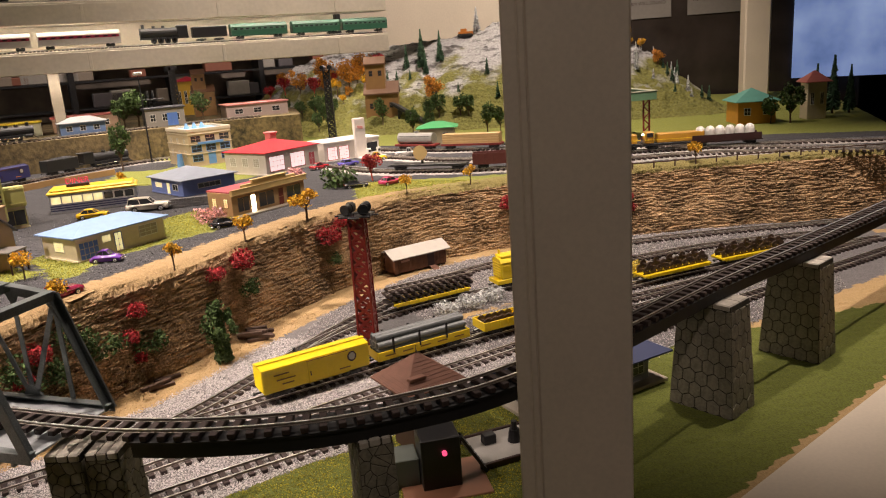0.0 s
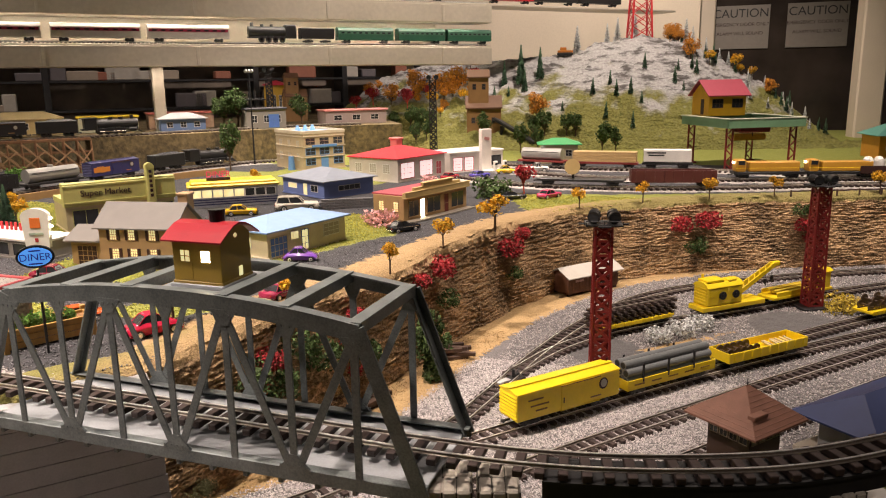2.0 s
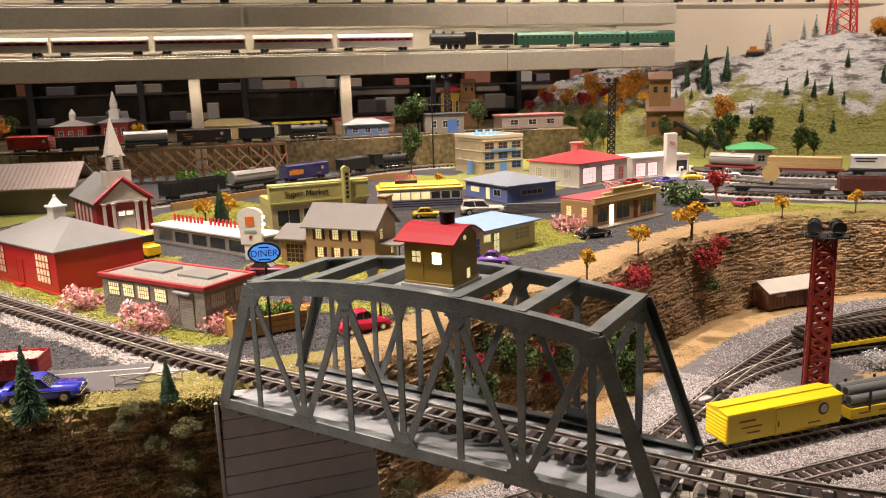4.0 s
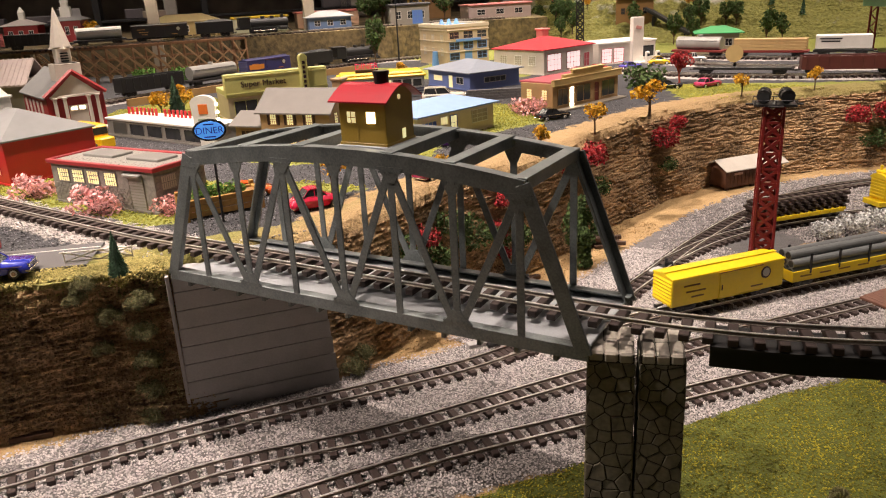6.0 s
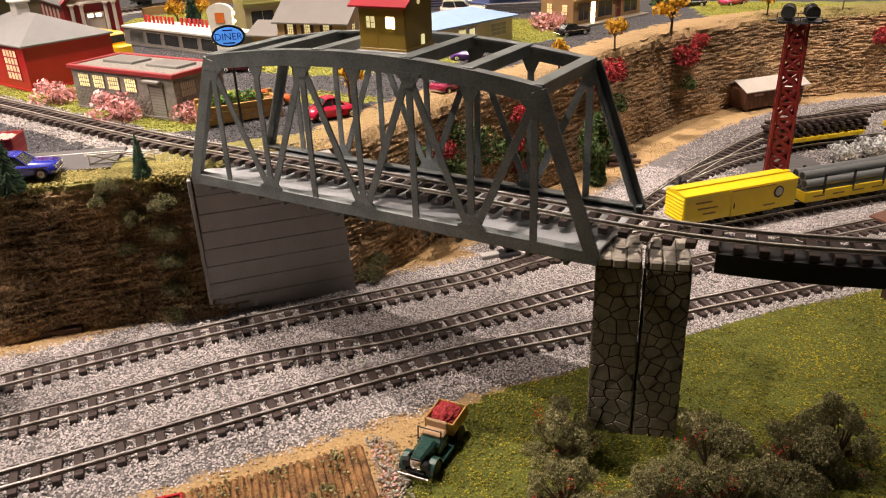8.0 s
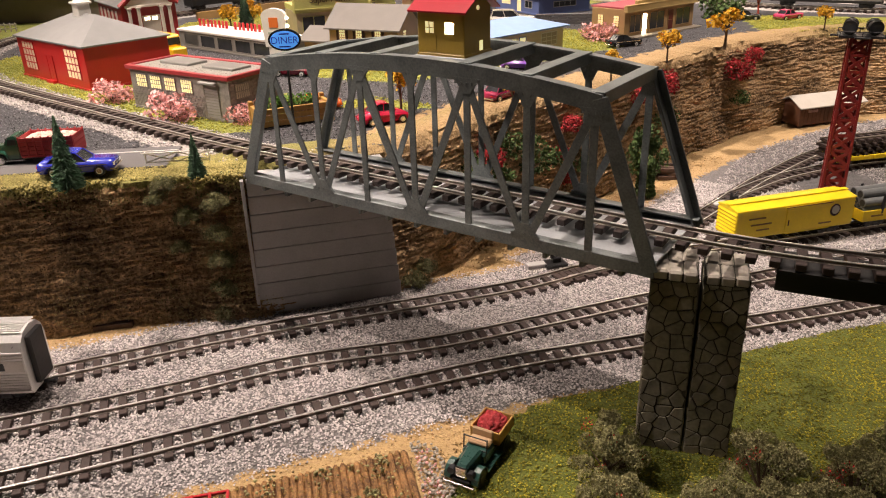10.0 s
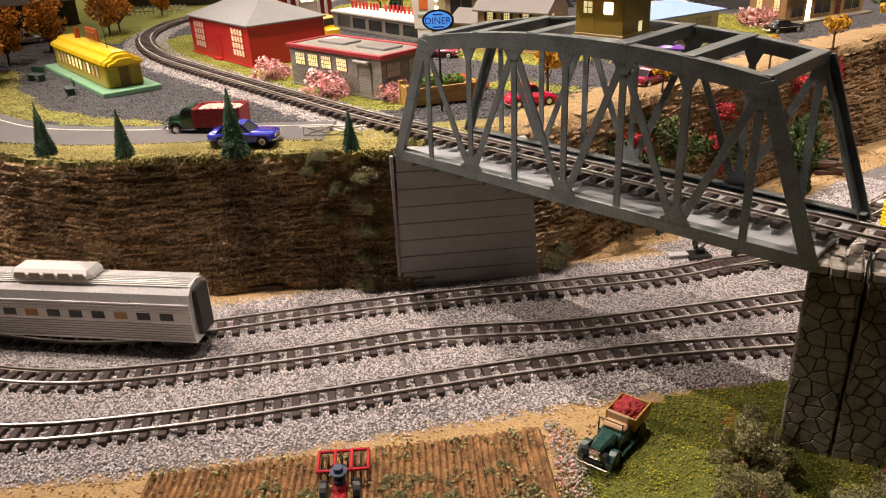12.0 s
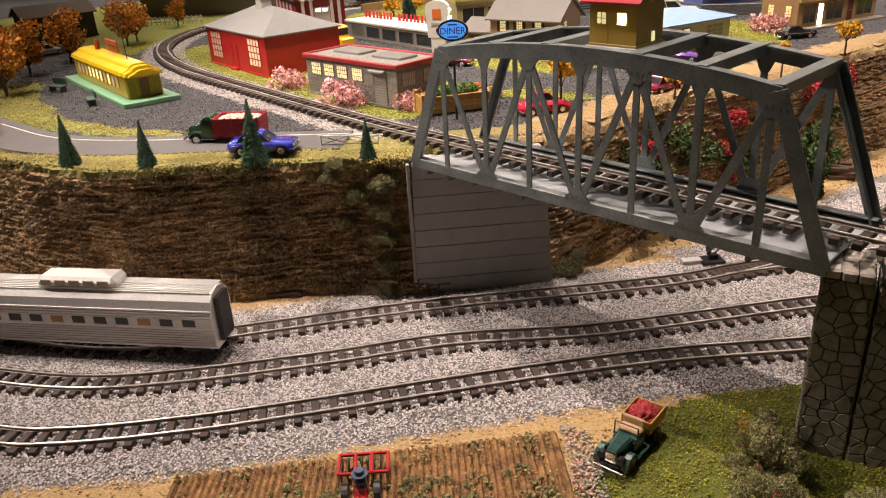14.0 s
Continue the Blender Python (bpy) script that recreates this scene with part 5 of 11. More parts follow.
opening(t, "door", f, 0.085, 0.028, 0.026, 0.040, paint("pink_door", (0.5, 0.1, 0.12)), "white", 2, 2)
f = face_pose("left", L, 0.200)
for u in (-0.06, 0.0, 0.055):
    opening(t, "window", f, u, 0.040, 0.026, 0.026, paint("pale_pane", (0.42, 0.38, 0.3)), "white", 3, 4)
bm = bmesh.new()
box(bm, (0.03, 0.03, 0.105), (0.028, 0.028, 0.026), 0.001)
box(bm, (0.03, 0.03, 0.120), (0.036, 0.036, 0.006), 0.002)
part("cupola", bm, paint("pink_cupola", (0.55, 0.2, 0.18)), t)

# white filling station with a pylon
t, L = house("filling_station", (-0.175, 1.880), (-0.045, 2.060), 0.120, 0.064, paint("warm_white_enamel", (0.72, 0.66, 0.60), 0.4), "white filling station with red bay doors and tall pylon", "filling station")
bm = bmesh.new()
box(bm, (0, 0, 0.066), (L + 0.006, 0.126, 0.006), 0.001)
part("roof", bm, "white", t)
bm = bmesh.new()
box(bm, (0.030, -0.066, 0.070), (0.042, 0.018, 0.140), 0.0015)
part("pylon", bm, paint("warm_white_enamel", (0.72, 0.66, 0.6)), t, "tall white sign pylon")
bm = bmesh.new()
box(bm, (0.030, -0.0757, 0.108), (0.022, 0.0012, 0.010), 0.001, pose(0, 0, 0, 0, 12, 0))
part("pylon_mark", bm, paint("pale_red_mark", (0.55, 0.25, 0.22)), t)
f = face_pose("front", L, 0.120)
for u in (-0.080, -0.034):
    opening(t, "bay_door", f, u, 0.028, 0.036, 0.042, LITPINK, paint("fire_red_roof", (0.48, 0.02, 0.035)), 4, 4)
opening(t, "shop_window", f, 0.082, 0.032, 0.044, 0.034, "darkglass", "white", 1, 1)
bm = bmesh.new()
box(bm, (0.06, -0.085, 0.002), (0.10, 0.05, 0.004), 0.0006)
part("forecourt", bm, "white", t)
for k, u in enumerate((0.035, 0.075)):
    pump = thing("fuel_pump", t.matrix_basis @ pose(u, -0.115, 0), "small white fuel pump on the forecourt", "pump", "fuel pumps")
    bm = bmesh.new()
    box(bm, (0, 0, 0.018), (0.014, 0.010, 0.036), 0.002)
    part("body", bm, "white", pump)
    bm = bmesh.new()
    box(bm, (0, -0.0054, 0.026), (0.009, 0.0008, 0.008))
    part("dial", bm, "darkglass", pump)

# three-storey blue-trimmed building
BUFF = paint("buff_building_wall", (0.43, 0.34, 0.21), 0.6)
STEEL = paint("steel_blue_trim", (0.12, 0.26, 0.52), 0.5)
t, L = house("office_block", (-0.698, 1.843), (-0.610, 1.982), 0.210, 0.128, BUFF, "buff office block with blue doors and parapet", "office")
bm = bmesh.new()
box(bm, (0, 0.0, 0.128), (L - 0.012, 0.198, 0.004))
part("roof", bm, paint("light_blue_roof", (0.22, 0.42, 0.70), 0.5), t, "light blue flat roof")
bm = bmesh.new()
for s in (-1, 1):
    box(bm, (0, s * 0.102, 0.131), (L + 0.006, 0.008, 0.012), 0.001)
    box(bm, (s * L / 2, 0, 0.131), (0.008, 0.196, 0.0122), 0.001)
part("parapet", bm, paint("pale_buff", (0.55, 0.47, 0.34)), t)
f = face_pose("front", L, 0.210)
for z in (0.030, 0.065, 0.100):
    for u in (-0.055, 0.0, 0.055):
        if z < 0.04 and u == 0:
            continue
        opening(t, "window", f, u, z, 0.036, 0.022, "darkglass", STEEL if z < 0.08 else BUFF, 2, 2)
opening(t, "door", f, 0.0, 0.026, 0.026, 0.046, STEEL, STEEL, 2, 2, "blue door")
bm = bmesh.new()
box(bm, (0, -0.108, 0.083), (L * 0.6, 0.004, 0.009), 0.0006)
part("name_board", bm, STEEL, t)
for z in (0.046, 0.082, 0.117):
    bm = bmesh.new()
    box(bm, (0, -0.1062, z), (L + 0.003, 0.0024, 0.0030), 0.0004)
    box(bm, (-L / 2 - 0.0012, 0, z), (0.0024, 0.208, 0.0030), 0.0004)
    part("string_course", bm, paint("pale_buff", (0.55, 0.47, 0.34)), t, "pale band between the storeys")
f = face_pose("left", L, 0.210)
for z in (0.045, 0.090):
    for u in (-0.065, 0.0, 0.065):
        opening(t, "window", f, u, z, 0.022, 0.026, paint("pale_pane", (0.42, 0.38, 0.3)), BUFF, 2, 3)
bm = bmesh.new()
rod(bm, (-L / 2 - 0.018, -0.045, 0.0), (-L / 2 - 0.018, -0.045, 0.048), 0.013, 10, 0.009)
part("oil_tank", bm, STEEL, t)
bm = bmesh.new()
for x in (-0.03, 0, 0.03):
    rod(bm, (x, 0.03, 0.130), (x, 0.03, 0.150), 0.011, 8, 0.004)
part("roof_vent", bm, paint("light_blue_roof", (0.22, 0.42, 0.7)), t)

# yellow trolley diner on its green base
t = thing("trolley_diner", pose(-0.722, -0.024, ZT, 0, 0, -6.5), "yellow trolley car diner on a green base", "diner")
YEL = paint("trolley_yellow", (0.62, 0.44, 0.008), 0.35, 0.25)
OLIVE = paint("trolley_mustard", (0.42, 0.30, 0.02), 0.4, 0.2)
bm = bmesh.new()
box(bm, (0, 0, 0.004), (0.345, 0.090, 0.008), 0.0012)
part("base", bm, paint("mint_green_base", (0.16, 0.33, 0.19), 0.5), t, "mint green base slab")
bm = bmesh.new()
box(bm, (0, 0, 0.0255), (0.290, 0.056, 0.036), 0.002)
part("body", bm, OLIVE, t)
bm = bmesh.new()
prof = [(-0.031, 0.0435), (-0.029, 0.049), (-0.018, 0.0535), (-0.015, 0.0575), (-0.008, 0.0605), (0.008, 0.0605), (0.015, 0.0575), (0.018, 0.0535), (0.029, 0.049), (0.031, 0.0435)]
extrude_x(bm, prof, -0.140, 0.140)
for s in (-1, 1):
    for k, (a, b) in enumerate(((0.140, 0.155), (0.155, 0.163))):
        extrude_x(bm, [(y * (0.96 - 0.12 * k), 0.0435 + (z - 0.0435) * (0.86 - 0.3 * k)) for y, z in prof], min(s * a, s * b), max(s * a, s * b))
part("roof", bm, YEL, t, "glossy yellow clerestory roof")
f = face_pose("front", 0.29, 0.056)
for i in range(11):
    opening(t, "window", f, -0.112 + i * 0.0215, 0.030, 0.013, 0.016, "window" if i in (3, 4, 5, 6, 8) else paint("cream_blind", (0.66, 0.52, 0.4)), YEL, 1, 1)
for s, face in ((1, "right"),):
    f = face_pose(face, 0.29, 0.056)
    opening(t, "door", f, 0.0, 0.024, 0.016, 0.030, paint("brown_door", (0.22, 0.11, 0.03)), YEL, 1, 1, "brown end door")
    for u in (-0.019, 0.019):
        opening(t, "panel", f, u, 0.024, 0.012, 0.026, OLIVE, YEL, 1, 1)
bm = bmesh.new()
rod(bm, (0.085, 0.0, 0.060), (0.045, 0.01, 0.135), 0.0008, 6)
part("trolley_pole", bm, "darkmetal", t)
bm = bmesh.new()
box(bm, (0.0, 0.004, 0.0735), (0.062, 0.003, 0.020), 0.001)
part("sign_board", bm, paint("rust_red_board", (0.36, 0.07, 0.02)), t, "rust red sign board")
for z in (0.071, 0.076):
    bm = bmesh.new()
    box(bm, (0.0, 0.0015, z), (0.044, 0.001, 0.0026))
    part("sign_bar", bm, paint("brown_door", (0.22, 0.11, 0.03)), t)
bm = bmesh.new()
rod(bm, (-0.075, 0.0, 0.058), (-0.075, 0.0, 0.078), 0.0045, 10)
part("vent", bm, paint("rust_red_board", (0.36, 0.07, 0.02)), t)

# oval diner sign on a pole
t = thing("diner_sign", pose(-0.0786, 0.153, ZT, 0, 0, 40), "lit blue oval diner sign on a dark pole", "sign")
bm = bmesh.new()
rod(bm, (0, 0.003, 0), (0, 0.003, 0.10), 0.0016, 8)
part("pole", bm, "darkmetal", t)


def disc(bm, cx, cy, cz, a, b, depth, n=40):
    lo = [bm.verts.new((cx + a * math.cos(2 * math.pi * i / n), cy, cz + b * math.sin(2 * math.pi * i / n))) for i in range(n)]
    hi = [bm.verts.new((v.co.x, cy + depth, v.co.z)) for v in lo]
    bm.faces.new(lo), bm.faces.new(hi[::-1])
    for i in range(n):
        bm.faces.new((lo[i], lo[(i + 1) % n], hi[(i + 1) % n], hi[i]))


bm = bmesh.new()
disc(bm, 0, -0.001, 0.116, 0.0198, 0.0130, 0.005)
part("rim", bm, "black", t, "black oval rim")
bm = bmesh.new()
disc(bm, 0, -0.0018, 0.116, 0.0172, 0.0106, 0.001)
SIGNBLUE = material("lit_blue_panel", (0.10, 0.35, 0.95), 0.4, 0, 0.03, 60, 0, 8, glow=0.7)
NAVY = material("navy_letter", (0.02, 0.03, 0.30), 0.5, 0, 0.03, 60, 0, 8)
part("panel", bm, SIGNBLUE, t, "glowing blue panel")
lettering("DINER", 0.0115, 0.0003, NAVY, t, pose(0, -0.0022, 0.1155, 90, 0, 0))
for z, w in ((0.1232, 0.012), (0.1082, 0.014)):
    bm = bmesh.new()
    box(bm, (0, -0.0021, z), (w, 0.0006, 0.0016))
    part("small_bar", bm, NAVY, t)

# white round-topped shop sign
t = thing("shop_pylon_sign", pose(-0.458, 0.500, ZT, 0, 0, 22), "white round-topped shop sign with side bulbs", "sign")
bm = bmesh.new()
pts = [(-0.020, 0.03), (0.020, 0.03), (0.024, 0.085)] + [(0.024 * math.cos(a), 0.085 + 0.014 * math.sin(a)) for a in np.linspace(0.3, 2.84, 9)] + [(-0.024, 0.085)]
lo, hi = [bm.verts.new((x, -0.005, z)) for x, z in pts], [bm.verts.new((x, 0.005, z)) for x, z in pts]
bm.faces.new(lo), bm.faces.new(hi[::-1])
for i in range(len(pts)):
    bm.faces.new((lo[i], lo[(i + 1) % len(pts)], hi[(i + 1) % len(pts)], hi[i]))
box(bm, (0, 0, 0.016), (0.030, 0.008, 0.032), 0.001)
part("board", bm, "white", t)
bm = bmesh.new()
box(bm, (0.0, -0.0056, 0.074), (0.018, 0.001, 0.018), 0.0004)
part("emblem", bm, paint("orange_emblem", (0.70, 0.17, 0.03)), t)
bm = bmesh.new()
box(bm, (0, -0.0056, 0.055), (0.024, 0.001, 0.004))
part("small_bar", bm, paint("pale_green_bar", (0.35, 0.42, 0.33)), t)
bm = bmesh.new()
box(bm, (0, -0.0056, 0.044), (0.006, 0.001, 0.007), 0.001)
part("emblem", bm, TRIM, t)
for z in (0.055, 0.068, 0.082):
    bm = bmesh.new()
    bmesh.ops.create_icosphere(bm, subdivisions=2, radius=0.003, matrix=Matrix.Translation((0.026, -0.002, z)))
    part("bulb", bm, "bulb", t)

# road with its white lines and crossing gate
t = thing("road", pose(0, 0, 0), "dark asphalt road along the cliff edge with a white line", "road", "", "structure")
line = smooth_line(ROAD, 0.02)
v, fcs = ribbon(line, [(-0.039, -0.002), (0.039, -0.002), (0.039, 0.0022), (-0.039, 0.0022)], ZT)
ob = new("roadway", raw("roadway", v, fcs, "road"))
ob.parent = t
v, fcs = ribbon(line, [(0.0210, 0.0022), (0.0230, 0.0022), (0.0230, 0.0027), (0.0210, 0.0027)], ZT)
ob = new("white_line", raw("white_line", v, fcs, "white"))
ob.parent = t
t = thing("crossing_gate", pose(-0.128, -0.032, ZT, 0, 0, 40), "low white crossing gate with crossed braces", "gate")
for a, b in (((0, 0, 0.002), (0, 0, 0.016)), ((0.07, 0, 0.002), (0.07, 0, 0.016)), ((-0.004, 0, 0.0145), (0.076, 0, 0.0145)), ((0, 0, 0.004), (0.07, 0, 0.004)), ((0, 0, 0.004), (0.035, 0, 0.0145)), ((0.035, 0, 0.0145), (0.07, 0, 0.004)), ((0, 0, 0.0145), (0.035, 0, 0.004)), ((0.035, 0, 0.004), (0.07, 0, 0.0145))):
    bm = bmesh.new()
    rod(bm, a, b, 0.0008, 6)
    part("rail", bm, "white", t)

# wooden planter boxes of flowers
WOOD = material("honey_wood", (0.42, 0.24, 0.06), 0.6, 0, 0.25, 150, 0.3, 60)
t = thing("planter_box", pose(-0.116, 0.188, ZT, 0, 0, 62), "honey wood planter with green shrubs", "planter")
for y in (-0.016, 0.016):
    for z in (0.007, 0.015, 0.023):
        bm = bmesh.new()
        box(bm, (0, y, z), (0.098, 0.003, 0.0072), 0.0006)
        part("plank", bm, WOOD, t)
for x in (-0.049, 0.049):
    bm = bmesh.new()
    box(bm, (x, 0, 0.0145), (0.004, 0.030, 0.025), 0.0006)
    part("end", bm, WOOD, t)
    for y in (-0.018, 0.018):
        bm = bmesh.new()
        box(bm, (x, y, 0.016), (0.006, 0.006, 0.032), 0.0006)
        part("corner_post", bm, WOOD, t)
bm = bmesh.new()
box(bm, (0, 0, 0.022), (0.094, 0.028, 0.002))
part("soil", bm, "soil", t)


# ---- cars ----
def heap(bm, cx, cy, z, lx, ly, high, seed=0):
    """A lumpy pile on a rectangle: one closed skin, highest in the middle."""
    nx, ny = max(8, round(lx / 0.0022)), max(6, round(ly / 0.0022))
    grid = []
    for i in range(nx + 1):
        for j in range(ny + 1):
            u, w = i / nx * 2 - 1, j / ny * 2 - 1
            dome = (1 - u ** 4) * (1 - w ** 4)
            lump = noise.noise(Vector((cx + u * lx, w * ly, seed)) * 170) + 0.6 * noise.noise(Vector((u * lx, w * ly, seed + 5)) * 380)
            grid.append(bm.verts.new((cx + u * lx / 2, cy + w * ly / 2, z + high * dome * (0.75 + 0.45 * lump))))
    for i in range(nx):
        for j in range(ny):
            a = i * (ny + 1) + j
            bm.faces.new((grid[a], grid[a + ny + 1], grid[a + ny + 2], grid[a + 1]))


def outline_body(bm, prof, W, bevel):
    """A side outline, closed, drawn out across the car's width and rounded."""
    a = [bm.verts.new((u, -W / 2, h)) for u, h in prof]
    b = [bm.verts.new((u, W / 2, h)) for u, h in prof]
    k = len(prof)
    bm.faces.new(a[::-1]), bm.faces.new(b)
    for i in range(k):
        bm.faces.new((a[i], a[(i + 1) % k], b[(i + 1) % k], b[i]))
    bmesh.ops.recalc_face_normals(bm, faces=list(bm.faces))
    bmesh.ops.bevel(bm, geom=list(bm.edges), offset=bevel, segments=2, affect="EDGES", clamp_overlap=True)


def arch(x, z, r, steps=7):
    """Points of a wheel opening, front to back."""
    return [(x + r * math.cos(math.pi * i / steps), z + r * math.sin(math.pi * i / steps)) for i in range(steps + 1)]


TAIL = paint("tail_light_red", (0.42, 0.015, 0.012), 0.25, 0.3)


def car_wheels(t, spots, half, r, wide):
    for x in spots:
        for s in (-1, 1):
            bm = bmesh.new()
            rod(bm, (x, s * (half - wide), r), (x, s * half, r), r, 16)
            wh = part("wheel", bm, "black", t)
            bm = bmesh.new()
            rod(bm, (x, s * (half - 0.0003), r), (x, s * (half + 0.0004), r), r * 0.66, 14)
            part("whitewall", bm, "white", wh, "pale wheel wall")
            bm = bmesh.new()
            rod(bm, (x, s * half, r), (x, s * (half + 0.0009), r), r * 0.42, 10)
            part("hubcap", bm, "chrome", wh)


def car(x, y, turn, colour, label, L=0.072, z=ZT, kind="sedan", top=None):
    t = thing("toy_car" if kind != "truck" else "toy_truck", pose(x, y, z, 0, 0, turn), label, "car", "model cars of the town")
    body = paint("car_" + "_".join(str(int(c * 100)) for c in colour), colour, 0.22, 0.5)
    roof = body if top is None else paint("car_" + "_".join(str(int(c * 100)) for c in top), top, 0.22, 0.5)
    bug = kind == "bug"
    W, r, low = L * (0.39 if bug else 0.37), L * (0.078 if bug else 0.070), L * 0.055
    xf, xr = 0.31 * L, -0.30 * L
    if bug:
        upper = [(-0.5, 0.12), (-0.47, 0.17), (-0.38, 0.235), (-0.2, 0.275), (0.1, 0.265), (0.30, 0.235), (0.44, 0.175), (0.5, 0.11)]
    else:
        upper = [(-0.5, 0.10), (-0.505, 0.175), (-0.48, 0.212), (-0.40, 0.218), (-0.28, 0.205), (0.18, 0.205), (0.42, 0.195), (0.495, 0.180), (0.5, 0.10)]
    lower = [(0.49 * L, low)] + arch(xf, low, r * 1.12) + arch(xr, low, r * 1.12) + [(-0.49 * L, low)]
    bm = bmesh.new()
    outline_body(bm, [(u * L, h * L) for u, h in upper] + lower, W, L * 0.017)
    part("body", bm, body, t, smooth=True)
    bm = bmesh.new()
    box(bm, (0, 0, L * 0.09), (L * 0.86, W * 0.72, L * 0.08))
    part("underbody", bm, "black", t)
    cab = {"sedan": (-0.36, 0.16, -0.25, 0.03, 0.315), "bug": (-0.30, 0.18, -0.16, 0.06, 0.39), "wagon": (-0.46, 0.16, -0.42, 0.03, 0.325), "truck": (-0.02, 0.20, 0.0, 0.13, 0.33)}[kind]
    bm = bmesh.new()
    z0, z1 = (0.255 if bug else 0.200) * L, cab[4] * L
    w0, w1 = W * 0.46, W * 0.37
    v = [bm.verts.new(p) for p in ((cab[0] * L, -w0, z0), (cab[1] * L, -w0, z0), (cab[1] * L, w0, z0), (cab[0] * L, w0, z0), (cab[2] * L, -w1, z1), (cab[3] * L, -w1, z1), (cab[3] * L, w1, z1), (cab[2] * L, w1, z1))]
    for f_ in ((0, 1, 5, 4), (1, 2, 6, 5), (2, 3, 7, 6), (3, 0, 4, 7)):
        bm.faces.new([v[i] for i in f_])
    bm.faces.new(v[4:])
    bm.faces.new(v[3::-1])
    part("glasshouse", bm, "darkglass", t, "dark car glazing")
    bm = bmesh.new()
    mid = (cab[2] + cab[3]) / 2
    half = (cab[3] - cab[2]) / 2 * L * 1.10
    outline_body(bm, [(mid * L + half * u, z1 + h * L) for u, h in ((-1, -0.008), (1, -0.008), (0.93, 0.006), (0.5, 0.018), (-0.5, 0.018), (-0.93, 0.006))], w1 * 2.10, L * 0.007)
    part("roof", bm, roof, t)
    for sx, sx2 in ((cab[0], cab[2]), (cab[1], cab[3]), ((cab[0] + cab[1]) / 2, (cab[2] + cab[3]) / 2)):
        for s in (-1, 1):
            bm = bmesh.new()
            bar(bm, (sx * L, s * w0, z0), (sx2 * L, s * w1, z1), L * 0.017, L * 0.014, (1, 0, 0.1))
            part("pillar", bm, roof, t)
    car_wheels(t, (xr, xf), W / 2 + 0.0002, r, L * 0.05)
    for s in (-1, 1):
        bm = bmesh.new()
        box(bm, (s * L * 0.508, 0, L * 0.092), (L * 0.024, W * 1.0, L * 0.030), L * 0.008)
        for e in (-1, 1):
            box(bm, (s * L * 0.485, e * W * 0.49, L * 0.092), (L * 0.06, L * 0.016, L * 0.026), L * 0.006)
        part("bumper", bm, "chrome", t, "chrome bumper")
        bm = bmesh.new()
        rod(bm, (L * 0.485, s * W * 0.37, L * 0.150), (L * 0.506, s * W * 0.37, L * 0.150), L * 0.027, 12)
        lamp_ = part("headlight", bm, "chrome", t)
        bm = bmesh.new()
        rod(bm, (L * 0.500, s * W * 0.37, L * 0.150), (L * 0.510, s * W * 0.37, L * 0.150), L * 0.019, 12)
        part("lens", bm, "white", lamp_)
        bm = bmesh.new()
        box(bm, (-L * 0.503, s * W * 0.40, L * 0.155), (L * 0.014, W * 0.13, L * 0.028), L * 0.004)
        part("tail_light", bm, TAIL, t)
        if not bug:
            bm = bmesh.new()
            box(bm, (0, s * (W / 2 + 0.0001), L * 0.158), (L * 0.86, 0.0006, L * 0.009))
            part("side_strip", bm, "chrome", t)
    bm = bmesh.new()
    for k in range(3):
        box(bm, (L * 0.502, 0, L * (0.128 + 0.018 * k)), (L * 0.012, W * 0.56, L * 0.008))
    part("grille", bm, "chrome", t)
    return t


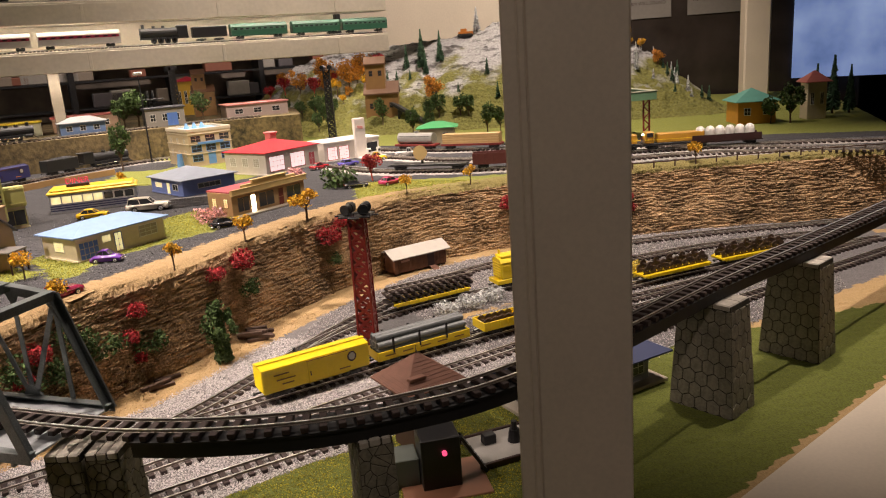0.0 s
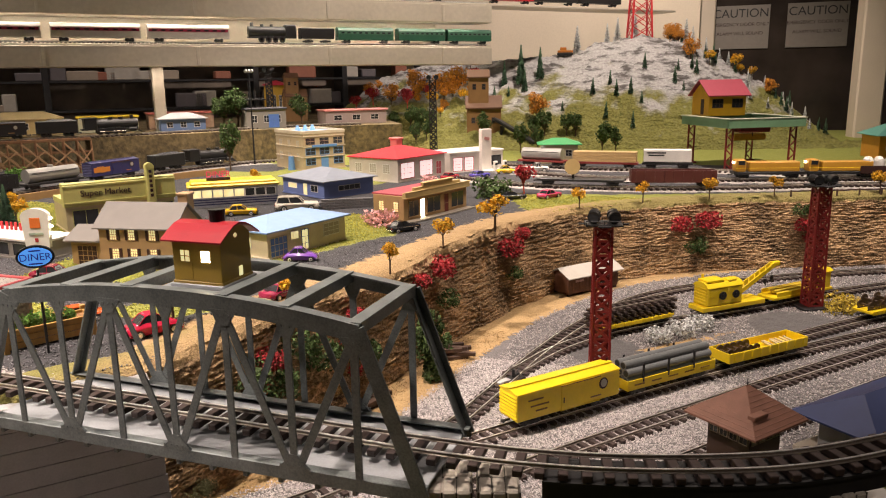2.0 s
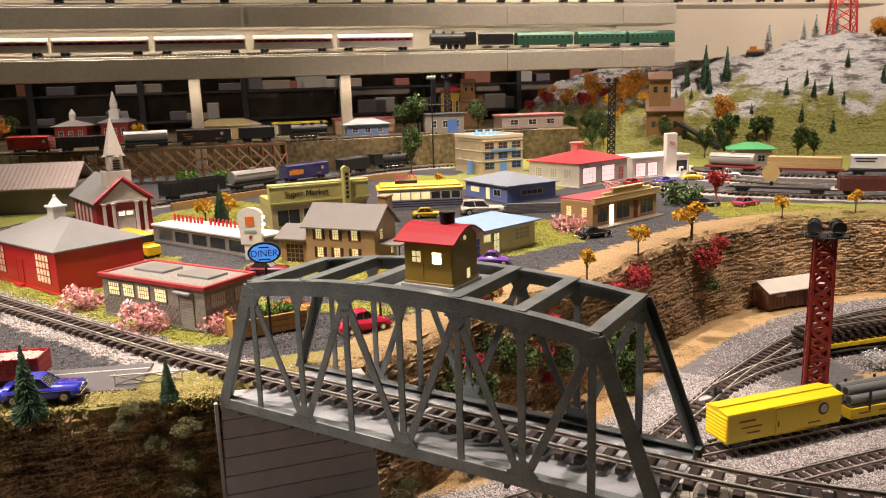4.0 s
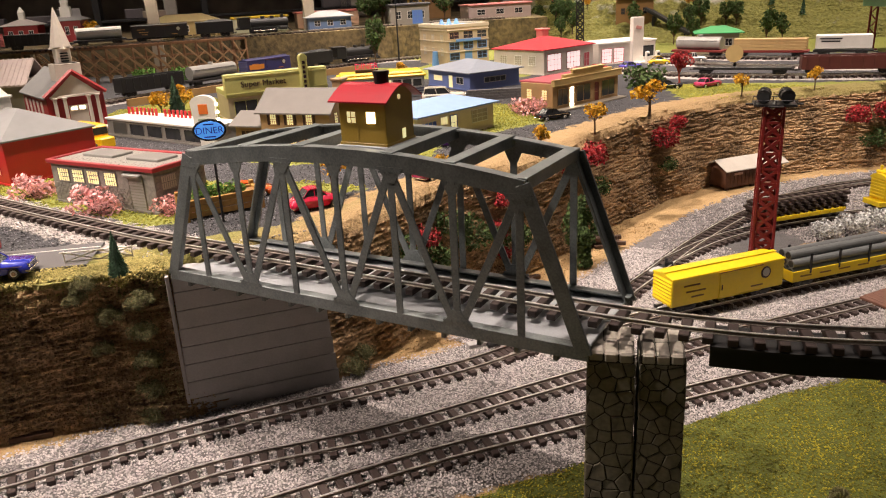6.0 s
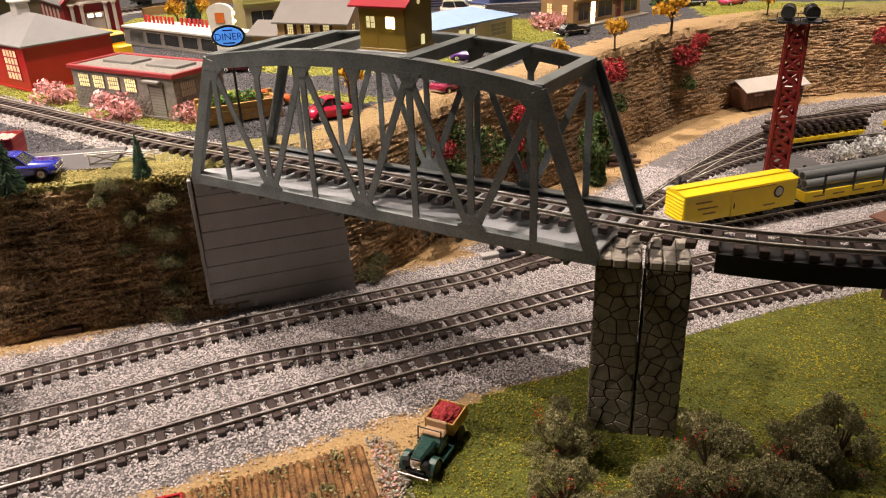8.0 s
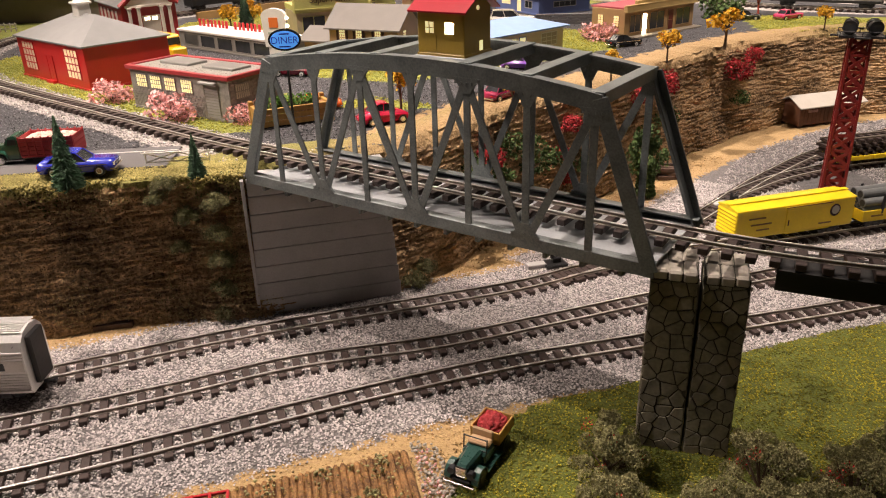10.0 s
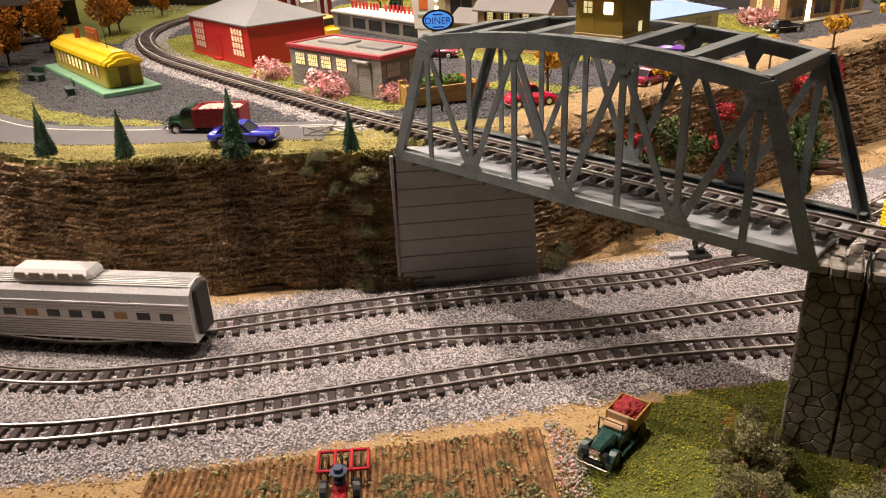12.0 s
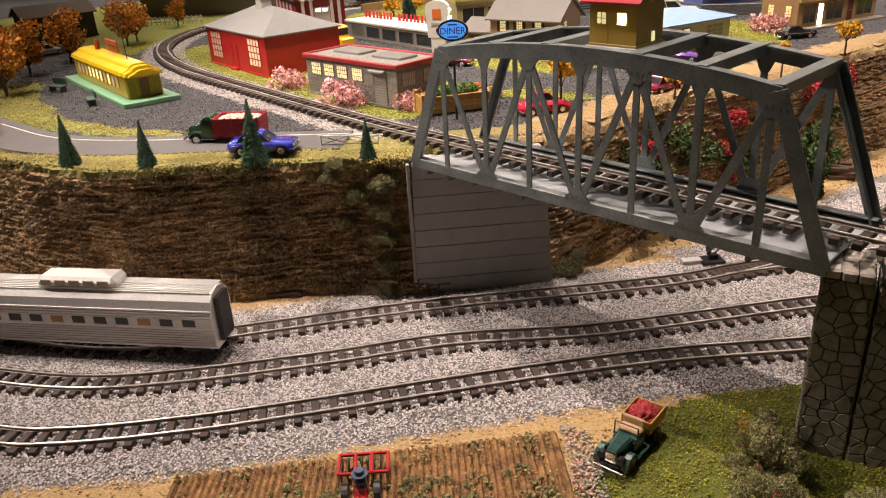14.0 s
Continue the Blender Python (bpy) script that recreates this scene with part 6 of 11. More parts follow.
def stake_truck(x, y, turn):
    """A long-nosed lorry of the forties: separate wings, a cab, and a ribbed red body heaped full."""
    t = thing("toy_truck", pose(x, y, ZT, 0, 0, turn), "dark green toy truck with a heaped red stake body", "truck", "model cars of the town")
    green, red = paint("truck_green", (0.022, 0.085, 0.055), 0.22, 0.5), paint("stake_red", (0.34, 0.02, 0.025))
    bm = bmesh.new()
    outline_body(bm, [(0.046, 0.009), (0.048, 0.014), (0.046, 0.0205), (0.038, 0.0225), (0.026, 0.0235), (0.026, 0.009)], 0.0175, 0.0022)
    part("bonnet", bm, green, t)
    bm = bmesh.new()
    outline_body(bm, [(0.027, 0.007), (0.027, 0.0235), (0.0225, 0.0325), (0.019, 0.0345), (0.0115, 0.0345), (0.0105, 0.031), (0.0105, 0.007)], 0.029, 0.0016)
    cab = part("cab", bm, green, t)
    for s in (-1, 1):
        bm = bmesh.new()
        prism(bm, [(0.0128, 0.0245), (0.0232, 0.0245), (0.0208, 0.0312), (0.0128, 0.0312)], 0, 0.0006)
        bm.transform(pose(0, s * 0.0146 + 0.0003, 0, 90, 0, 0))
        part("side_window", bm, "darkglass", cab)
        bm = bmesh.new()
        box(bm, (0, 0, 0), (0.0008, 0.0115, 0.0070))
        bm.transform(pose(0.0251, s * 0.0066, 0.0283, 0, -27, 0))
        part("windscreen", bm, "darkglass", cab)
        bm = bmesh.new()   # wing over the front wheel
        outer, inner = arch(0.0335, 0.0075, 0.0098, 9), arch(0.0335, 0.0075, 0.0078, 9)
        outline_body(bm, outer + inner[::-1], 0.0075, 0.0005)
        bm.transform(Matrix.Translation((0, s * 0.0122, 0)))
        part("wing", bm, green, t)
        bm = bmesh.new()
        box(bm, (0.0175, s * 0.0138, 0.0066), (0.021, 0.0052, 0.0014), 0.0004)
        part("running_board", bm, "black", t)
        bm = bmesh.new()
        rod(bm, (0.0415, s * 0.0118, 0.0175), (0.0460, s * 0.0118, 0.0172), 0.0022, 12)
        lamp_ = part("headlight", bm, "chrome", t)
        bm = bmesh.new()
        rod(bm, (0.0458, s * 0.0118, 0.0172), (0.0464, s * 0.0118, 0.0172), 0.0017, 12)
        part("lens", bm, "white", lamp_)
        bm = bmesh.new()
        box(bm, (0, s * 0.0065, 0.0085), (0.094, 0.0022, 0.0030), 0.0004)
        part("chassis_rail", bm, "black", t)
    for k in range(5):
        bm = bmesh.new()
        box(bm, (0.0478, 0, 0.0115 + k * 0.0018), (0.0012, 0.0125, 0.0008))
        part("grille_bar", bm, "chrome", t)
    bm = bmesh.new()
    box(bm, (0.0500, 0, 0.0078), (0.0016, 0.030, 0.0030), 0.0006)
    part("bumper", bm, "chrome", t, "chrome bumper")
    car_wheels(t, (0.0335,), 0.0155, 0.0066, 0.0045)
    car_wheels(t, (-0.027,), 0.0160, 0.0066, 0.0065)
    bm = bmesh.new()
    box(bm, (-0.0215, 0, 0.0115), (0.060, 0.037, 0.0030), 0.0005)
    bed = part("stake_body", bm, red, t, "red stake body")
    for s in (-1, 1):
        for k in range(4):
            bm = bmesh.new()
            box(bm, (-0.0215, s * 0.0182, 0.0158 + k * 0.0050), (0.060, 0.0012, 0.0047), 0.0003)
            part("side_board", bm, red, bed)
        for k in range(8):
            bm = bmesh.new()
            box(bm, (-0.0215 + (k - 3.5) * 0.0083, s * 0.0192, 0.0235), (0.0018, 0.0010, 0.0220), 0.0002)
            part("stake", bm, red, bed)
        for k in range(4):
            bm = bmesh.new()
            box(bm, (-0.0215 + s * 0.0296, 0, 0.0158 + k * 0.0050), (0.0012, 0.0350, 0.0047), 0.0003)
            part("end_board", bm, red, bed)
    bm = bmesh.new()
    heap(bm, -0.0215, 0, 0.0290, 0.0570, 0.0345, 0.0055, 12)
    part("load", bm, M["truck_load"], t, "pale pink heaped load")


M["truck_load"] = material("pale_pink_load", (0.62, 0.42, 0.36), 0.9, 0, 0.25, 500, 0.4, 120)
car(-0.172, -0.085, 40, (0.02, 0.03, 0.36), "royal blue toy sedan on the cliff road", 0.080)
stake_truck(-0.258, -0.086, -140)
car(-0.028, 0.648, 22, (0.17, 0.06, 0.36), "purple toy beetle car beside the bungalow", 0.060, kind="bug")
car(0.046, 0.938, 55, (0.012, 0.012, 0.014), "black toy sedan on the gravel street", 0.070, top=(0.015, 0.015, 0.017))
car(0.245, 1.445, 60, (0.62, 0.07, 0.17), "pink toy car on the gravel street", 0.070)
car(0.004, 1.923, 30, (0.75, 0.50, 0.02), "yellow toy beetle car by the filling station", 0.066, kind="bug")
car(-0.400, 1.020, 30, (0.78, 0.48, 0.015), "yellow toy taxi beside the diner", 0.075)
car(-0.008, 0.248, 60, (0.50, 0.012, 0.05), "crimson toy car on the gravel street", 0.070, kind="bug")
car(0.061, 0.440, 80, (0.30, 0.025, 0.07), "dark raspberry toy car near the cliff edge", 0.072)
car(-0.137, 0.262, 45, (0.62, 0.10, 0.015), "orange toy car behind the planter", 0.066)
car(-0.348, 0.425, 20, (0.20, 0.012, 0.03), "maroon toy car parked by the shop sign", 0.072)
car(-0.303, 1.112, 30, (0.70, 0.65, 0.55), "cream toy van behind the bungalow", 0.105, kind="wagon")
car(-1.26, 0.05, 80, (0.72, 0.70, 0.66), "white toy car beside the orange trees", 0.075)

# low grey garden wall beside the ranch house
t = thing("garden_wall", pose(-0.185, 1.180, ZT, 0, 0, 31), "low grey stone wall beside the blue house", "wall")
STONEGREY = paint("grey_wall_stone", (0.16, 0.155, 0.16), 0.8)
for j in range(4):
    for i in range(8):
        bm = bmesh.new()
        box(bm, (-0.077 + i * 0.0205 + (j % 2) * 0.008, 0, 0.0032 + j * 0.0060), (0.0198, 0.010, 0.0056), 0.0008)
        part("stone", bm, STONEGREY, t)

# white picket fence and low freight shed past the orange trees
t = thing("white_fence", pose(-1.513, 0.406, ZT, 0, 0, 46.6), "white wooden fence on the lawn past the track", "fence")
for i in range(13):
    bm = bmesh.new()
    box(bm, (i * 0.0125, 0, 0.011), (0.0028, 0.0020, 0.022), 0.0003)
    part("picket", bm, "white", t)
for z in (0.007, 0.017):
    bm = bmesh.new()
    box(bm, (0.075, 0.0017, z), (0.156, 0.0012, 0.0032), 0.0003)
    part("rail", bm, "white", t)
SHED = paint("dark_olive_shed_wall", (0.060, 0.050, 0.028), 0.7)
t, L = house("freight_shed", (-1.485, 0.084), (-1.47, 0.25), 0.11, 0.062, SHED, "dark olive freight shed with a brown roof", "shed")
gable_roof(t, L, 0.11, 0.062, 0.022, 0.008, paint("brown_shed_roof", (0.10, 0.060, 0.035), 0.7), SHED)
f = face_pose("front", L, 0.11)
for u in (-0.05, 0.0, 0.05):
    opening(t, "shed_door", f, u, 0.024, 0.026, 0.042, "darkglass", SHED, 2, 1)
car(0.16, 1.40, 30, (0.02, 0.02, 0.022), "black toy car under the shrub", 0.066)
car(-0.05, 1.80, 60, (0.12, 0.10, 0.45), "violet blue toy car by the fire station", 0.070)
car(0.085, 2.00, 20, (0.55, 0.53, 0.50), "pale grey toy truck by the rail yard", 0.085, kind="truck")
car(-0.130, 1.745, 70, (0.42, 0.02, 0.03), "red toy car by the fire station", 0.066)

# school bus
t = thing("school_bus", pose(-0.705, 0.435, ZT, 0, 0, -8), "yellow toy school bus behind the schoolhouse", "bus")
BUSY = paint("bus_yellow", (0.75, 0.45, 0.012), 0.35, 0.2)
bm = bmesh.new()
box(bm, (-0.012, 0, 0.027), (0.095, 0.036, 0.042), 0.004)
box(bm, (0.046, 0, 0.016), (0.026, 0.032, 0.020), 0.003)
part("body", bm, BUSY, t)
for i in range(7):
    for s in (-1, 1):
        bm = bmesh.new()
        box(bm, (-0.050 + i * 0.0125, s * 0.0181, 0.034), (0.009, 0.0008, 0.010))
        part("window", bm, "darkglass", t)
bm = bmesh.new()
box(bm, (0.0358, 0, 0.036), (0.0008, 0.030, 0.013))
part("windscreen", bm, "darkglass", t)
for x in (-0.038, 0.042):
    for s in (-1, 1):
        bm = bmesh.new()
        rod(bm, (x, s * 0.013, 0.008), (x, s * 0.0185, 0.008), 0.008, 14)
        part("wheel", bm, "black", t)

# benches by the trolley
for x, y, a in ((-0.80, -0.098, 20), (-0.640, -0.105, -15)):
    t = thing("bench", pose(x, y, ZT, 0, 0, a), "dark green bench on the gravel by the trolley", "bench", "benches")
    g = paint("bench_dark_green", (0.03, 0.07, 0.05))
    for k, (c_, s_) in enumerate((((0, 0, 0.010), (0.032, 0.012, 0.002)), ((0, 0.007, 0.018), (0.032, 0.002, 0.010)))):
        bm = bmesh.new()
        box(bm, c_, s_, 0.0005)
        part(("seat", "backrest")[k], bm, g, t)
    for sx in (-1, 1):
        bm = bmesh.new()
        box(bm, (sx * 0.013, 0, 0.005), (0.002, 0.012, 0.010), 0.0004)
        part("leg", bm, g, t)

# ---- rolling stock ----
RAIL = 0.0104     # rail top over the lower ground
RAILUP = ZT + 0.0127
RAILFAR = ZT + 0.0102


def along(points, x, y, shift=0.0):
    """Place and heading on a track at the point nearest to (x, y), shifted along it."""
    line = smooth_line(points, 0.004)
    i = int(np.argmin(np.hypot(line[:, 0] - x, line[:, 1] - y)))
    i = max(2, min(len(line) - 3, i + round(shift / 0.004)))
    d = line[i + 2] - line[i - 2]
    return line[i], math.degrees(math.atan2(d[1], d[0]))


wheel_bm = bmesh.new()
rod(wheel_bm, (0, -0.0016, 0), (0, 0.0016, 0), 0.0062, 16)
rod(wheel_bm, (0, 0.0010, 0), (0, 0.0018, 0), 0.0070, 16)
WHEEL = mesh_of("wheel", wheel_bm, "darkmetal")
truck_bm = bmesh.new()
for s_ in (-1, 1):
    box(truck_bm, (0, s_ * 0.0150, 0.0068), (0.030, 0.0022, 0.0042), 0.0006)
    box(truck_bm, (0, s_ * 0.0155, 0.0050), (0.010, 0.0030, 0.0060), 0.0006)
    for x_ in (-0.0095, 0.0095):
        box(truck_bm, (x_, s_ * 0.0158, 0.0065), (0.006, 0.0030, 0.0062), 0.0008)
box(truck_bm, (0, 0, 0.0085), (0.008, 0.030, 0.0036), 0.0005)
TRUCK = mesh_of("truck", truck_bm, "black")
coup_bm = bmesh.new()
box(coup_bm, (0.004, 0, 0), (0.012, 0.0035, 0.003), 0.0006)
box(coup_bm, (0.0105, 0.001, 0), (0.004, 0.0065, 0.0045), 0.001)
COUPLER = mesh_of("coupler", coup_bm, "black")


def wagon(name, points, x, y, z, L, label, category, flip=False, shift=0.0, trucks=True, group="trains of the layout"):
    p, a = along(points, x, y, shift)
    t = thing(name, pose(p[0], p[1], z, 0, 0, a + (180 if flip else 0)), label, category, group)
    if trucks:
        for s in (-1, 1):
            tr = piece("truck", TRUCK, t, pose(s * (L / 2 - 0.030), 0, 0))
            for wx in (-0.0095, 0.0095):
                for side in (-1, 1):
                    piece("wheel", WHEEL, tr, pose(wx, side * 0.0112, 0.0066, 0, 0, 0 if side > 0 else 180))
            piece("coupler", COUPLER, t, pose(s * L / 2, 0, 0.0100, 0, 0, 0 if s > 0 else 180))
    return t


def boxcar(points, x, y, z, col, label, L=0.187, shift=0, mark=None, door=None, flip=False):
    t = wagon("boxcar", points, x, y, z, L, label, "freight car", flip, shift)
    W, z0, z1 = 0.043, 0.0120, 0.0520
    bm = bmesh.new()
    box(bm, (0, 0, (z0 + z1) / 2), (L, W, z1 - z0), 0.0006)
    part("body", bm, col, t)
    for s in (-1, 1):   # ribbed end sheets
        bm = bmesh.new()
        prof = [(L / 2 - 0.001, z0 + 0.001)] + [(L / 2 + (0.0018 if i % 2 else 0.0004), z0 + 0.002 + i * 0.0025) for i in range(15)] + [(L / 2 - 0.001, z1 - 0.001)]
        rows_ = [[bm.verts.new((s * a, b_, c_)) for a, c_ in prof] for b_ in (-W / 2 + 0.001, W / 2 - 0.001)]
        for i in range(len(prof)):
            k = (i + 1) % len(prof)
            bm.faces.new((rows_[0][i], rows_[0][k], rows_[1][k], rows_[1][i]))
        bm.faces.new(rows_[0]), bm.faces.new(rows_[1][::-1])
        bmesh.ops.recalc_face_normals(bm, faces=bm.faces)
        part("end_sheet", bm, col, t)
    bm = bmesh.new()
    extrude_x(bm, [(-W / 2 - 0.0008, z1 - 0.0005), (W / 2 + 0.0008, z1 - 0.0005), (W / 2 + 0.0004, z1 + 0.0010), (0, z1 + 0.0042), (-W / 2 - 0.0004, z1 + 0.0010)], -L / 2 - 0.001, L / 2 + 0.001)
    part("roof", bm, col, t)
    bm = bmesh.new()
    box(bm, (0, 0, z1 + 0.0052), (L + 0.004, 0.0075, 0.0012), 0.0003)
    part("roof_walk", bm, col, t)
    for s in (-1, 1):
        bm = bmesh.new()
        box(bm, (0, s * (W / 2 + 0.0008), (z0 + z1) / 2 - 0.001), (0.034, 0.0014, z1 - z0 - 0.005), 0.0004)
        box(bm, (0.018, s * (W / 2 + 0.0008), z1 - 0.0024), (0.074, 0.0024, 0.0018), 0.0003)
        box(bm, (0.018, s * (W / 2 + 0.0008), z0 + 0.0006), (0.074, 0.0022, 0.0014), 0.0003)
        dr = part("door", bm, door or col, t)
        bm = bmesh.new()
        box(bm, (-0.013, s * (W / 2 + 0.0020), (z0 + z1) / 2 - 0.004), (0.0016, 0.0012, 0.008), 0.0003)
        part("handle", bm, SHUT, dr)
        bm = bmesh.new()
        box(bm, (0.018, s * (W / 2 + 0.0020), z1 - 0.0020), (0.074, 0.0008, 0.0012))
        part("door_rail", bm, paint("brown_rail", (0.16, 0.06, 0.01)), t)
        if mark:
            bm = bmesh.new()
            disc(bm, 0.062 * (1 if s < 0 else -1), s * (W / 2 + 0.0004) - (0.0006 if s < 0 else 0), 0.0370, 0.0082, 0.0088, 0.0008, 24)
            part("emblem", bm, SHUT, t, "round dark emblem")
            bm = bmesh.new()
            disc(bm, 0.062 * (1 if s < 0 else -1), s * (W / 2 + 0.0007) - (0.0010 if s < 0 else 0), 0.0375, 0.0058, 0.0062, 0.0010, 24)
            part("emblem_field", bm, paint("grey_emblem", (0.40, 0.38, 0.30)), t)
        for (u, zz, w) in ((-0.062, 0.0400, 0.026), (-0.055, 0.0310, 0.032), (-0.052, 0.0230, 0.020), (0.048, 0.0200, 0.020)):
            bm = bmesh.new()
            box(bm, (u * (1 if s < 0 else -1), s * (W / 2 + 0.0003), zz), (w, 0.0008, 0.0020))
            part("lettering_bar", bm, mark or SHUT, t)
    bm = bmesh.new()
    box(bm, (0, 0, 0.0095), (L - 0.06, 0.012, 0.006), 0.001)
    part("underframe", bm, "black", t)
    return t


YEL_MARK = paint("dark_mustard_print", (0.22, 0.12, 0.01))
boxcar(Y2, 0.450, 0.550, RAIL, "yellow", "bright yellow boxcar with a round emblem on the yard track", mark=YEL_MARK)


def pipe_car(points, x, y, shift=0.0):
    L = 0.187
    t = wagon("pipe_wagon", points, x, y, RAIL, L, "yellow gondola wagon loaded with long grey pipes", "freight car", False, shift)
    W = 0.046
    bm = bmesh.new()
    box(bm, (0, 0, 0.0150), (L, W, 0.004), 0.0006)
    for s in (-1, 1):
        box(bm, (0, s * (W / 2 - 0.001), 0.0200), (L, 0.002, 0.0160), 0.0005)
        box(bm, (s * (L / 2 - 0.001), 0, 0.0200), (0.002, W - 0.004, 0.0160), 0.0005)
    part("body", bm, "yellow", t)
    for k in range(5):
        for s in (-1, 1):
            bm = bmesh.new()
            box(bm, (-0.07 + k * 0.035, s * (W / 2 + 0.0003), 0.0200), (0.020, 0.0008, 0.0022))
            part("lettering_bar", bm, YEL_MARK, t)
    rows = [(3, 0.0250), (3, 0.0372), (2, 0.0480)]
    for n, z in rows:
        for i in range(n):
            y = (i - (n - 1) / 2) * 0.0130
            bm = bmesh.new()
            r = 0.0062
            rod(bm, (-L / 2 + 0.004, y, z), (L / 2 - 0.006, y, z), r, 14)
            pp = part("pipe", bm, "pipe", t, "grey pipe", smooth=False)
            bm = bmesh.new()
            rod(bm, (-L / 2 + 0.0036, y, z), (-L / 2 + 0.0042, y, z), r * 0.78, 14)
            part("bore", bm, "black", pp)
    for x_ in (-0.062, -0.010, 0.045):
        for s in (-1, 1):
            bm = bmesh.new()
            box(bm, (x_, s * 0.0222, 0.0365), (0.0040, 0.0020, 0.030), 0.0005)
            part("stake", bm, "black", t, "black load stake")
    return t


pipe_car(Y2, 0.450, 0.550, 0.203)


def wheel_load(t, xs, z, n=2):
    """Loose wheel sets as a load."""
    for x in xs:
        bm = bmesh.new()
        rod(bm, (x, -0.017, z + 0.0075), (x, 0.017, z + 0.0075), 0.0017, 8)
        for s in (-1, 1):
            rod(bm, (x, s * 0.0105, z + 0.0075), (x, s * 0.0128, z + 0.0075), 0.0084, 16)
        part("wheel_set", bm, paint("rusty_wheel_iron", (0.085, 0.055, 0.040), 0.5, 0, 0.3, 0.3), t, "rusty brown wheel set")


def gondola(points, x, y, shift, col, label, z=RAIL, load="wheels", L=0.187, h=0.014):
    t = wagon("gondola_wagon", points, x, y, z, L, label, "freight car", False, shift)
    W = 0.046
    bm = bmesh.new()
    box(bm, (0, 0, 0.0140), (L, W, 0.004), 0.0006)
    for s in (-1, 1):
        box(bm, (0, s * (W / 2 - 0.001), 0.0150 + h / 2), (L, 0.002, h), 0.0005)
        box(bm, (s * (L / 2 - 0.001), 0, 0.0150 + h / 2), (0.002, W - 0.004, h), 0.0005)
        for i in range(9):
            box(bm, (-L / 2 + 0.012 + i * (L - 0.024) / 8, s * (W / 2 + 0.0005), 0.0145 + h / 2), (0.0022, 0.0018, h - 0.002), 0.0004)
    part("body", bm, col, t)
    if load == "wheels":
        wheel_load(t, [-0.080, -0.064, -0.050, -0.035, -0.020], 0.017)
        for i in range(7):
            bm = bmesh.new()
            a = random.Random(i).uniform(-25, 25)
            bar(bm, (0.02 + i * 0.009, -0.016, 0.0185), (0.022 + i * 0.009 + 0.01 * math.sin(radians(a)), 0.016, 0.0205), 0.004, 0.003)
            part("timber", bm, paint("pale_timber", (0.50, 0.40, 0.22)), t)
    return t


gondola(Y2, 0.450, 0.550, 0.424, "yellow", "yellow gondola wagon with wheel sets and timber")


def panel_load(t):
    """Lengths of track stacked on a wagon: ties and rails, layer on layer."""
    for k in range(4):
        z = 0.0185 + k * 0.0080
        dx = (k % 2) * 0.006 - 0.003
        for i in range(12):
            piece("tie", TIE, t, pose(-0.094 + i * 0.0172 + dx, 0, z - 0.0006))
        for s in (-1, 1):
            bm = bmesh.new()
            box(bm, (dx, s * 0.0113, z + 0.0036), (0.205, 0.0018, 0.0030), 0.0003)
            part("stacked_rail", bm, "railside", t)


def wheel_flat(points, x, y, label, panels=False):
    L = 0.187
    t = wagon("wheel_wagon", points, x, y, RAIL, L, label, "freight car")
    bm = bmesh.new()
    box(bm, (0, 0, 0.0140), (L, 0.044, 0.005), 0.0008)
    for s in (-1, 1):
        box(bm, (0, s * 0.022, 0.0135), (L - 0.01, 0.002, 0.008), 0.0005)
        for i in range(8):
            box(bm, (-0.08 + i * 0.0228, s * 0.0235, 0.0150), (0.004, 0.003, 0.006), 0.0006)
    part("body", bm, "yellow", t)
    if panels:
        panel_load(t)
        return t
    wheel_load(t, [-0.083 + i * 0.0184 for i in range(10)], 0.018)
    wheel_load(t, [-0.0738 + i * 0.0184 for i in range(0, 9, 2)], 0.0285)
    bm = bmesh.new()
    for s in (-1, 1):
        box(bm, (0, s * 0.0112, 0.0180), (L - 0.006, 0.003, 0.002))
    part("skid", bm, "tie", t)
    return t


wheel_flat(Y3, 0.512, 0.975, "yellow flat wagon stacked with dark track panels near the tower", True)
wheel_flat(Y4, 1.005, 1.225, "yellow flat wagon loaded with rusty wheel sets on the yard track")
wheel_flat(Y4, 1.175, 1.370, "yellow flat wagon loaded with rusty wheel sets further down the yard")


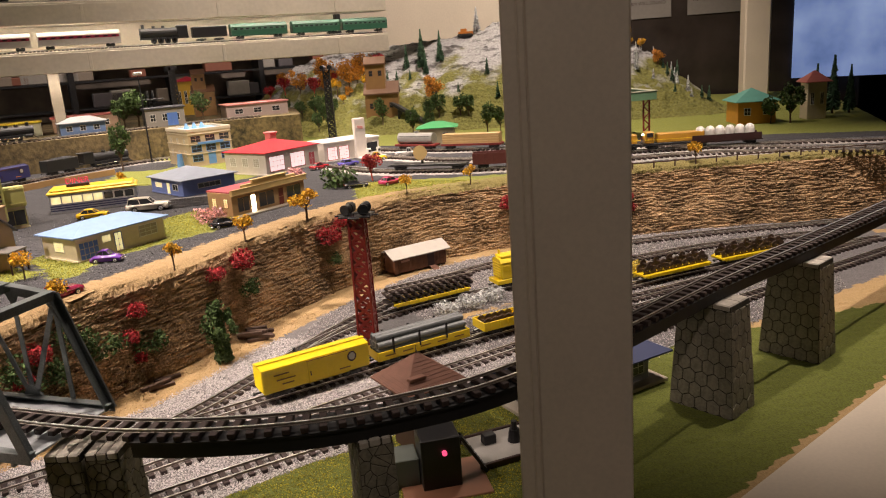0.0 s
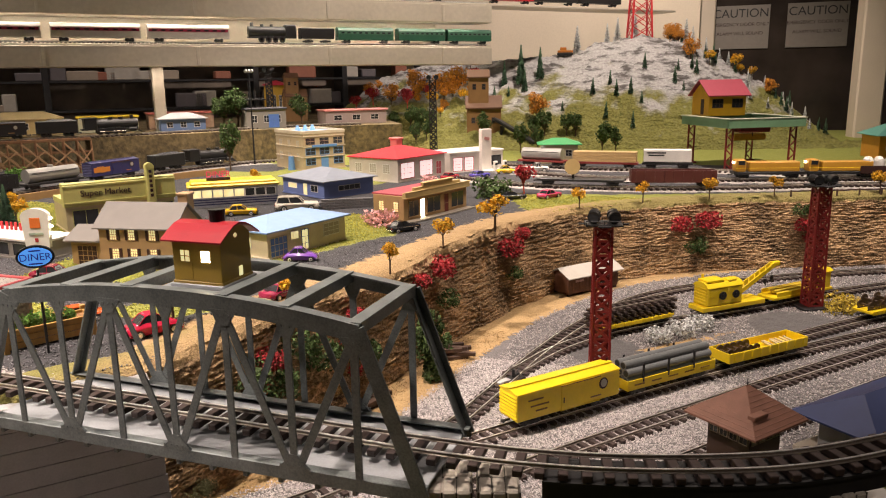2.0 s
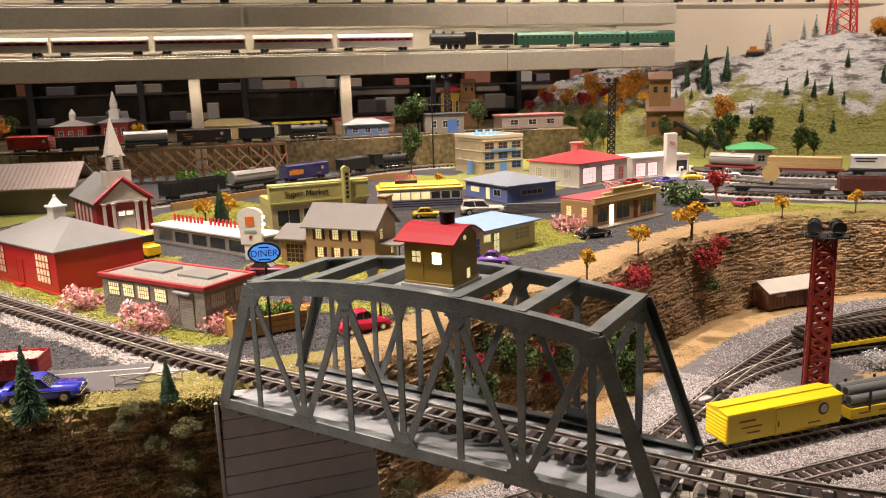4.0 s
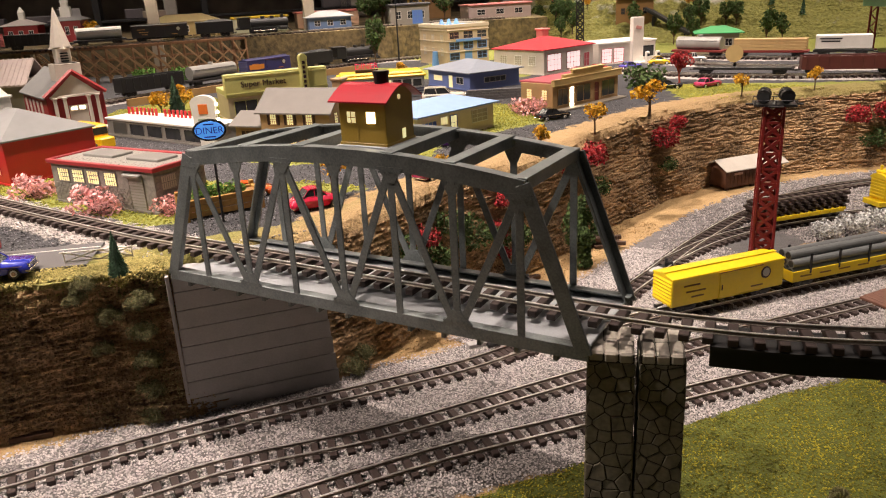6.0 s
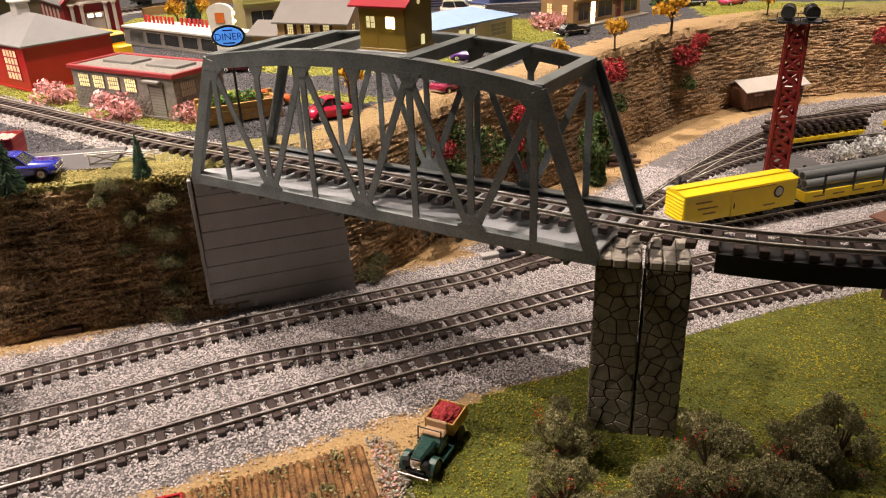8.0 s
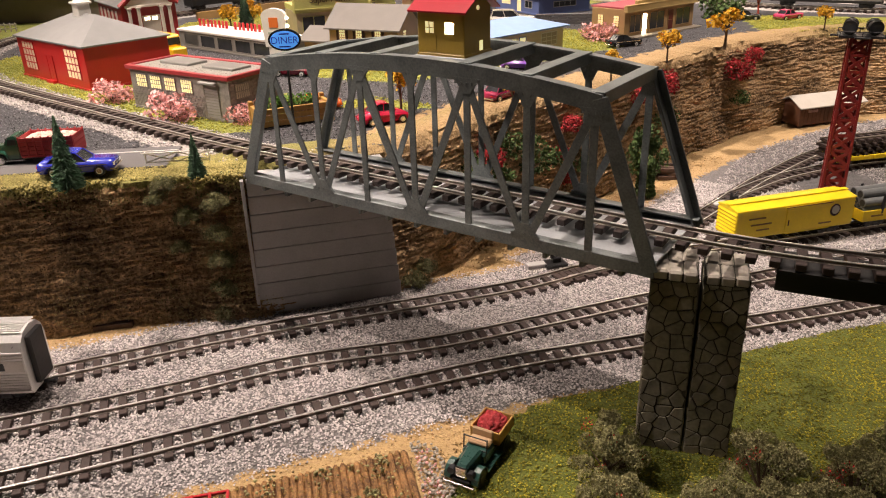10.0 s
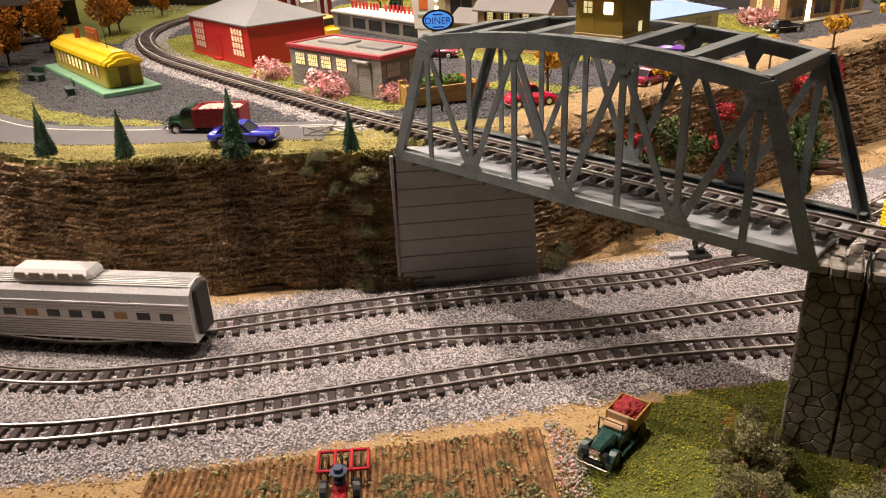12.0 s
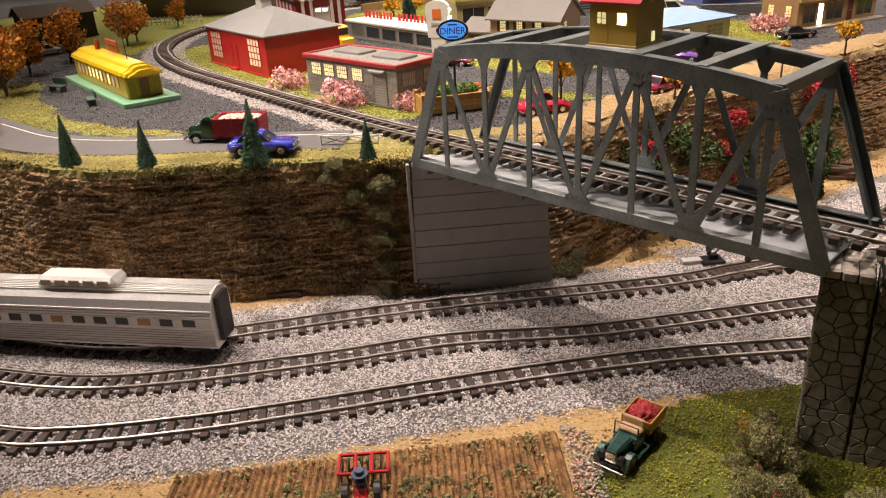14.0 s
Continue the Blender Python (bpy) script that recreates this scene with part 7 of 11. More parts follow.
def crane_car():
    L = 0.165
    t = wagon("crane_wagon", Y3, 0.685, 1.140, RAIL, L, "yellow wrecking crane with a lattice boom", "crane")
    bm = bmesh.new()
    box(bm, (0, 0, 0.0150), (L, 0.044, 0.010), 0.001)
    part("deck", bm, "yellow", t)
    bm = bmesh.new()
    box(bm, (-0.026, 0, 0.0400), (0.092, 0.042, 0.040), 0.003)
    prof = [(-0.022, 0.0590), (0.022, 0.0590), (0.016, 0.0660), (0.006, 0.0690), (-0.006, 0.0690), (-0.016, 0.0660)]
    extrude_x(bm, prof, -0.073, 0.020)
    part("cab", bm, "yellow", t, "yellow machinery cab")
    bm = bmesh.new()
    box(bm, (-0.046, 0, 0.0705), (0.044, 0.030, 0.0060), 0.0015)
    box(bm, (-0.004, -0.006, 0.0690), (0.022, 0.020, 0.0040), 0.0010)
    part("roof_hatch", bm, "yellow", t)
    bm = bmesh.new()
    rod(bm, (-0.060, 0.010, 0.066), (-0.060, 0.010, 0.082), 0.0028, 10)
    part("exhaust", bm, "yellow", t)
    for x, z, w, h in ((-0.058, 0.046, 0.016, 0.012), (-0.016, 0.052, 0.010, 0.010), (0.013, 0.048, 0.008, 0.014)):
        bm = bmesh.new()
        box(bm, (x, -0.0212, z), (w, 0.0012, h), 0.0004)
        part("cab_panel", bm, "yellow", t)
    for i in range(6):
        bm = bmesh.new()
        box(bm, (-0.0725, 0, 0.026 + i * 0.006), (0.002, 0.036, 0.0028), 0.0005)
        part("cab_rib", bm, "yellow", t)
    for x in (-0.034, 0.000):
        bm = bmesh.new()
        rod(bm, (x, -0.0215, 0.041), (x, -0.0245, 0.041), 0.0085, 16)
        rod(bm, (x, -0.0225, 0.041), (x, -0.0260, 0.041), 0.0040, 12)
        part("winch_drum", bm, "black", t, "black winch drum")
    a, b = Vector((0.018, 0, 0.034)), Vector((0.120, 0, 0.086))
    for s in (-1, 1):
        bm = bmesh.new()
        off = Vector((0, s * 0.009, 0))
        bar(bm, a + off, b + off * 0.5, 0.0022, 0.010)
        part("boom_side", bm, "yellow", t)
    for i in range(7):
        bm = bmesh.new()
        p, q = a.lerp(b, i / 7), a.lerp(b, (i + 1) / 7)
        rod(bm, p + Vector((0, -0.008, 0.003)), q + Vector((0, 0.007, 0.003)), 0.0011, 6)
        part("lacing", bm, "yellow", t)
    bm = bmesh.new()
    box(bm, (0.126, 0, 0.086), (0.020, 0.010, 0.010), 0.002)
    part("boom_head", bm, "yellow", t)
    for x, z in ((0.118, 0.052), (0.100, 0.046)):
        bm = bmesh.new()
        rod(bm, (x, 0, 0.080), (x, 0, z + 0.006), 0.0005, 6)
        box(bm, (x, 0, z + 0.004), (0.006, 0.005, 0.010), 0.001)
        rod(bm, (x, 0, z), (x + 0.003, 0, z - 0.006), 0.0014, 6)
        part("hook", bm, "black", t, "black hook block")
    return t


crane_car()


def tender_car():
    L = 0.187
    t = wagon("boom_tender", Y3, 0.685, 1.140, RAIL, L, "yellow boom tender wagon with a small cabin and timber stacks", "freight car", False, 0.195)
    bm = bmesh.new()
    box(bm, (0, 0, 0.0145), (L, 0.044, 0.006), 0.0008)
    for s in (-1, 1):
        box(bm, (-0.02, s * 0.0205, 0.0220), (0.125, 0.002, 0.010), 0.0005)
    part("body", bm, "yellow", t)
    bm = bmesh.new()
    box(bm, (0.066, 0, 0.0360), (0.042, 0.040, 0.038), 0.001)
    extrude_x(bm, [(-0.023, 0.0545), (0.023, 0.0545), (0.014, 0.0600), (-0.014, 0.0600)], 0.042, 0.090)
    part("cabin", bm, "yellow", t)
    for i in range(4):
        bm = bmesh.new()
        box(bm, (-0.02, -0.012 + i * 0.008, 0.0215 + (i % 2) * 0.003), (0.100, 0.006, 0.006), 0.0008)
        part("timber", bm, paint("yellow_timber", (0.62, 0.46, 0.04)), t)
    return t


tender_car()


# ---- yard buildings and towers ----
def flood_tower(x, y, turn, z=0.0, h=0.262, col="redtower", label="dark red lattice floodlight tower on a black base"):
    t = thing("floodlight_tower", pose(x, y, z, 0, 0, turn), label, "tower", "floodlight towers")
    bm = bmesh.new()
    box(bm, (0, 0, 0.003), (0.070, 0.060, 0.006), 0.001)
    part("base", bm, "black", t)
    w0, w1 = 0.0150, 0.0125
    n = 11
    for sx in (-1, 1):
        for sy in (-1, 1):
            bm = bmesh.new()
            bar(bm, (sx * w0, sy * w0, 0.005), (sx * w1, sy * w1, h), 0.0042, 0.0042, (1, 0, 0))
            part("corner_leg", bm, col, t)
    for ang in (0, 90, 180, 270):
        bm = bmesh.new()
        for i in range(n):
            za, zb = 0.008 + (h - 0.010) * i / n, 0.008 + (h - 0.010) * (i + 1) / n
            wa, wb = w0 + (w1 - w0) * i / n, w0 + (w1 - w0) * (i + 1) / n
            bar(bm, (-wa, -wa, za), (wb, -wb, zb), 0.0016, 0.0050, (0, 0, 1))
            bar(bm, (wa, -wa, za), (-wb, -wb, zb), 0.0016, 0.0050, (0, 0, 1))
            box(bm, (0, -wa, za), (2 * wa, 0.0016, 0.0040))
        panel = part("lattice_panel", bm, col, t)
        panel.matrix_basis = pose(0, 0, 0, 0, 0, ang)
    bm = bmesh.new()
    box(bm, (0, 0, h + 0.001), (0.058, 0.044, 0.003), 0.0006)
    for s in (-1, 1):
        box(bm, (s * 0.031, 0, h + 0.0005), (0.016, 0.006, 0.0024), 0.0005)
        box(bm, (0, s * 0.0245, h + 0.0005), (0.020, 0.010, 0.0022), 0.0005)
    part("platform", bm, "darkmetal", t)
    for s in (-1, 1):
        bm = bmesh.new()
        rod(bm, (-0.028, s * 0.021, h + 0.008), (0.028, s * 0.021, h + 0.008), 0.0006, 6)
        for u in (-0.028, 0, 0.028):
            rod(bm, (u, s * 0.021, h), (u, s * 0.021, h + 0.008), 0.0006, 6)
        part("railing", bm, "darkmetal", t)
    for u, v, a in ((-0.014, -0.008, -20), (0.014, -0.008, 15), (-0.012, 0.009, 190), (0.013, 0.009, 160)):
        bm = bmesh.new()
        m = pose(u, v, h + 0.013, 0, 0, a)
        for vs in (rod(bm, (0, 0.008, 0.002), (0, -0.006, 0), 0.0055, 14, 0.0095), rod(bm, (0, -0.006, 0), (0, -0.008, -0.0003), 0.0100, 14), rod(bm, (0, 0, -0.012), (0, 0, -0.004), 0.002, 8)):
            for q in vs:
                q.co = m @ q.co
        lamp = part("floodlight", bm, "black", t, "glossy black floodlight")
        bm = bmesh.new()
        for q in rod(bm, (0, -0.0082, 0), (0, -0.0088, 0), 0.0082, 14):
            q.co = m @ q.co
        part("lens", bm, "darkglass", lamp)
    return t


flood_tower(0.483, 0.706, 12)
flood_tower(0.855, 1.245, 25)


def freight_shed():
    t = thing("freight_shed", pose(0.372, 1.255, 0, 0, 0, 52), "brown wooden shed with a pale tin roof by the cliff", "shed")
    wd = material("brown_plank_wall", (0.135, 0.06, 0.036), 0.7, 0, 0.25, 200, 0.3, 40)
    bm = bmesh.new()
    box(bm, (0, 0, 0.026), (0.155, 0.058, 0.042), 0.0006)
    extrude_x(bm, [(-0.029, 0.046), (0.029, 0.046), (0, 0.060)], -0.0772, 0.0772)
    part("wall", bm, wd, t)
    for i in range(15):
        bm = bmesh.new()
        box(bm, (-0.071 + i * 0.0102, -0.0292, 0.026), (0.0086, 0.0012, 0.040), 0.0003)
        part("plank", bm, wd, t)
    bm = bmesh.new()
    prof = [(-0.040, 0.0425), (0, 0.0615), (0.040, 0.0425)]
    extrude_x(bm, prof + [(y, z + 0.0022) for y, z in prof[::-1]], -0.086, 0.086)
    part("roof", bm, paint("pale_tin_roof", (0.45, 0.42, 0.37), 0.5), t, "pale tin roof")
    bm = bmesh.new()
    box(bm, (0.030, -0.030, 0.022), (0.020, 0.002, 0.034), 0.0005)
    part("door", bm, SHUT, t)
    bm = bmesh.new()
    box(bm, (-0.045, -0.0303, 0.034), (0.024, 0.001, 0.005))
    part("name_bar", bm, paint("dull_pink_bar", (0.42, 0.26, 0.22)), t)
    for sx in (-0.07, 0, 0.07):
        for sy in (-1, 1):
            bm = bmesh.new()
            box(bm, (sx, sy * 0.024, 0.003), (0.010, 0.008, 0.007), 0.0006)
            part("footing", bm, SHUT, t)
    bm = bmesh.new()
    bar(bm, (0.030, -0.034, 0.008), (0.030, -0.060, 0.001), 0.018, 0.002)
    part("ramp", bm, wd, t)


freight_shed()


def signal_cabin():
    t = thing("signal_cabin", pose(0.692, 0.412, 0, 0, 0, 52) @ Matrix.Diagonal((0.61, 0.61, 0.68, 1)), "brown signal cabin with a shingled pyramid roof", "signal cabin")
    wd = paint("dark_brown_cabin", (0.055, 0.028, 0.020), 0.6)
    bm = bmesh.new()
    box(bm, (0, 0, 0.0745), (0.094, 0.094, 0.149), 0.001)
    part("wall", bm, wd, t)
    bm = bmesh.new()
    a, zb, zt = 0.080, 0.147, 0.201
    v = [bm.verts.new(p) for p in ((-a, -a, zb), (a, -a, zb), (a, a, zb), (-a, a, zb), (-0.004, 0, zt), (0.004, 0, zt))]
    w = [bm.verts.new((p.co.x, p.co.y, zb - 0.0035)) for p in v[:4]]
    for f_ in ((v[0], v[1], v[5], v[4]), (v[1], v[2], v[5]), (v[2], v[3], v[4], v[5]), (v[3], v[0], v[4]), (w[3], w[2], w[1], w[0])):
        bm.faces.new(f_)
    for i in range(4):
        bm.faces.new((w[i], w[(i + 1) % 4], v[(i + 1) % 4], v[i]))
    part("roof", bm, "brownroof", t, "brown shingled pyramid roof")
    for i in range(9):   # shingle courses
        k = 1 - (i + 0.6) / 10
        z = zb + (zt - zb) * (1 - k) + 0.0006
        for ang in (0, 90, 180, 270):
            bm = bmesh.new()
            box(bm, (0, -a * k, z - 0.0003), (2 * a * k, 0.0016, 0.0006))
            c_ = part("shingle_course", bm, "brownroof", t)
            c_.matrix_basis = pose(0, 0, 0, 0, 0, ang)
    bm = bmesh.new()
    box(bm, (-0.034, -0.050, 0.1690), (0.040, 0.016, 0.007), 0.001)
    part("dormer", bm, "brownroof", t)
    bm = bmesh.new()
    rod(bm, (0, 0, zt), (0, 0, zt + 0.016), 0.0012, 6, 0.0004)
    bmesh.ops.create_icosphere(bm, subdivisions=1, radius=0.0025, matrix=Matrix.Translation((0, 0, zt + 0.004)))
    part("finial", bm, "black", t)
    for ang in (0, 90, 270):
        for u in (-0.033, -0.011, 0.011, 0.033):
            opening(t, "window", pose(0, 0, 0, 0, 0, ang) @ pose(0, -0.047, 0), u, 0.127, 0.016, 0.022, "darkglass" if (u > 0 or ang) else paint("pale_pane", (0.42, 0.38, 0.3)), paint("dull_cream_frame", (0.36, 0.29, 0.2)), 2, 2)


signal_cabin()


def blue_station():
    t = thing("blue_roofed_station", pose(0.888, 0.612, 0, 0, 0, 49), "long low station with a dark blue hip roof", "station")
    bm = bmesh.new()
    box(bm, (0, 0, 0.027), (0.215, 0.070, 0.054), 0.001)
    part("wall", bm, paint("grey_station_wall", (0.20, 0.20, 0.21)), t)
    hip_roof(t, 0.215, 0.070, 0.054, 0.030, 0.026, "blueroof", 0.035, "dark blue hip roof")
    f_ = face_pose("front", 0.215, 0.070)
    for i in range(5):
        opening(t, "window", f_, -0.084 + i * 0.042, 0.030, 0.022, 0.024, "darkglass", "white", 2, 2)
    bm = bmesh.new()
    box(bm, (0, 0, 0.003), (0.26, 0.11, 0.006), 0.0008)
    part("platform", bm, paint("pale_pavement", (0.42, 0.37, 0.3)), t)


blue_station()


def black_signal_house():
    t = thing("switch_tower", pose(0.745, 0.325, 0, 0, 0, 30), "black metal switch tower with red lamp and outside stair", "tower")
    bm = bmesh.new()
    box(bm, (0, 0, 0.036), (0.050, 0.050, 0.070), 0.001)
    part("body", bm, "black", t)
    bm = bmesh.new()
    box(bm, (-0.043, 0.012, 0.020), (0.034, 0.040, 0.040), 0.001)
    part("annex", bm, paint("grey_green_annex", (0.10, 0.115, 0.10)), t)
    bm = bmesh.new()
    box(bm, (0.004, -0.006, 0.001), (0.110, 0.090, 0.004), 0.0008)
    part("base", bm, paint("rust_brown_base", (0.22, 0.10, 0.055)), t)
    bm = bmesh.new()
    rod(bm, (0.004, -0.025, 0.052), (0.004, -0.029, 0.052), 0.0032, 12)
    part("lamp", bm, material("red_lamp", (1.0, 0.08, 0.20), 0.4, 0, 0.02, 60, 0, 8, glow=1.2), t, "glowing red lamp")
    for s in (-1, 1):
        bm = bmesh.new()
        bar(bm, (0.030, s * 0.006, 0.058), (0.062, s * 0.006, 0.003), 0.0014, 0.004)
        part("stringer", bm, "black", t)
    for i in range(9):
        bm = bmesh.new()
        box(bm, (0.032 + i * 0.0034, 0, 0.055 - i * 0.0058), (0.005, 0.013, 0.0012))
        part("stair_tread", bm, "black", t)


black_signal_house()


def equipment_slab():
    t = thing("equipment_pad", pose(0.812, 0.425, 0, 0, 0, 40), "pale concrete pad with dark machinery under the viaduct", "pad")
    bm = bmesh.new()
    box(bm, (0, 0, 0.003), (0.11, 0.075, 0.007), 0.001)
    part("slab", bm, paint("pale_concrete", (0.40, 0.38, 0.35)), t)
    bm = bmesh.new()
    for s in (-1, 1):
        box(bm, (0, s * 0.040, 0.004), (0.12, 0.005, 0.009), 0.0008)
    part("edge_beam", bm, SHUT, t)
    bm = bmesh.new()
    rod(bm, (0.01, 0, 0.006), (0.01, 0, 0.024), 0.010, 12, 0.007)
    rod(bm, (0.01, 0, 0.024), (0.01, 0, 0.036), 0.004, 10)
    box(bm, (-0.024, 0.012, 0.013), (0.018, 0.014, 0.014), 0.001)
    part("machine", bm, "darkmetal", t)


equipment_slab()

# switch stands beside the turnout
for x, y, a in ((0.215, 0.315, 50), (0.352, 0.665, 60)):
    t = thing("switch_stand", pose(x, y, 0.001, 0, 0, a), "small black switch machine beside the turnout", "switch stand", "switch stands")
    bm = bmesh.new()
    box(bm, (0, 0, 0.003), (0.030, 0.022, 0.005), 0.0008)
    part("base", bm, "black", t)
    bm = bmesh.new()
    box(bm, (0.002, 0, 0.009), (0.012, 0.008, 0.008), 0.001)
    rod(bm, (0.002, 0, 0.012), (0.010, 0, 0.019), 0.0012, 6)
    rod(bm, (-0.004, 0, 0.012), (-0.004, 0, 0.020), 0.0028, 10)
    part("lever", bm, "darkmetal", t)
    bm = bmesh.new()
    box(bm, (-0.026, 0.002, 0.0035), (0.026, 0.012, 0.006), 0.0008)
    part("plate", bm, paint("pale_grey_plate", (0.42, 0.41, 0.40)), t)

# loose ties and timber piles at the cliff foot
TIMBER = material("weathered_timber", (0.085, 0.05, 0.035), 0.8, 0, 0.3, 300, 0.3, 60)
for (x, y, a, n) in ((0.225, 0.745, 20, 9), (0.168, 0.520, 60, 4), (-0.150, -0.085, 42, 3)):
    rnd = random.Random(n)
    t = thing("timber_pile", pose(x, y, 0, 0, 0, a), "pile of loose dark timber ties on the sand", "timber", "timber piles")
    for i in range(n):
        bm = bmesh.new()
        box(bm, (rnd.uniform(-0.02, 0.02), (i % 3 - 1) * 0.013 + rnd.uniform(-0.003, 0.003), 0.0035 + (i // 3) * 0.0066), (rnd.uniform(0.040, 0.052), 0.0085, 0.0066), 0.0007, pose(0, 0, 0, 0, 0, rnd.uniform(-14, 14)))
        part("tie", bm, TIMBER, t)


# ---- streamlined coaches ----
def coach(points, x, y, shift, label, dome=True):
    L, W = 0.315, 0.046
    t = wagon("streamlined_coach", points, x, y, RAIL, L, label, "passenger coach", False, shift)
    SILV = M.get("silver") or material("brushed_aluminium", (0.82, 0.81, 0.80), 0.33, 0.6, 0.08, 300, 0.05, 20)
    M["silver"] = SILV
    bm = bmesh.new()
    prof = [(-W / 2 + 0.002, 0.010), (-W / 2, 0.016), (-W / 2, 0.056), (-W / 2 + 0.003, 0.066), (-W / 2 + 0.010, 0.073), (0, 0.076), (W / 2 - 0.010, 0.073), (W / 2 - 0.003, 0.066), (W / 2, 0.056), (W / 2, 0.016), (W / 2 - 0.002, 0.010)]
    extrude_x(bm, prof, -L / 2, L / 2)
    part("body", bm, SILV, t)
    for s in (-1, 1):
        for z in [0.014 + i * 0.0030 for i in range(7)] + [0.050, 0.053, 0.056]:
            bm = bmesh.new()
            box(bm, (0, s * (W / 2 + 0.0002), z), (L - 0.002, 0.0012, 0.0016), 0.0004)
            part("flute", bm, SILV, t)
        bm = bmesh.new()
        box(bm, (0, s * (W / 2 + 0.0001), 0.0415), (L - 0.004, 0.0010, 0.0120))
        part("window_band", bm, paint("satin_silver_band", (0.68, 0.66, 0.63), 0.35, 0.1, 0.5), t)
        for i in range(11):
            bm = bmesh.new()
            box(bm, (-0.130 + i * 0.026, s * (W / 2 + 0.0006), 0.0415), (0.015, 0.0012, 0.0085), 0.0005)
            part("window", bm, "darkglass" if i % 4 else paint("amber_blind", (0.45, 0.25, 0.10)), t)
    for i in range(9):
        bm = bmesh.new()
        yy = (i - 4) * 0.0034
        box(bm, (0, yy, 0.0768 - abs(i - 4) * 0.0004), (L - 0.004, 0.0012, 0.0012))
        part("roof_rib", bm, SILV, t)
    for s in (-1, 1):
        bm = bmesh.new()
        box(bm, (s * (L / 2 + 0.002), 0, 0.042), (0.006, 0.026, 0.052), 0.001)
        part("diaphragm", bm, "black", t)
    if dome:
        bm = bmesh.new()
        box(bm, (0, 0, 0.080), (0.095, 0.030, 0.014), 0.005)
        dm = part("dome", bm, SILV, t, "raised vista dome")
        for i in range(5):
            for s in (-1, 1):
                bm = bmesh.new()
                box(bm, (-0.034 + i * 0.017, s * 0.0148, 0.0815), (0.013, 0.0012, 0.007), 0.0004)
                part("dome_window", bm, paint("pale_dome_glass", (0.55, 0.50, 0.40), 0.15), dm)
    return t


coach(T1, -0.09, -0.195, -0.170, "silver streamlined dome coach on the main track")
coach(T1, -0.09, -0.195, -0.500, "silver streamlined coach following the dome coach", False)

# ---- front field, tractor and truck ----
field = thing("ploughed_field", pose(0, 0, 0), "brown ploughed field with straight furrows", "field", "", "structure")
fp = [Vector((0.276, -0.097, 0)), Vector((0.066, -0.364, 0)), Vector((0.165, -0.46, 0)), Vector((0.378, -0.190, 0))]
rows = 56
for i in range(rows):
    a, b = fp[0].lerp(fp[1], (i + 0.5) / rows), fp[3].lerp(fp[2], (i + 0.5) / rows)
    bm = bmesh.new()
    n = 26
    w = (fp[1] - fp[0]).length / rows
    side = (fp[1] - fp[0]).normalized()
    rings = []
    for k in range(n + 1):
        p = a.lerp(b, k / n)
        rnd = noise.noise(Vector((p.x * 90, p.y * 90, i)))
        hgt = 0.0042 + 0.0024 * rnd
        rings.append([bm.verts.new(p + side * (u * w) + Vector((0, 0, z_))) for u, z_ in ((-0.56, 0.0002), (-0.2, hgt * 0.85), (0.16, hgt), (0.56, 0.0002))])
    for k in range(n):
        for q in range(3):
            bm.faces.new((rings[k][q], rings[k][q + 1], rings[k + 1][q + 1], rings[k + 1][q]))
    part("furrow", bm, "soil", field)

t = thing("toy_tractor", pose(0.202, -0.262, 0.006, 0, 0, 48) @ Matrix.Diagonal((0.86, 0.86, 0.86, 1)), "red toy tractor pulling a red disc harrow", "tractor")
TRED = paint("tractor_red", (0.42, 0.015, 0.02), 0.4, 0.1)
for c_, s_ in (((0, 0.030, 0.014), (0.050, 0.003, 0.003)), ((0, 0.002, 0.014), (0.050, 0.003, 0.003)), ((-0.024, 0.016, 0.014), (0.003, 0.030, 0.003)), ((0.024, 0.016, 0.014), (0.003, 0.030, 0.003)), ((-0.008, 0.016, 0.015), (0.003, 0.030, 0.003)), ((0.008, 0.016, 0.015), (0.003, 0.030, 0.003)), ((0, -0.012, 0.012), (0.005, 0.028, 0.004))):
    bm = bmesh.new()
    box(bm, c_, s_, 0.0006)
    part("harrow_bar", bm, TRED, t)
for i in range(8):
    bm = bmesh.new()
    rod(bm, (-0.022 + i * 0.0063, 0.008, 0.007), (-0.0212 + i * 0.0063, 0.008, 0.007), 0.007, 14)
    rod(bm, (-0.022 + i * 0.0063, 0.024, 0.007), (-0.0212 + i * 0.0063, 0.024, 0.007), 0.007, 14)
    part("disc", bm, "darkmetal", t)
bm = bmesh.new()
box(bm, (0, -0.048, 0.017), (0.012, 0.040, 0.014), 0.002)
box(bm, (0, -0.028, 0.020), (0.014, 0.010, 0.006), 0.001)
part("hood", bm, TRED, t)
for s in (-1, 1):
    bm = bmesh.new()
    rod(bm, (s * 0.012, -0.028, 0.013), (s * 0.018, -0.028, 0.013), 0.013, 18)
    part("rear_wheel", bm, "black", t)
    bm = bmesh.new()
    rod(bm, (s * 0.009, -0.062, 0.007), (s * 0.013, -0.062, 0.007), 0.007, 14)
    part("front_wheel", bm, "black", t)
bm = bmesh.new()
rod(bm, (0, -0.036, 0.024), (0, -0.042, 0.032), 0.001, 6)
bmesh.ops.create_circle(bm, cap_ends=True, segments=12, radius=0.006, matrix=pose(0, -0.034, 0.032, -35, 0, 0))
part("steering_wheel", bm, "black", t)
bm = bmesh.new()
rod(bm, (0, -0.026, 0.022), (0, -0.026, 0.036), 0.006, 10, 0.005)
rod(bm, (0, -0.026, 0.036), (0, -0.026, 0.0375), 0.008, 12)
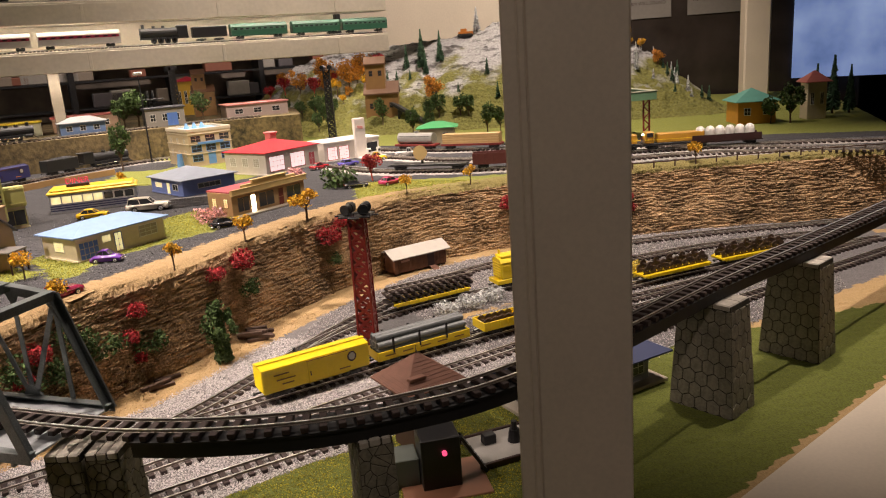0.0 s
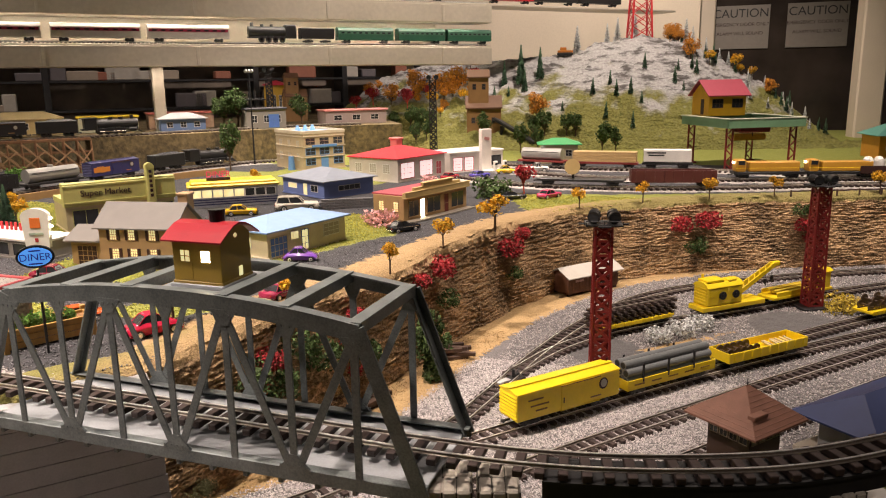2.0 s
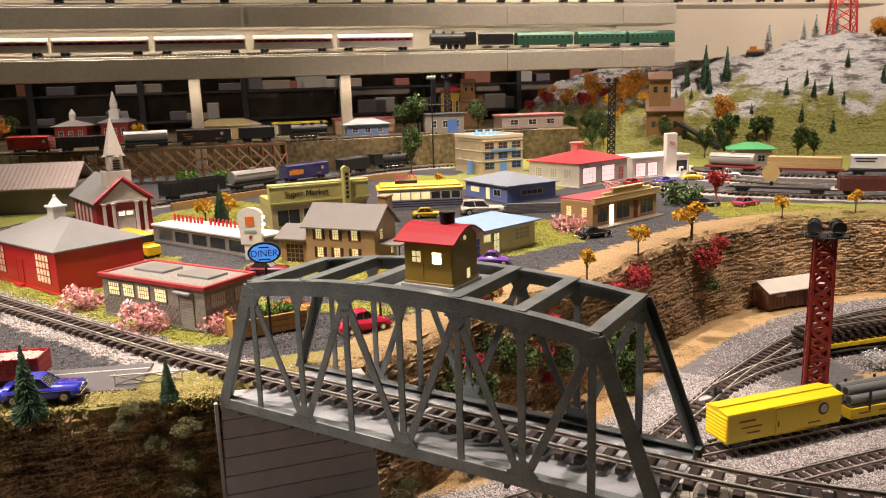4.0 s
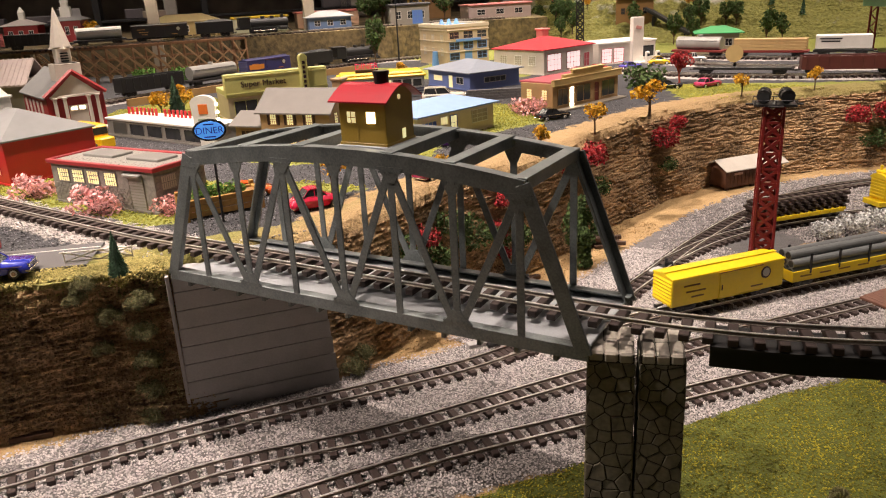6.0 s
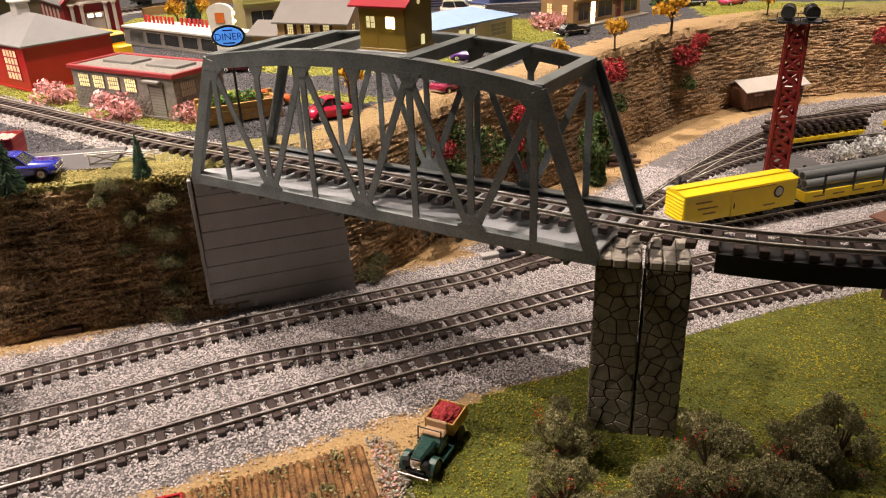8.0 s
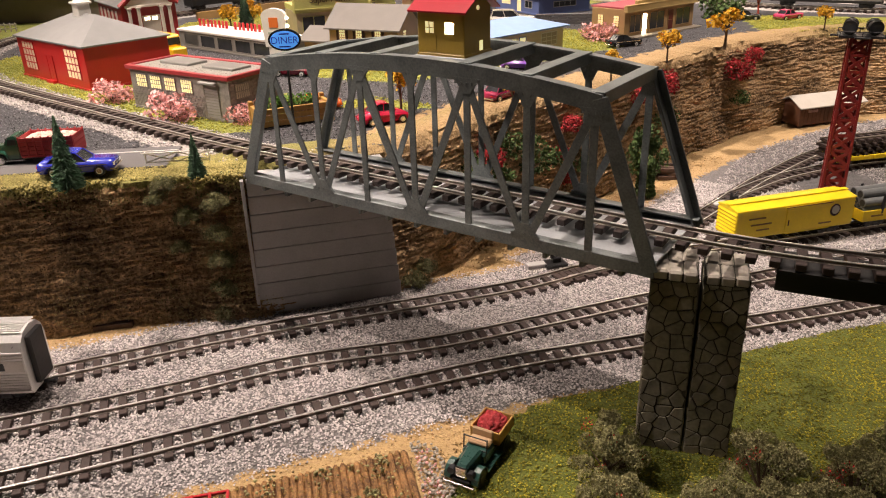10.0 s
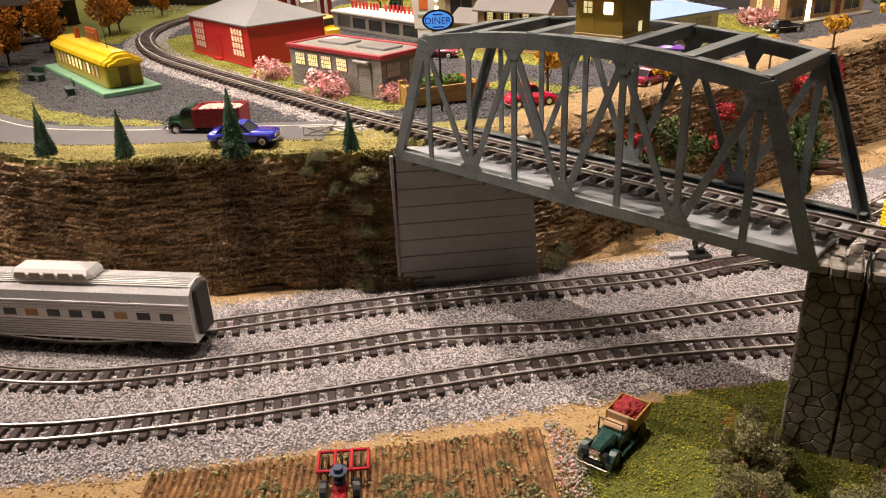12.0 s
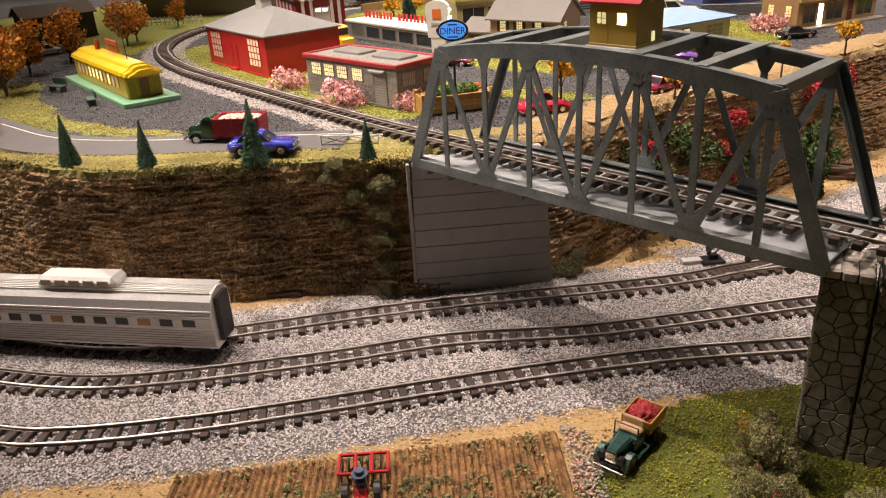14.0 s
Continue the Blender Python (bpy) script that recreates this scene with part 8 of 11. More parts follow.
rod(bm, (0, -0.026, 0.0375), (0, -0.026, 0.042), 0.0045, 10)
part("driver_peg", bm, paint("faded_denim_peg", (0.06, 0.08, 0.14)), t, "plain peg under a straw hat shape")

t = thing("vintage_pickup", pose(0.338, -0.074, 0.001, 0, 0, -84) @ Matrix.Diagonal((0.74, 0.74, 0.74, 1)), "dark green vintage toy pickup with a wooden bed of red produce", "truck")
GR = paint("bottle_green", (0.018, 0.060, 0.050), 0.3, 0.4)
bm = bmesh.new()
v = box(bm, (0.030, 0, 0.0235), (0.036, 0.020, 0.017), 0.003)
for q in v:
    if q.co.x > 0.035:
        q.co.y *= 0.72
        q.co.z -= 0.0015
part("hood", bm, GR, t)
bm = bmesh.new()
box(bm, (0.004, 0, 0.020), (0.026, 0.030, 0.014), 0.002)
part("body", bm, GR, t)
bm = bmesh.new()
box(bm, (0.0, 0, 0.010), (0.100, 0.022, 0.004), 0.0008)
part("chassis", bm, "black", t)
bm = bmesh.new()
box(bm, (0.0485, 0, 0.0215), (0.003, 0.014, 0.015), 0.001)
part("radiator", bm, "chrome", t, "chrome radiator")
for s in (-1, 1):
    bm = bmesh.new()
    rod(bm, (0.044, s * 0.012, 0.0215), (0.051, s * 0.012, 0.0215), 0.0046, 14)
    part("headlight", bm, "darkmetal", t)
    for x, r in ((0.036, 0.0105), (-0.032, 0.0105)):
        bm = bmesh.new()
        rod(bm, (x, s * 0.0150, r), (x, s * 0.0200, r), r, 18)
        wh = part("wheel", bm, "black", t)
        bm = bmesh.new()
        rod(bm, (x, s * 0.0200, r), (x, s * 0.0206, r), r * 0.55, 14)
        part("rim", bm, "darkmetal", wh)
    bm = bmesh.new()
    for a0 in range(6):
        p = [(0.036 + 0.0135 * math.cos(q), s * 0.0172, 0.0105 + 0.0135 * math.sin(q)) for q in (math.pi * a0 / 6, math.pi * (a0 + 1) / 6)]
        bar(bm, p[0], p[1], 0.008, 0.0014, (0, 0.01, 1))
    bar(bm, (0.022, s * 0.0172, 0.010), (-0.018, s * 0.0172, 0.009), 0.008, 0.0014)
    part("fender", bm, GR, t)
bm = bmesh.new()
rod(bm, (0.056, -0.019, 0.0105), (0.056, 0.019, 0.0105), 0.0016, 8)
part("bumper", bm, "chrome", t)
bm = bmesh.new()
for s in (-1, 1):
    rod(bm, (0.013, s * 0.0145, 0.026), (0.011, s * 0.0145, 0.044), 0.0008, 6)
for z in (0.028, 0.044):
    rod(bm, (0.0125, -0.0145, z), (0.0125, 0.0145, z), 0.0008, 6)
part("windscreen_frame", bm, "black", t)
bm = bmesh.new()
box(bm, (-0.001, 0, 0.030), (0.014, 0.027, 0.006), 0.002)
box(bm, (-0.009, 0, 0.035), (0.004, 0.027, 0.014), 0.0015)
part("seat", bm, paint("tan_seat", (0.40, 0.26, 0.14), 0.6), t, "tan ribbed seat")
bm = bmesh.new()
for s in (-1, 1):
    box(bm, (-0.034, s * 0.0180, 0.029), (0.042, 0.002, 0.016), 0.0005)
    box(bm, (-0.034 + s * 0.020, 0, 0.029), (0.002, 0.034, 0.016), 0.0005)
box(bm, (-0.034, 0, 0.021), (0.042, 0.036, 0.002), 0.0004)
part("wooden_bed", bm, WOOD, t, "honey wood bed")
bm = bmesh.new()
rnd = random.Random(9)
bmesh.ops.create_icosphere(bm, subdivisions=4, radius=1.0)
for q in bm.verts:
    k = 1 + 0.22 * noise.noise(q.co * 3.1) + 0.16 * noise.noise(q.co * 8.0)
    q.co = Vector((-0.034 + q.co.x * k * 0.019, q.co.y * k * 0.016, 0.031 + q.co.z * k * 0.013))
part("produce", bm, "leaf_red", t, "heap of red produce")

# ---- trees and bushes ----
def leaf_mesh(name, pts, size, mat, seed=1):
    """Many small bent leaves at the given points."""
    r = np.random.default_rng(seed)
    k = len(pts)
    a = r.normal(0, 1, (k, 3))
    a /= np.linalg.norm(a, axis=1)[:, None]
    b = np.cross(a, r.normal(0, 1, (k, 3)))
    b /= np.linalg.norm(b, axis=1)[:, None]
    c = np.cross(a, b)
    s = (size * r.uniform(0.6, 1.3, k))[:, None]
    p = np.asarray(pts)
    v = np.stack([p - a * s, p + b * s * 0.7 + c * s * 0.2, p + a * s, p - b * s * 0.7 + c * s * 0.2], 1).reshape(-1, 3)
    f = np.arange(4 * k).reshape(k, 4)
    return raw(name, v.tolist(), f[:, [0, 1, 2]].tolist() + f[:, [0, 2, 3]].tolist(), mat)


def crown_points(n, clumps, spread, r0, seed, flat=0.8):
    """Points in clumps round a rough crown of unit size."""
    r = np.random.default_rng(seed)
    c = r.normal(0, 1, (clumps, 3))
    c /= np.linalg.norm(c, axis=1)[:, None]
    c *= (r.uniform(0.3, 1.0, clumps) ** 0.5)[:, None] * spread
    c[:, 2] *= flat
    q = r.integers(0, clumps, n)
    d = r.normal(0, 1, (n, 3))
    d /= np.linalg.norm(d, axis=1)[:, None]
    return c[q] + d * (r0 * r.uniform(0.5, 1.0, n) ** 0.5)[:, None], c


def broadleaf(colour, seed, label, n=520, clumps=15, leaf=0.045, spread=0.26, r0=0.13, flat=0.75, trunk_h=0.55, name="tree", category="tree", group="small trees of the layout"):
    """A tree one unit high: forked trunk, limbs to every clump, leaves in clumps."""
    t = thing(name, pose(0, 0, -50), label, category, group)
    pts, cl = crown_points(n, clumps, spread, r0, seed, flat)
    pts[:, 2] += 0.70
    bm = bmesh.new()
    rnd = random.Random(seed)
    top = Vector((rnd.uniform(-0.03, 0.03), rnd.uniform(-0.03, 0.03), trunk_h))
    rod(bm, (0, 0, 0), top, 0.030, 7, 0.018)
    for c in cl:
        e = Vector(c) + Vector((0, 0, 0.70))
        if e.z > trunk_h * 0.8:
            rod(bm, top * rnd.uniform(0.6, 1.0), e, 0.012, 5, 0.004)
    part("trunk", bm, "bark", t)
    ob = new("crown", leaf_mesh("crown", pts, leaf, "leaf_" + colour, seed))
    ob.parent = t
    return t


def bush(colour, seed, label, n=700, leaf=0.085, colour2=None, flat=0.62, clumps=22, puff=0.30, name="bush", category="bush", group="bushes of the layout"):
    """A bush of unit radius, sitting on the ground."""
    t = thing(name, pose(0, 0, -50), label, category, group)
    pts, cl = crown_points(n, clumps, 1.08 - puff, puff, seed, flat)
    pts[:, 2] = np.abs(pts[:, 2] + 0.40)
    if name != "creeper":
        bm = bmesh.new()
        for c in cl:
            rod(bm, (0, 0, 0), (c[0], c[1], abs(c[2] + 0.4)), 0.03, 4, 0.012)
        part("stem", bm, "bark", t)
    ob = new("foliage", leaf_mesh("foliage", pts, leaf, "leaf_" + colour, seed))
    ob.parent = t
    if colour2:
        q, _ = crown_points(90, 6, 0.85, 0.14, seed + 5, flat)
        q[:, 2] = np.abs(q[:, 2] + 0.45)
        ob = new("blossom", leaf_mesh("blossom", q, leaf * 0.9, "leaf_" + colour2, seed + 6))
        ob.parent = t
    return t


def conifer(colour, seed, label, layers=17, spikes=26, width=0.20, needle=0.016, group="conifers of the layout"):
    """A bottle-brush conifer of unit height: trunk and drooping needle spikes."""
    t = thing("conifer", pose(0, 0, -50), label, "conifer", group)
    bm = bmesh.new()
    rod(bm, (0, 0, 0), (0, 0, 0.97), 0.020, 6, 0.004)
    part("trunk", bm, "bark", t)
    r = random.Random(seed)
    v, f = [], []
    for j in range(layers):
        z = 0.10 + 0.88 * j / layers
        rad = width * (1 - 0.93 * j / layers) * r.uniform(0.88, 1.08)
        for i in range(spikes):
            a = r.uniform(0, 6.283)
            rr, zz = rad * r.uniform(0.75, 1.12), z + r.uniform(-0.03, 0.03)
            x, y = math.cos(a), math.sin(a)
            w = needle
            k = len(v)
            v += [(x * 0.01 - y * w, y * 0.01 + x * w, zz + 0.025), (x * 0.01 + y * w, y * 0.01 - x * w, zz + 0.025), (x * rr + y * w * 0.6, y * rr - x * w * 0.6, zz - 0.012), (x * rr - y * w * 0.6, y * rr + x * w * 0.6, zz - 0.012), (x * rr * 0.6, y * rr * 0.6, zz - 0.035)]
            f += [(k, k + 1, k + 2, k + 3), (k + 1, k + 4, k + 2), (k, k + 3, k + 4)]
    ob = new("crown", raw("crown", v, f, "leaf_" + colour))
    ob.parent = t
    return t


def put(proto, x, y, z, h, turn=None, wide=1.0, lean=0.0, used=set()):
    """Places a plant: the first call moves the prototype itself, later ones copy it."""
    m = pose(x, y, z, lean, 0, random.uniform(0, 360) if turn is None else turn) @ Matrix.Diagonal((h * wide, h * wide, h, 1))
    if proto.name not in used:
        used.add(proto.name)
        proto.matrix_basis = m
        return proto
    return copy_thing(proto, m @ Matrix.Diagonal([1 / q for q in proto.scale] + [1]))


pine = conifer("pine", 3, "dark green bottle-brush conifer", 40, 46, 0.20, 0.0065)
pine2 = conifer("pine", 8, "slim dark green bottle-brush conifer", 20, 24, 0.15)
for x, y, h in ((-0.311, -0.262, 0.064), (-0.227, -0.207, 0.058), (-0.119, -0.130, 0.080), (-0.038, -0.034, 0.050)):
    put(pine, x, y, ZT, h, wide=1.05)
put(pine, -0.731, 0.675, ZT, 0.108, wide=1.1)
yel = broadleaf("yellow", 5, "small golden yellow autumn tree on the cliff edge")
yel2 = broadleaf("yellow", 9, "small golden yellow autumn sapling", 380, 9)
for k, (x, y, h) in enumerate(((0.160, 0.605, 0.056), (0.178, 0.811, 0.064), (0.228, 0.985, 0.078), (0.346, 1.305, 0.056), (0.482, 1.425, 0.056), (0.636, 1.530, 0.060), (0.791, 1.60, 0.056), (1.049, 1.722, 0.066), (-0.01, 0.289, 0.075), (-0.10, 0.52, 0.06), (-0.775, 0.735, 0.085), (-0.83, 0.715, 0.075), (-0.54, 1.30, 0.075), (0.10, 0.40, 0.05), (-0.66, 1.02, 0.07))):
    put(yel if k % 2 else yel2, x, y, ZT, h, wide=1.0 if k != 2 else 1.35)
org = broadleaf("orange", 12, "orange autumn tree with a dense crown", 1500, 34, 0.036, 0.40, 0.15, 0.95, 0.28)
for x, y, h in ((-0.845, -0.168, 0.098), (-0.93, -0.150, 0.098), (-1.02, -0.070, 0.095), (-1.094, 0.037, 0.100), (-1.192, 0.205, 0.095), (-1.24, 0.25, 0.085), (-1.40, 0.44, 0.066), (-1.0, -0.18, 0.10)):
    put(org, x, y, ZT, h)
mapl = broadleaf("red", 15, "coral red autumn tree", 620, 18, 0.042, 0.30, 0.13, 0.7, 0.4)
M["leaf_coral"] = material("leaves_coral", (0.52, 0.085, 0.05), 0.85, 0, 0.2, 200, 0.1, 60, island=0.45)
mapl.children[1].data.materials[0] = M["leaf_coral"]
put(mapl, 0.164, 1.506, ZT, 0.085)
shr = bush("green", 21, "low dark green shrub by the far street", 600, 0.09)
put(shr, 0.095, 1.42, ZT, 0.060)
grn = broadleaf("green", 24, "green leafy tree behind the town", 900, 24, 0.040, 0.30, 0.12, 1.0, 0.35)
for x, y, h in ((-0.97, 1.80, 0.175),):
    put(grn, x, y, ZT, h, wide=0.62)
pink = bush("pink", 31, "pink blossom bush on the lawn", 900, 0.075)
for x, y, r in ((-0.462, 0.150, 0.036), (-0.282, 0.122, 0.042), (-0.177, 0.168, 0.030), (-0.503, 0.80, 0.034), (-0.030, 0.985, 0.040), (-0.86, 0.66, 0.03), (-0.35, 0.60, 0.03), (-0.15, 1.62, 0.03)):
    put(pink, x, y, ZT - 0.002, r, wide=1.15)
box_shr = bush("brightgreen", 33, "yellow-green shrub in the planter", 500, 0.10)
for k, (x, y, r) in enumerate(((-0.128, 0.165, 0.016), (-0.118, 0.184, 0.018), (-0.106, 0.207, 0.017))):
    put(box_shr, x, y, ZT + 0.022, r)
redb = bush("red", 35, "crimson bush growing on the rock wall", 620, 0.085)
for x, y, z, r in ((0.172, 0.700, 0.135, 0.032), (0.192, 0.770, 0.142, 0.042), (0.247, 1.045, 0.120, 0.045), (0.262, 1.085, 0.150, 0.030), (0.575, 1.462, 0.110, 0.045), (0.640, 1.500, 0.115, 0.048), (0.865, 1.600, 0.100, 0.036), (0.880, 1.612, 0.070, 0.026), (0.098, 0.335, 0.115, 0.034), (0.102, 0.30, 0.090, 0.026), (0.132, 0.50, 0.085, 0.026), (0.136, 0.52, 0.125, 0.030), (0.134, 0.51, 0.045, 0.022)):
    put(redb, x, y, z, r * 0.82)
ivy = bush("green", 39, "dark creeper clinging to the rock wall", 520, 0.085, name="creeper")
for x, y, z, r in ((0.100, 0.28, 0.105, 0.040), (0.104, 0.34, 0.075, 0.040), (0.110, 0.40, 0.115, 0.040), (0.120, 0.45, 0.080, 0.040), (0.140, 0.53, 0.060, 0.035), (0.196, 0.775, 0.085, 0.030), (0.250, 1.050, 0.070, 0.026), (0.610, 1.490, 0.055, 0.040), (0.860, 1.600, 0.140, 0.028)):
    put(ivy, x, y, z, r)
yard_pine = broadleaf("green", 43, "tall narrow dark green tree at the cliff foot", 1500, 40, 0.034, 0.36, 0.085, 1.0, 0.8, "tree")
r_ = np.random.default_rng(4)
zz = r_.uniform(0.05, 1, 1700) ** 1.1
rad = 0.20 * (1 - zz * 0.86) * r_.uniform(0.55, 1.05, 1700)
aa = r_.uniform(0, 6.283, 1700)
yard_pine.children[1].data = leaf_mesh("crown", np.stack([rad * np.cos(aa), rad * np.sin(aa), zz], 1), 0.040, "leaf_green", 5)
put(yard_pine, 0.222, 0.625, 0, 0.108, wide=0.8)
sage = bush("sage", 47, "sage green bush with small red blossoms", 13000, 0.026, "blossom", 0.95, 34, 0.20)
for x, y, r, w in ((0.432, -0.024, 0.044, 0.84), (0.462, -0.080, 0.038, 0.84), (0.548, 0.020, 0.044, 0.86), (0.527, -0.046, 0.036, 0.9), (0.572, -0.022, 0.040, 0.9), (0.640, 0.085, 0.044, 0.9), (0.612, 0.045, 0.040, 0.9), (0.500, -0.098, 0.038, 0.9), (0.605, 0.005, 0.036, 0.9)):
    put(sage, x, y, -0.002, r * 0.98, wide=w)
oliv = bush("olive", 52, "dry olive shrub clinging to the rock beside the abutment", 2600, 0.048)
for x, y, z, r in ((-0.044, -0.010, 0.140, 0.024), (-0.046, -0.014, 0.105, 0.022), (-0.044, -0.014, 0.070, 0.024), (-0.046, -0.016, 0.035, 0.024), (-0.050, -0.018, 0.004, 0.024), (-0.075, -0.032, 0.125, 0.022), (-0.095, -0.050, 0.150, 0.020), (-0.080, -0.040, 0.090, 0.018), (0.094, 0.165, 0.004, 0.026), (0.096, 0.185, 0.016, 0.022), (-0.085, -0.045, 0.165, 0.02)):
    put(oliv, x, y, z, r * 0.78)
rock = bush("snow", 55, "pale rubble and dry scrub between the tracks", 700, 0.08, flat=0.4)
M["leaf_straw"] = material("leaves_straw", (0.62, 0.59, 0.48), 0.9, 0, 0.2, 200, 0.1, 60, island=0.4)
rock.children[1].data.materials[0] = M["leaf_straw"]
for x, y, r in ((0.560, 0.925, 0.034), (0.600, 0.975, 0.036), (0.635, 1.025, 0.034)):
    put(rock, x, y, 0, r)
gold = bush("paleyellow", 57, "yellow-green bush beside the tower", 700, 0.085)
put(gold, 0.905, 1.225, 0, 0.040)
put(gold, 0.93, 1.25, 0, 0.030)
put(bush("orange", 58, "orange bush on the cliff edge", 600, 0.085), -0.58, -0.285, ZT, 0.03)

# moss and earth crumbs hanging over the rim of the front cliff
rim_d = np.gradient(foot[:, :2], axis=0)
rim_d /= np.linalg.norm(rim_d, axis=1)[:, None]
front_rim = np.where(foot[:, 0] < -0.02)[0]
for nm, k_, drop_, mat_, lab in (("rim_moss", 21000, 0.030, "dryfoam", "mustard moss hanging over the cliff edge"), ("rim_dark_moss", 4500, 0.055, "darkfoam", "dark moss creeping down the top of the rock wall")):
    at_ = RNG.choice(front_rim, k_)
    down = drop_ * RNG.uniform(0, 1, k_) ** 1.6
    wavy = np.array([0.5 + 0.9 * noise.noise(Vector((foot[q, 0] * 30, foot[q, 1] * 30, 7.0))) for q in at_])
    ok_ = down < drop_ * np.clip(wavy, 0.12, 1.0)
    off_ = 0.004 + RNG.uniform(-0.004, 0.012, k_) * (1 - down / drop_)
    xy = np.stack([foot[at_, 0] - rim_d[at_, 1] * off_, foot[at_, 1] + rim_d[at_, 0] * off_], 1) + RNG.normal(0, 0.001, (k_, 2))
    chips(nm, xy[ok_], (ZT - 0.004 - down)[ok_], 0.0017, mat_, 0.9, lab, "moss")

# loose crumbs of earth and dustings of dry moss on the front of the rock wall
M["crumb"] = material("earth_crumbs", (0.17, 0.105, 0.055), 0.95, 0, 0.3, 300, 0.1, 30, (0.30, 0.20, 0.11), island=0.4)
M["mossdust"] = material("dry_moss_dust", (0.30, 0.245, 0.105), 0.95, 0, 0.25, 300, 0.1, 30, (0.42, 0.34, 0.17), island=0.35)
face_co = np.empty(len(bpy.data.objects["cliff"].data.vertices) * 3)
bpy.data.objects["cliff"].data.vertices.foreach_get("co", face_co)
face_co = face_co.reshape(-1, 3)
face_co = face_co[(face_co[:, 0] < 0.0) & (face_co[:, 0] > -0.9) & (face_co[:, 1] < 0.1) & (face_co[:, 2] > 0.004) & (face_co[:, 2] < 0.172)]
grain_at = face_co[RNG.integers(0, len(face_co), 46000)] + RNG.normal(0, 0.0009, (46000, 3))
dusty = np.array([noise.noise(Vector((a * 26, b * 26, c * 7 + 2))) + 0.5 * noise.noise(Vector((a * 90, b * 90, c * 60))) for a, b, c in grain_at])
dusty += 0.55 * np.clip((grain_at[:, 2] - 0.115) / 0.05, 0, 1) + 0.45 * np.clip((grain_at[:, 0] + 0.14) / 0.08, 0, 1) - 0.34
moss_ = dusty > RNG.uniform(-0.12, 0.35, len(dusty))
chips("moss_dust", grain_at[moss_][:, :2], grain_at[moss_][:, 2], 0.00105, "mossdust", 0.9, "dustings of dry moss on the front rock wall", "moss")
bare = ~moss_ & (RNG.uniform(0, 1, len(dusty)) < 0.6)
chips("earth_crumbs", grain_at[bare][:, :2], grain_at[bare][:, 2], 0.0010, "crumb", 0.9, "loose brown crumbs on the front rock wall", "earth")

# leafy crops standing in the furrows
crop = bush("sage", 81, "small sage green crop plant in the furrows", 420, 0.11, name="crop_plant", category="plant", group="crops of the field")
crop_rnd = random.Random(5)
for k in range(34):
    u, w_ = crop_rnd.random(), crop_rnd.random()
    if k < 20:
        x, y = 0.215 + 0.052 * u + 0.022 * w_, -0.225 + 0.030 * u - 0.026 * w_
    elif k < 27:
        x, y = 0.150 + 0.045 * u, -0.320 + 0.030 * u + 0.012 * w_
    else:
        x, y = 0.278 + 0.050 * u, -0.150 - 0.015 * u - 0.02 * w_
    put(crop, x, y, 0.003, crop_rnd.uniform(0.0035, 0.0065))

# crop sprouts and rubble at the field's edge
xy = scatter(3800, 0.10, 0.40, -0.46, -0.05)
pick = inside(xy[:, 0], xy[:, 1], [(0.20, -0.30), (0.14, -0.40), (0.18, -0.46), (0.375, -0.195), (0.34, -0.150)])
more = scatter(9000, 0.06, 0.40, -0.47, -0.05)
more = more[inside(more[:, 0], more[:, 1], [(0.274, -0.100), (0.068, -0.362), (0.165, -0.455), (0.374, -0.190)])]
clump = np.sin(more[:, 0] * 95 + 1.0) * np.sin(more[:, 1] * 80 + 2.0) + RNG.normal(0, 0.45, len(more))
chips("crop_stubble", more[clump < 0.35], RNG.uniform(0.002, 0.006, (clump < 0.35).sum()), 0.0011, "straw", 0.8, "straw-coloured stubble between the furrows", "stubble")
chips("seedlings", more[clump < -0.55], RNG.uniform(0.003, 0.009, (clump < -0.55).sum()), 0.0018, "leaf_sage", 0.8, "sparse sage seedlings in the furrows", "crop")
chips("crop_sprouts", xy[pick], RNG.uniform(0.003, 0.012, pick.sum()), 0.0020, "leaf_sage", 0.8, "pale sage crop sprouts in the furrows", "crop")
xy = scatter(3000, 0.26, 0.45, -0.26, -0.06)
pick = inside(xy[:, 0], xy[:, 1], [(0.279, -0.090), (0.292, -0.082), (0.40, -0.185), (0.38, -0.198)])
chips("flower_rubble", xy[pick], RNG.uniform(0.0, 0.005, pick.sum()), 0.0015, "leaf_pink", 0.8, "fine pink flower scatter along the field edge", "flowers")
xy = scatter(5000, 0.26, 0.45, -0.26, -0.06)
pick = inside(xy[:, 0], xy[:, 1], [(0.272, -0.088), (0.296, -0.078), (0.37, -0.145), (0.355, -0.165)])
chips("grey_rubble", xy[pick], RNG.uniform(0.0, 0.006, pick.sum()), 0.0018, "stonecap", 0.8, "grey rubble at the corner of the field", "rubble")
xy = scatter(300000, -0.95, 0.0, -0.36, 0.03)
rimd = near_line(xy[:, 0], xy[:, 1], foot[::6])
pick = inside(xy[:, 0], xy[:, 1], TOWN) & (rimd < 0.085) & (rimd > 0.003) & (near_line(xy[:, 0], xy[:, 1], smooth_line(ROAD, 0.03)) > 0.041)
chips("rim_grass", xy[pick], ZT + RNG.uniform(-0.002, 0.003, pick.sum()) - 0.010 * np.clip(0.018 - rimd[pick], 0, 1) / 0.018, 0.0010, "dryfoam", 0.8, "mustard-green grass tufts on the cliff rim", "grass", True)

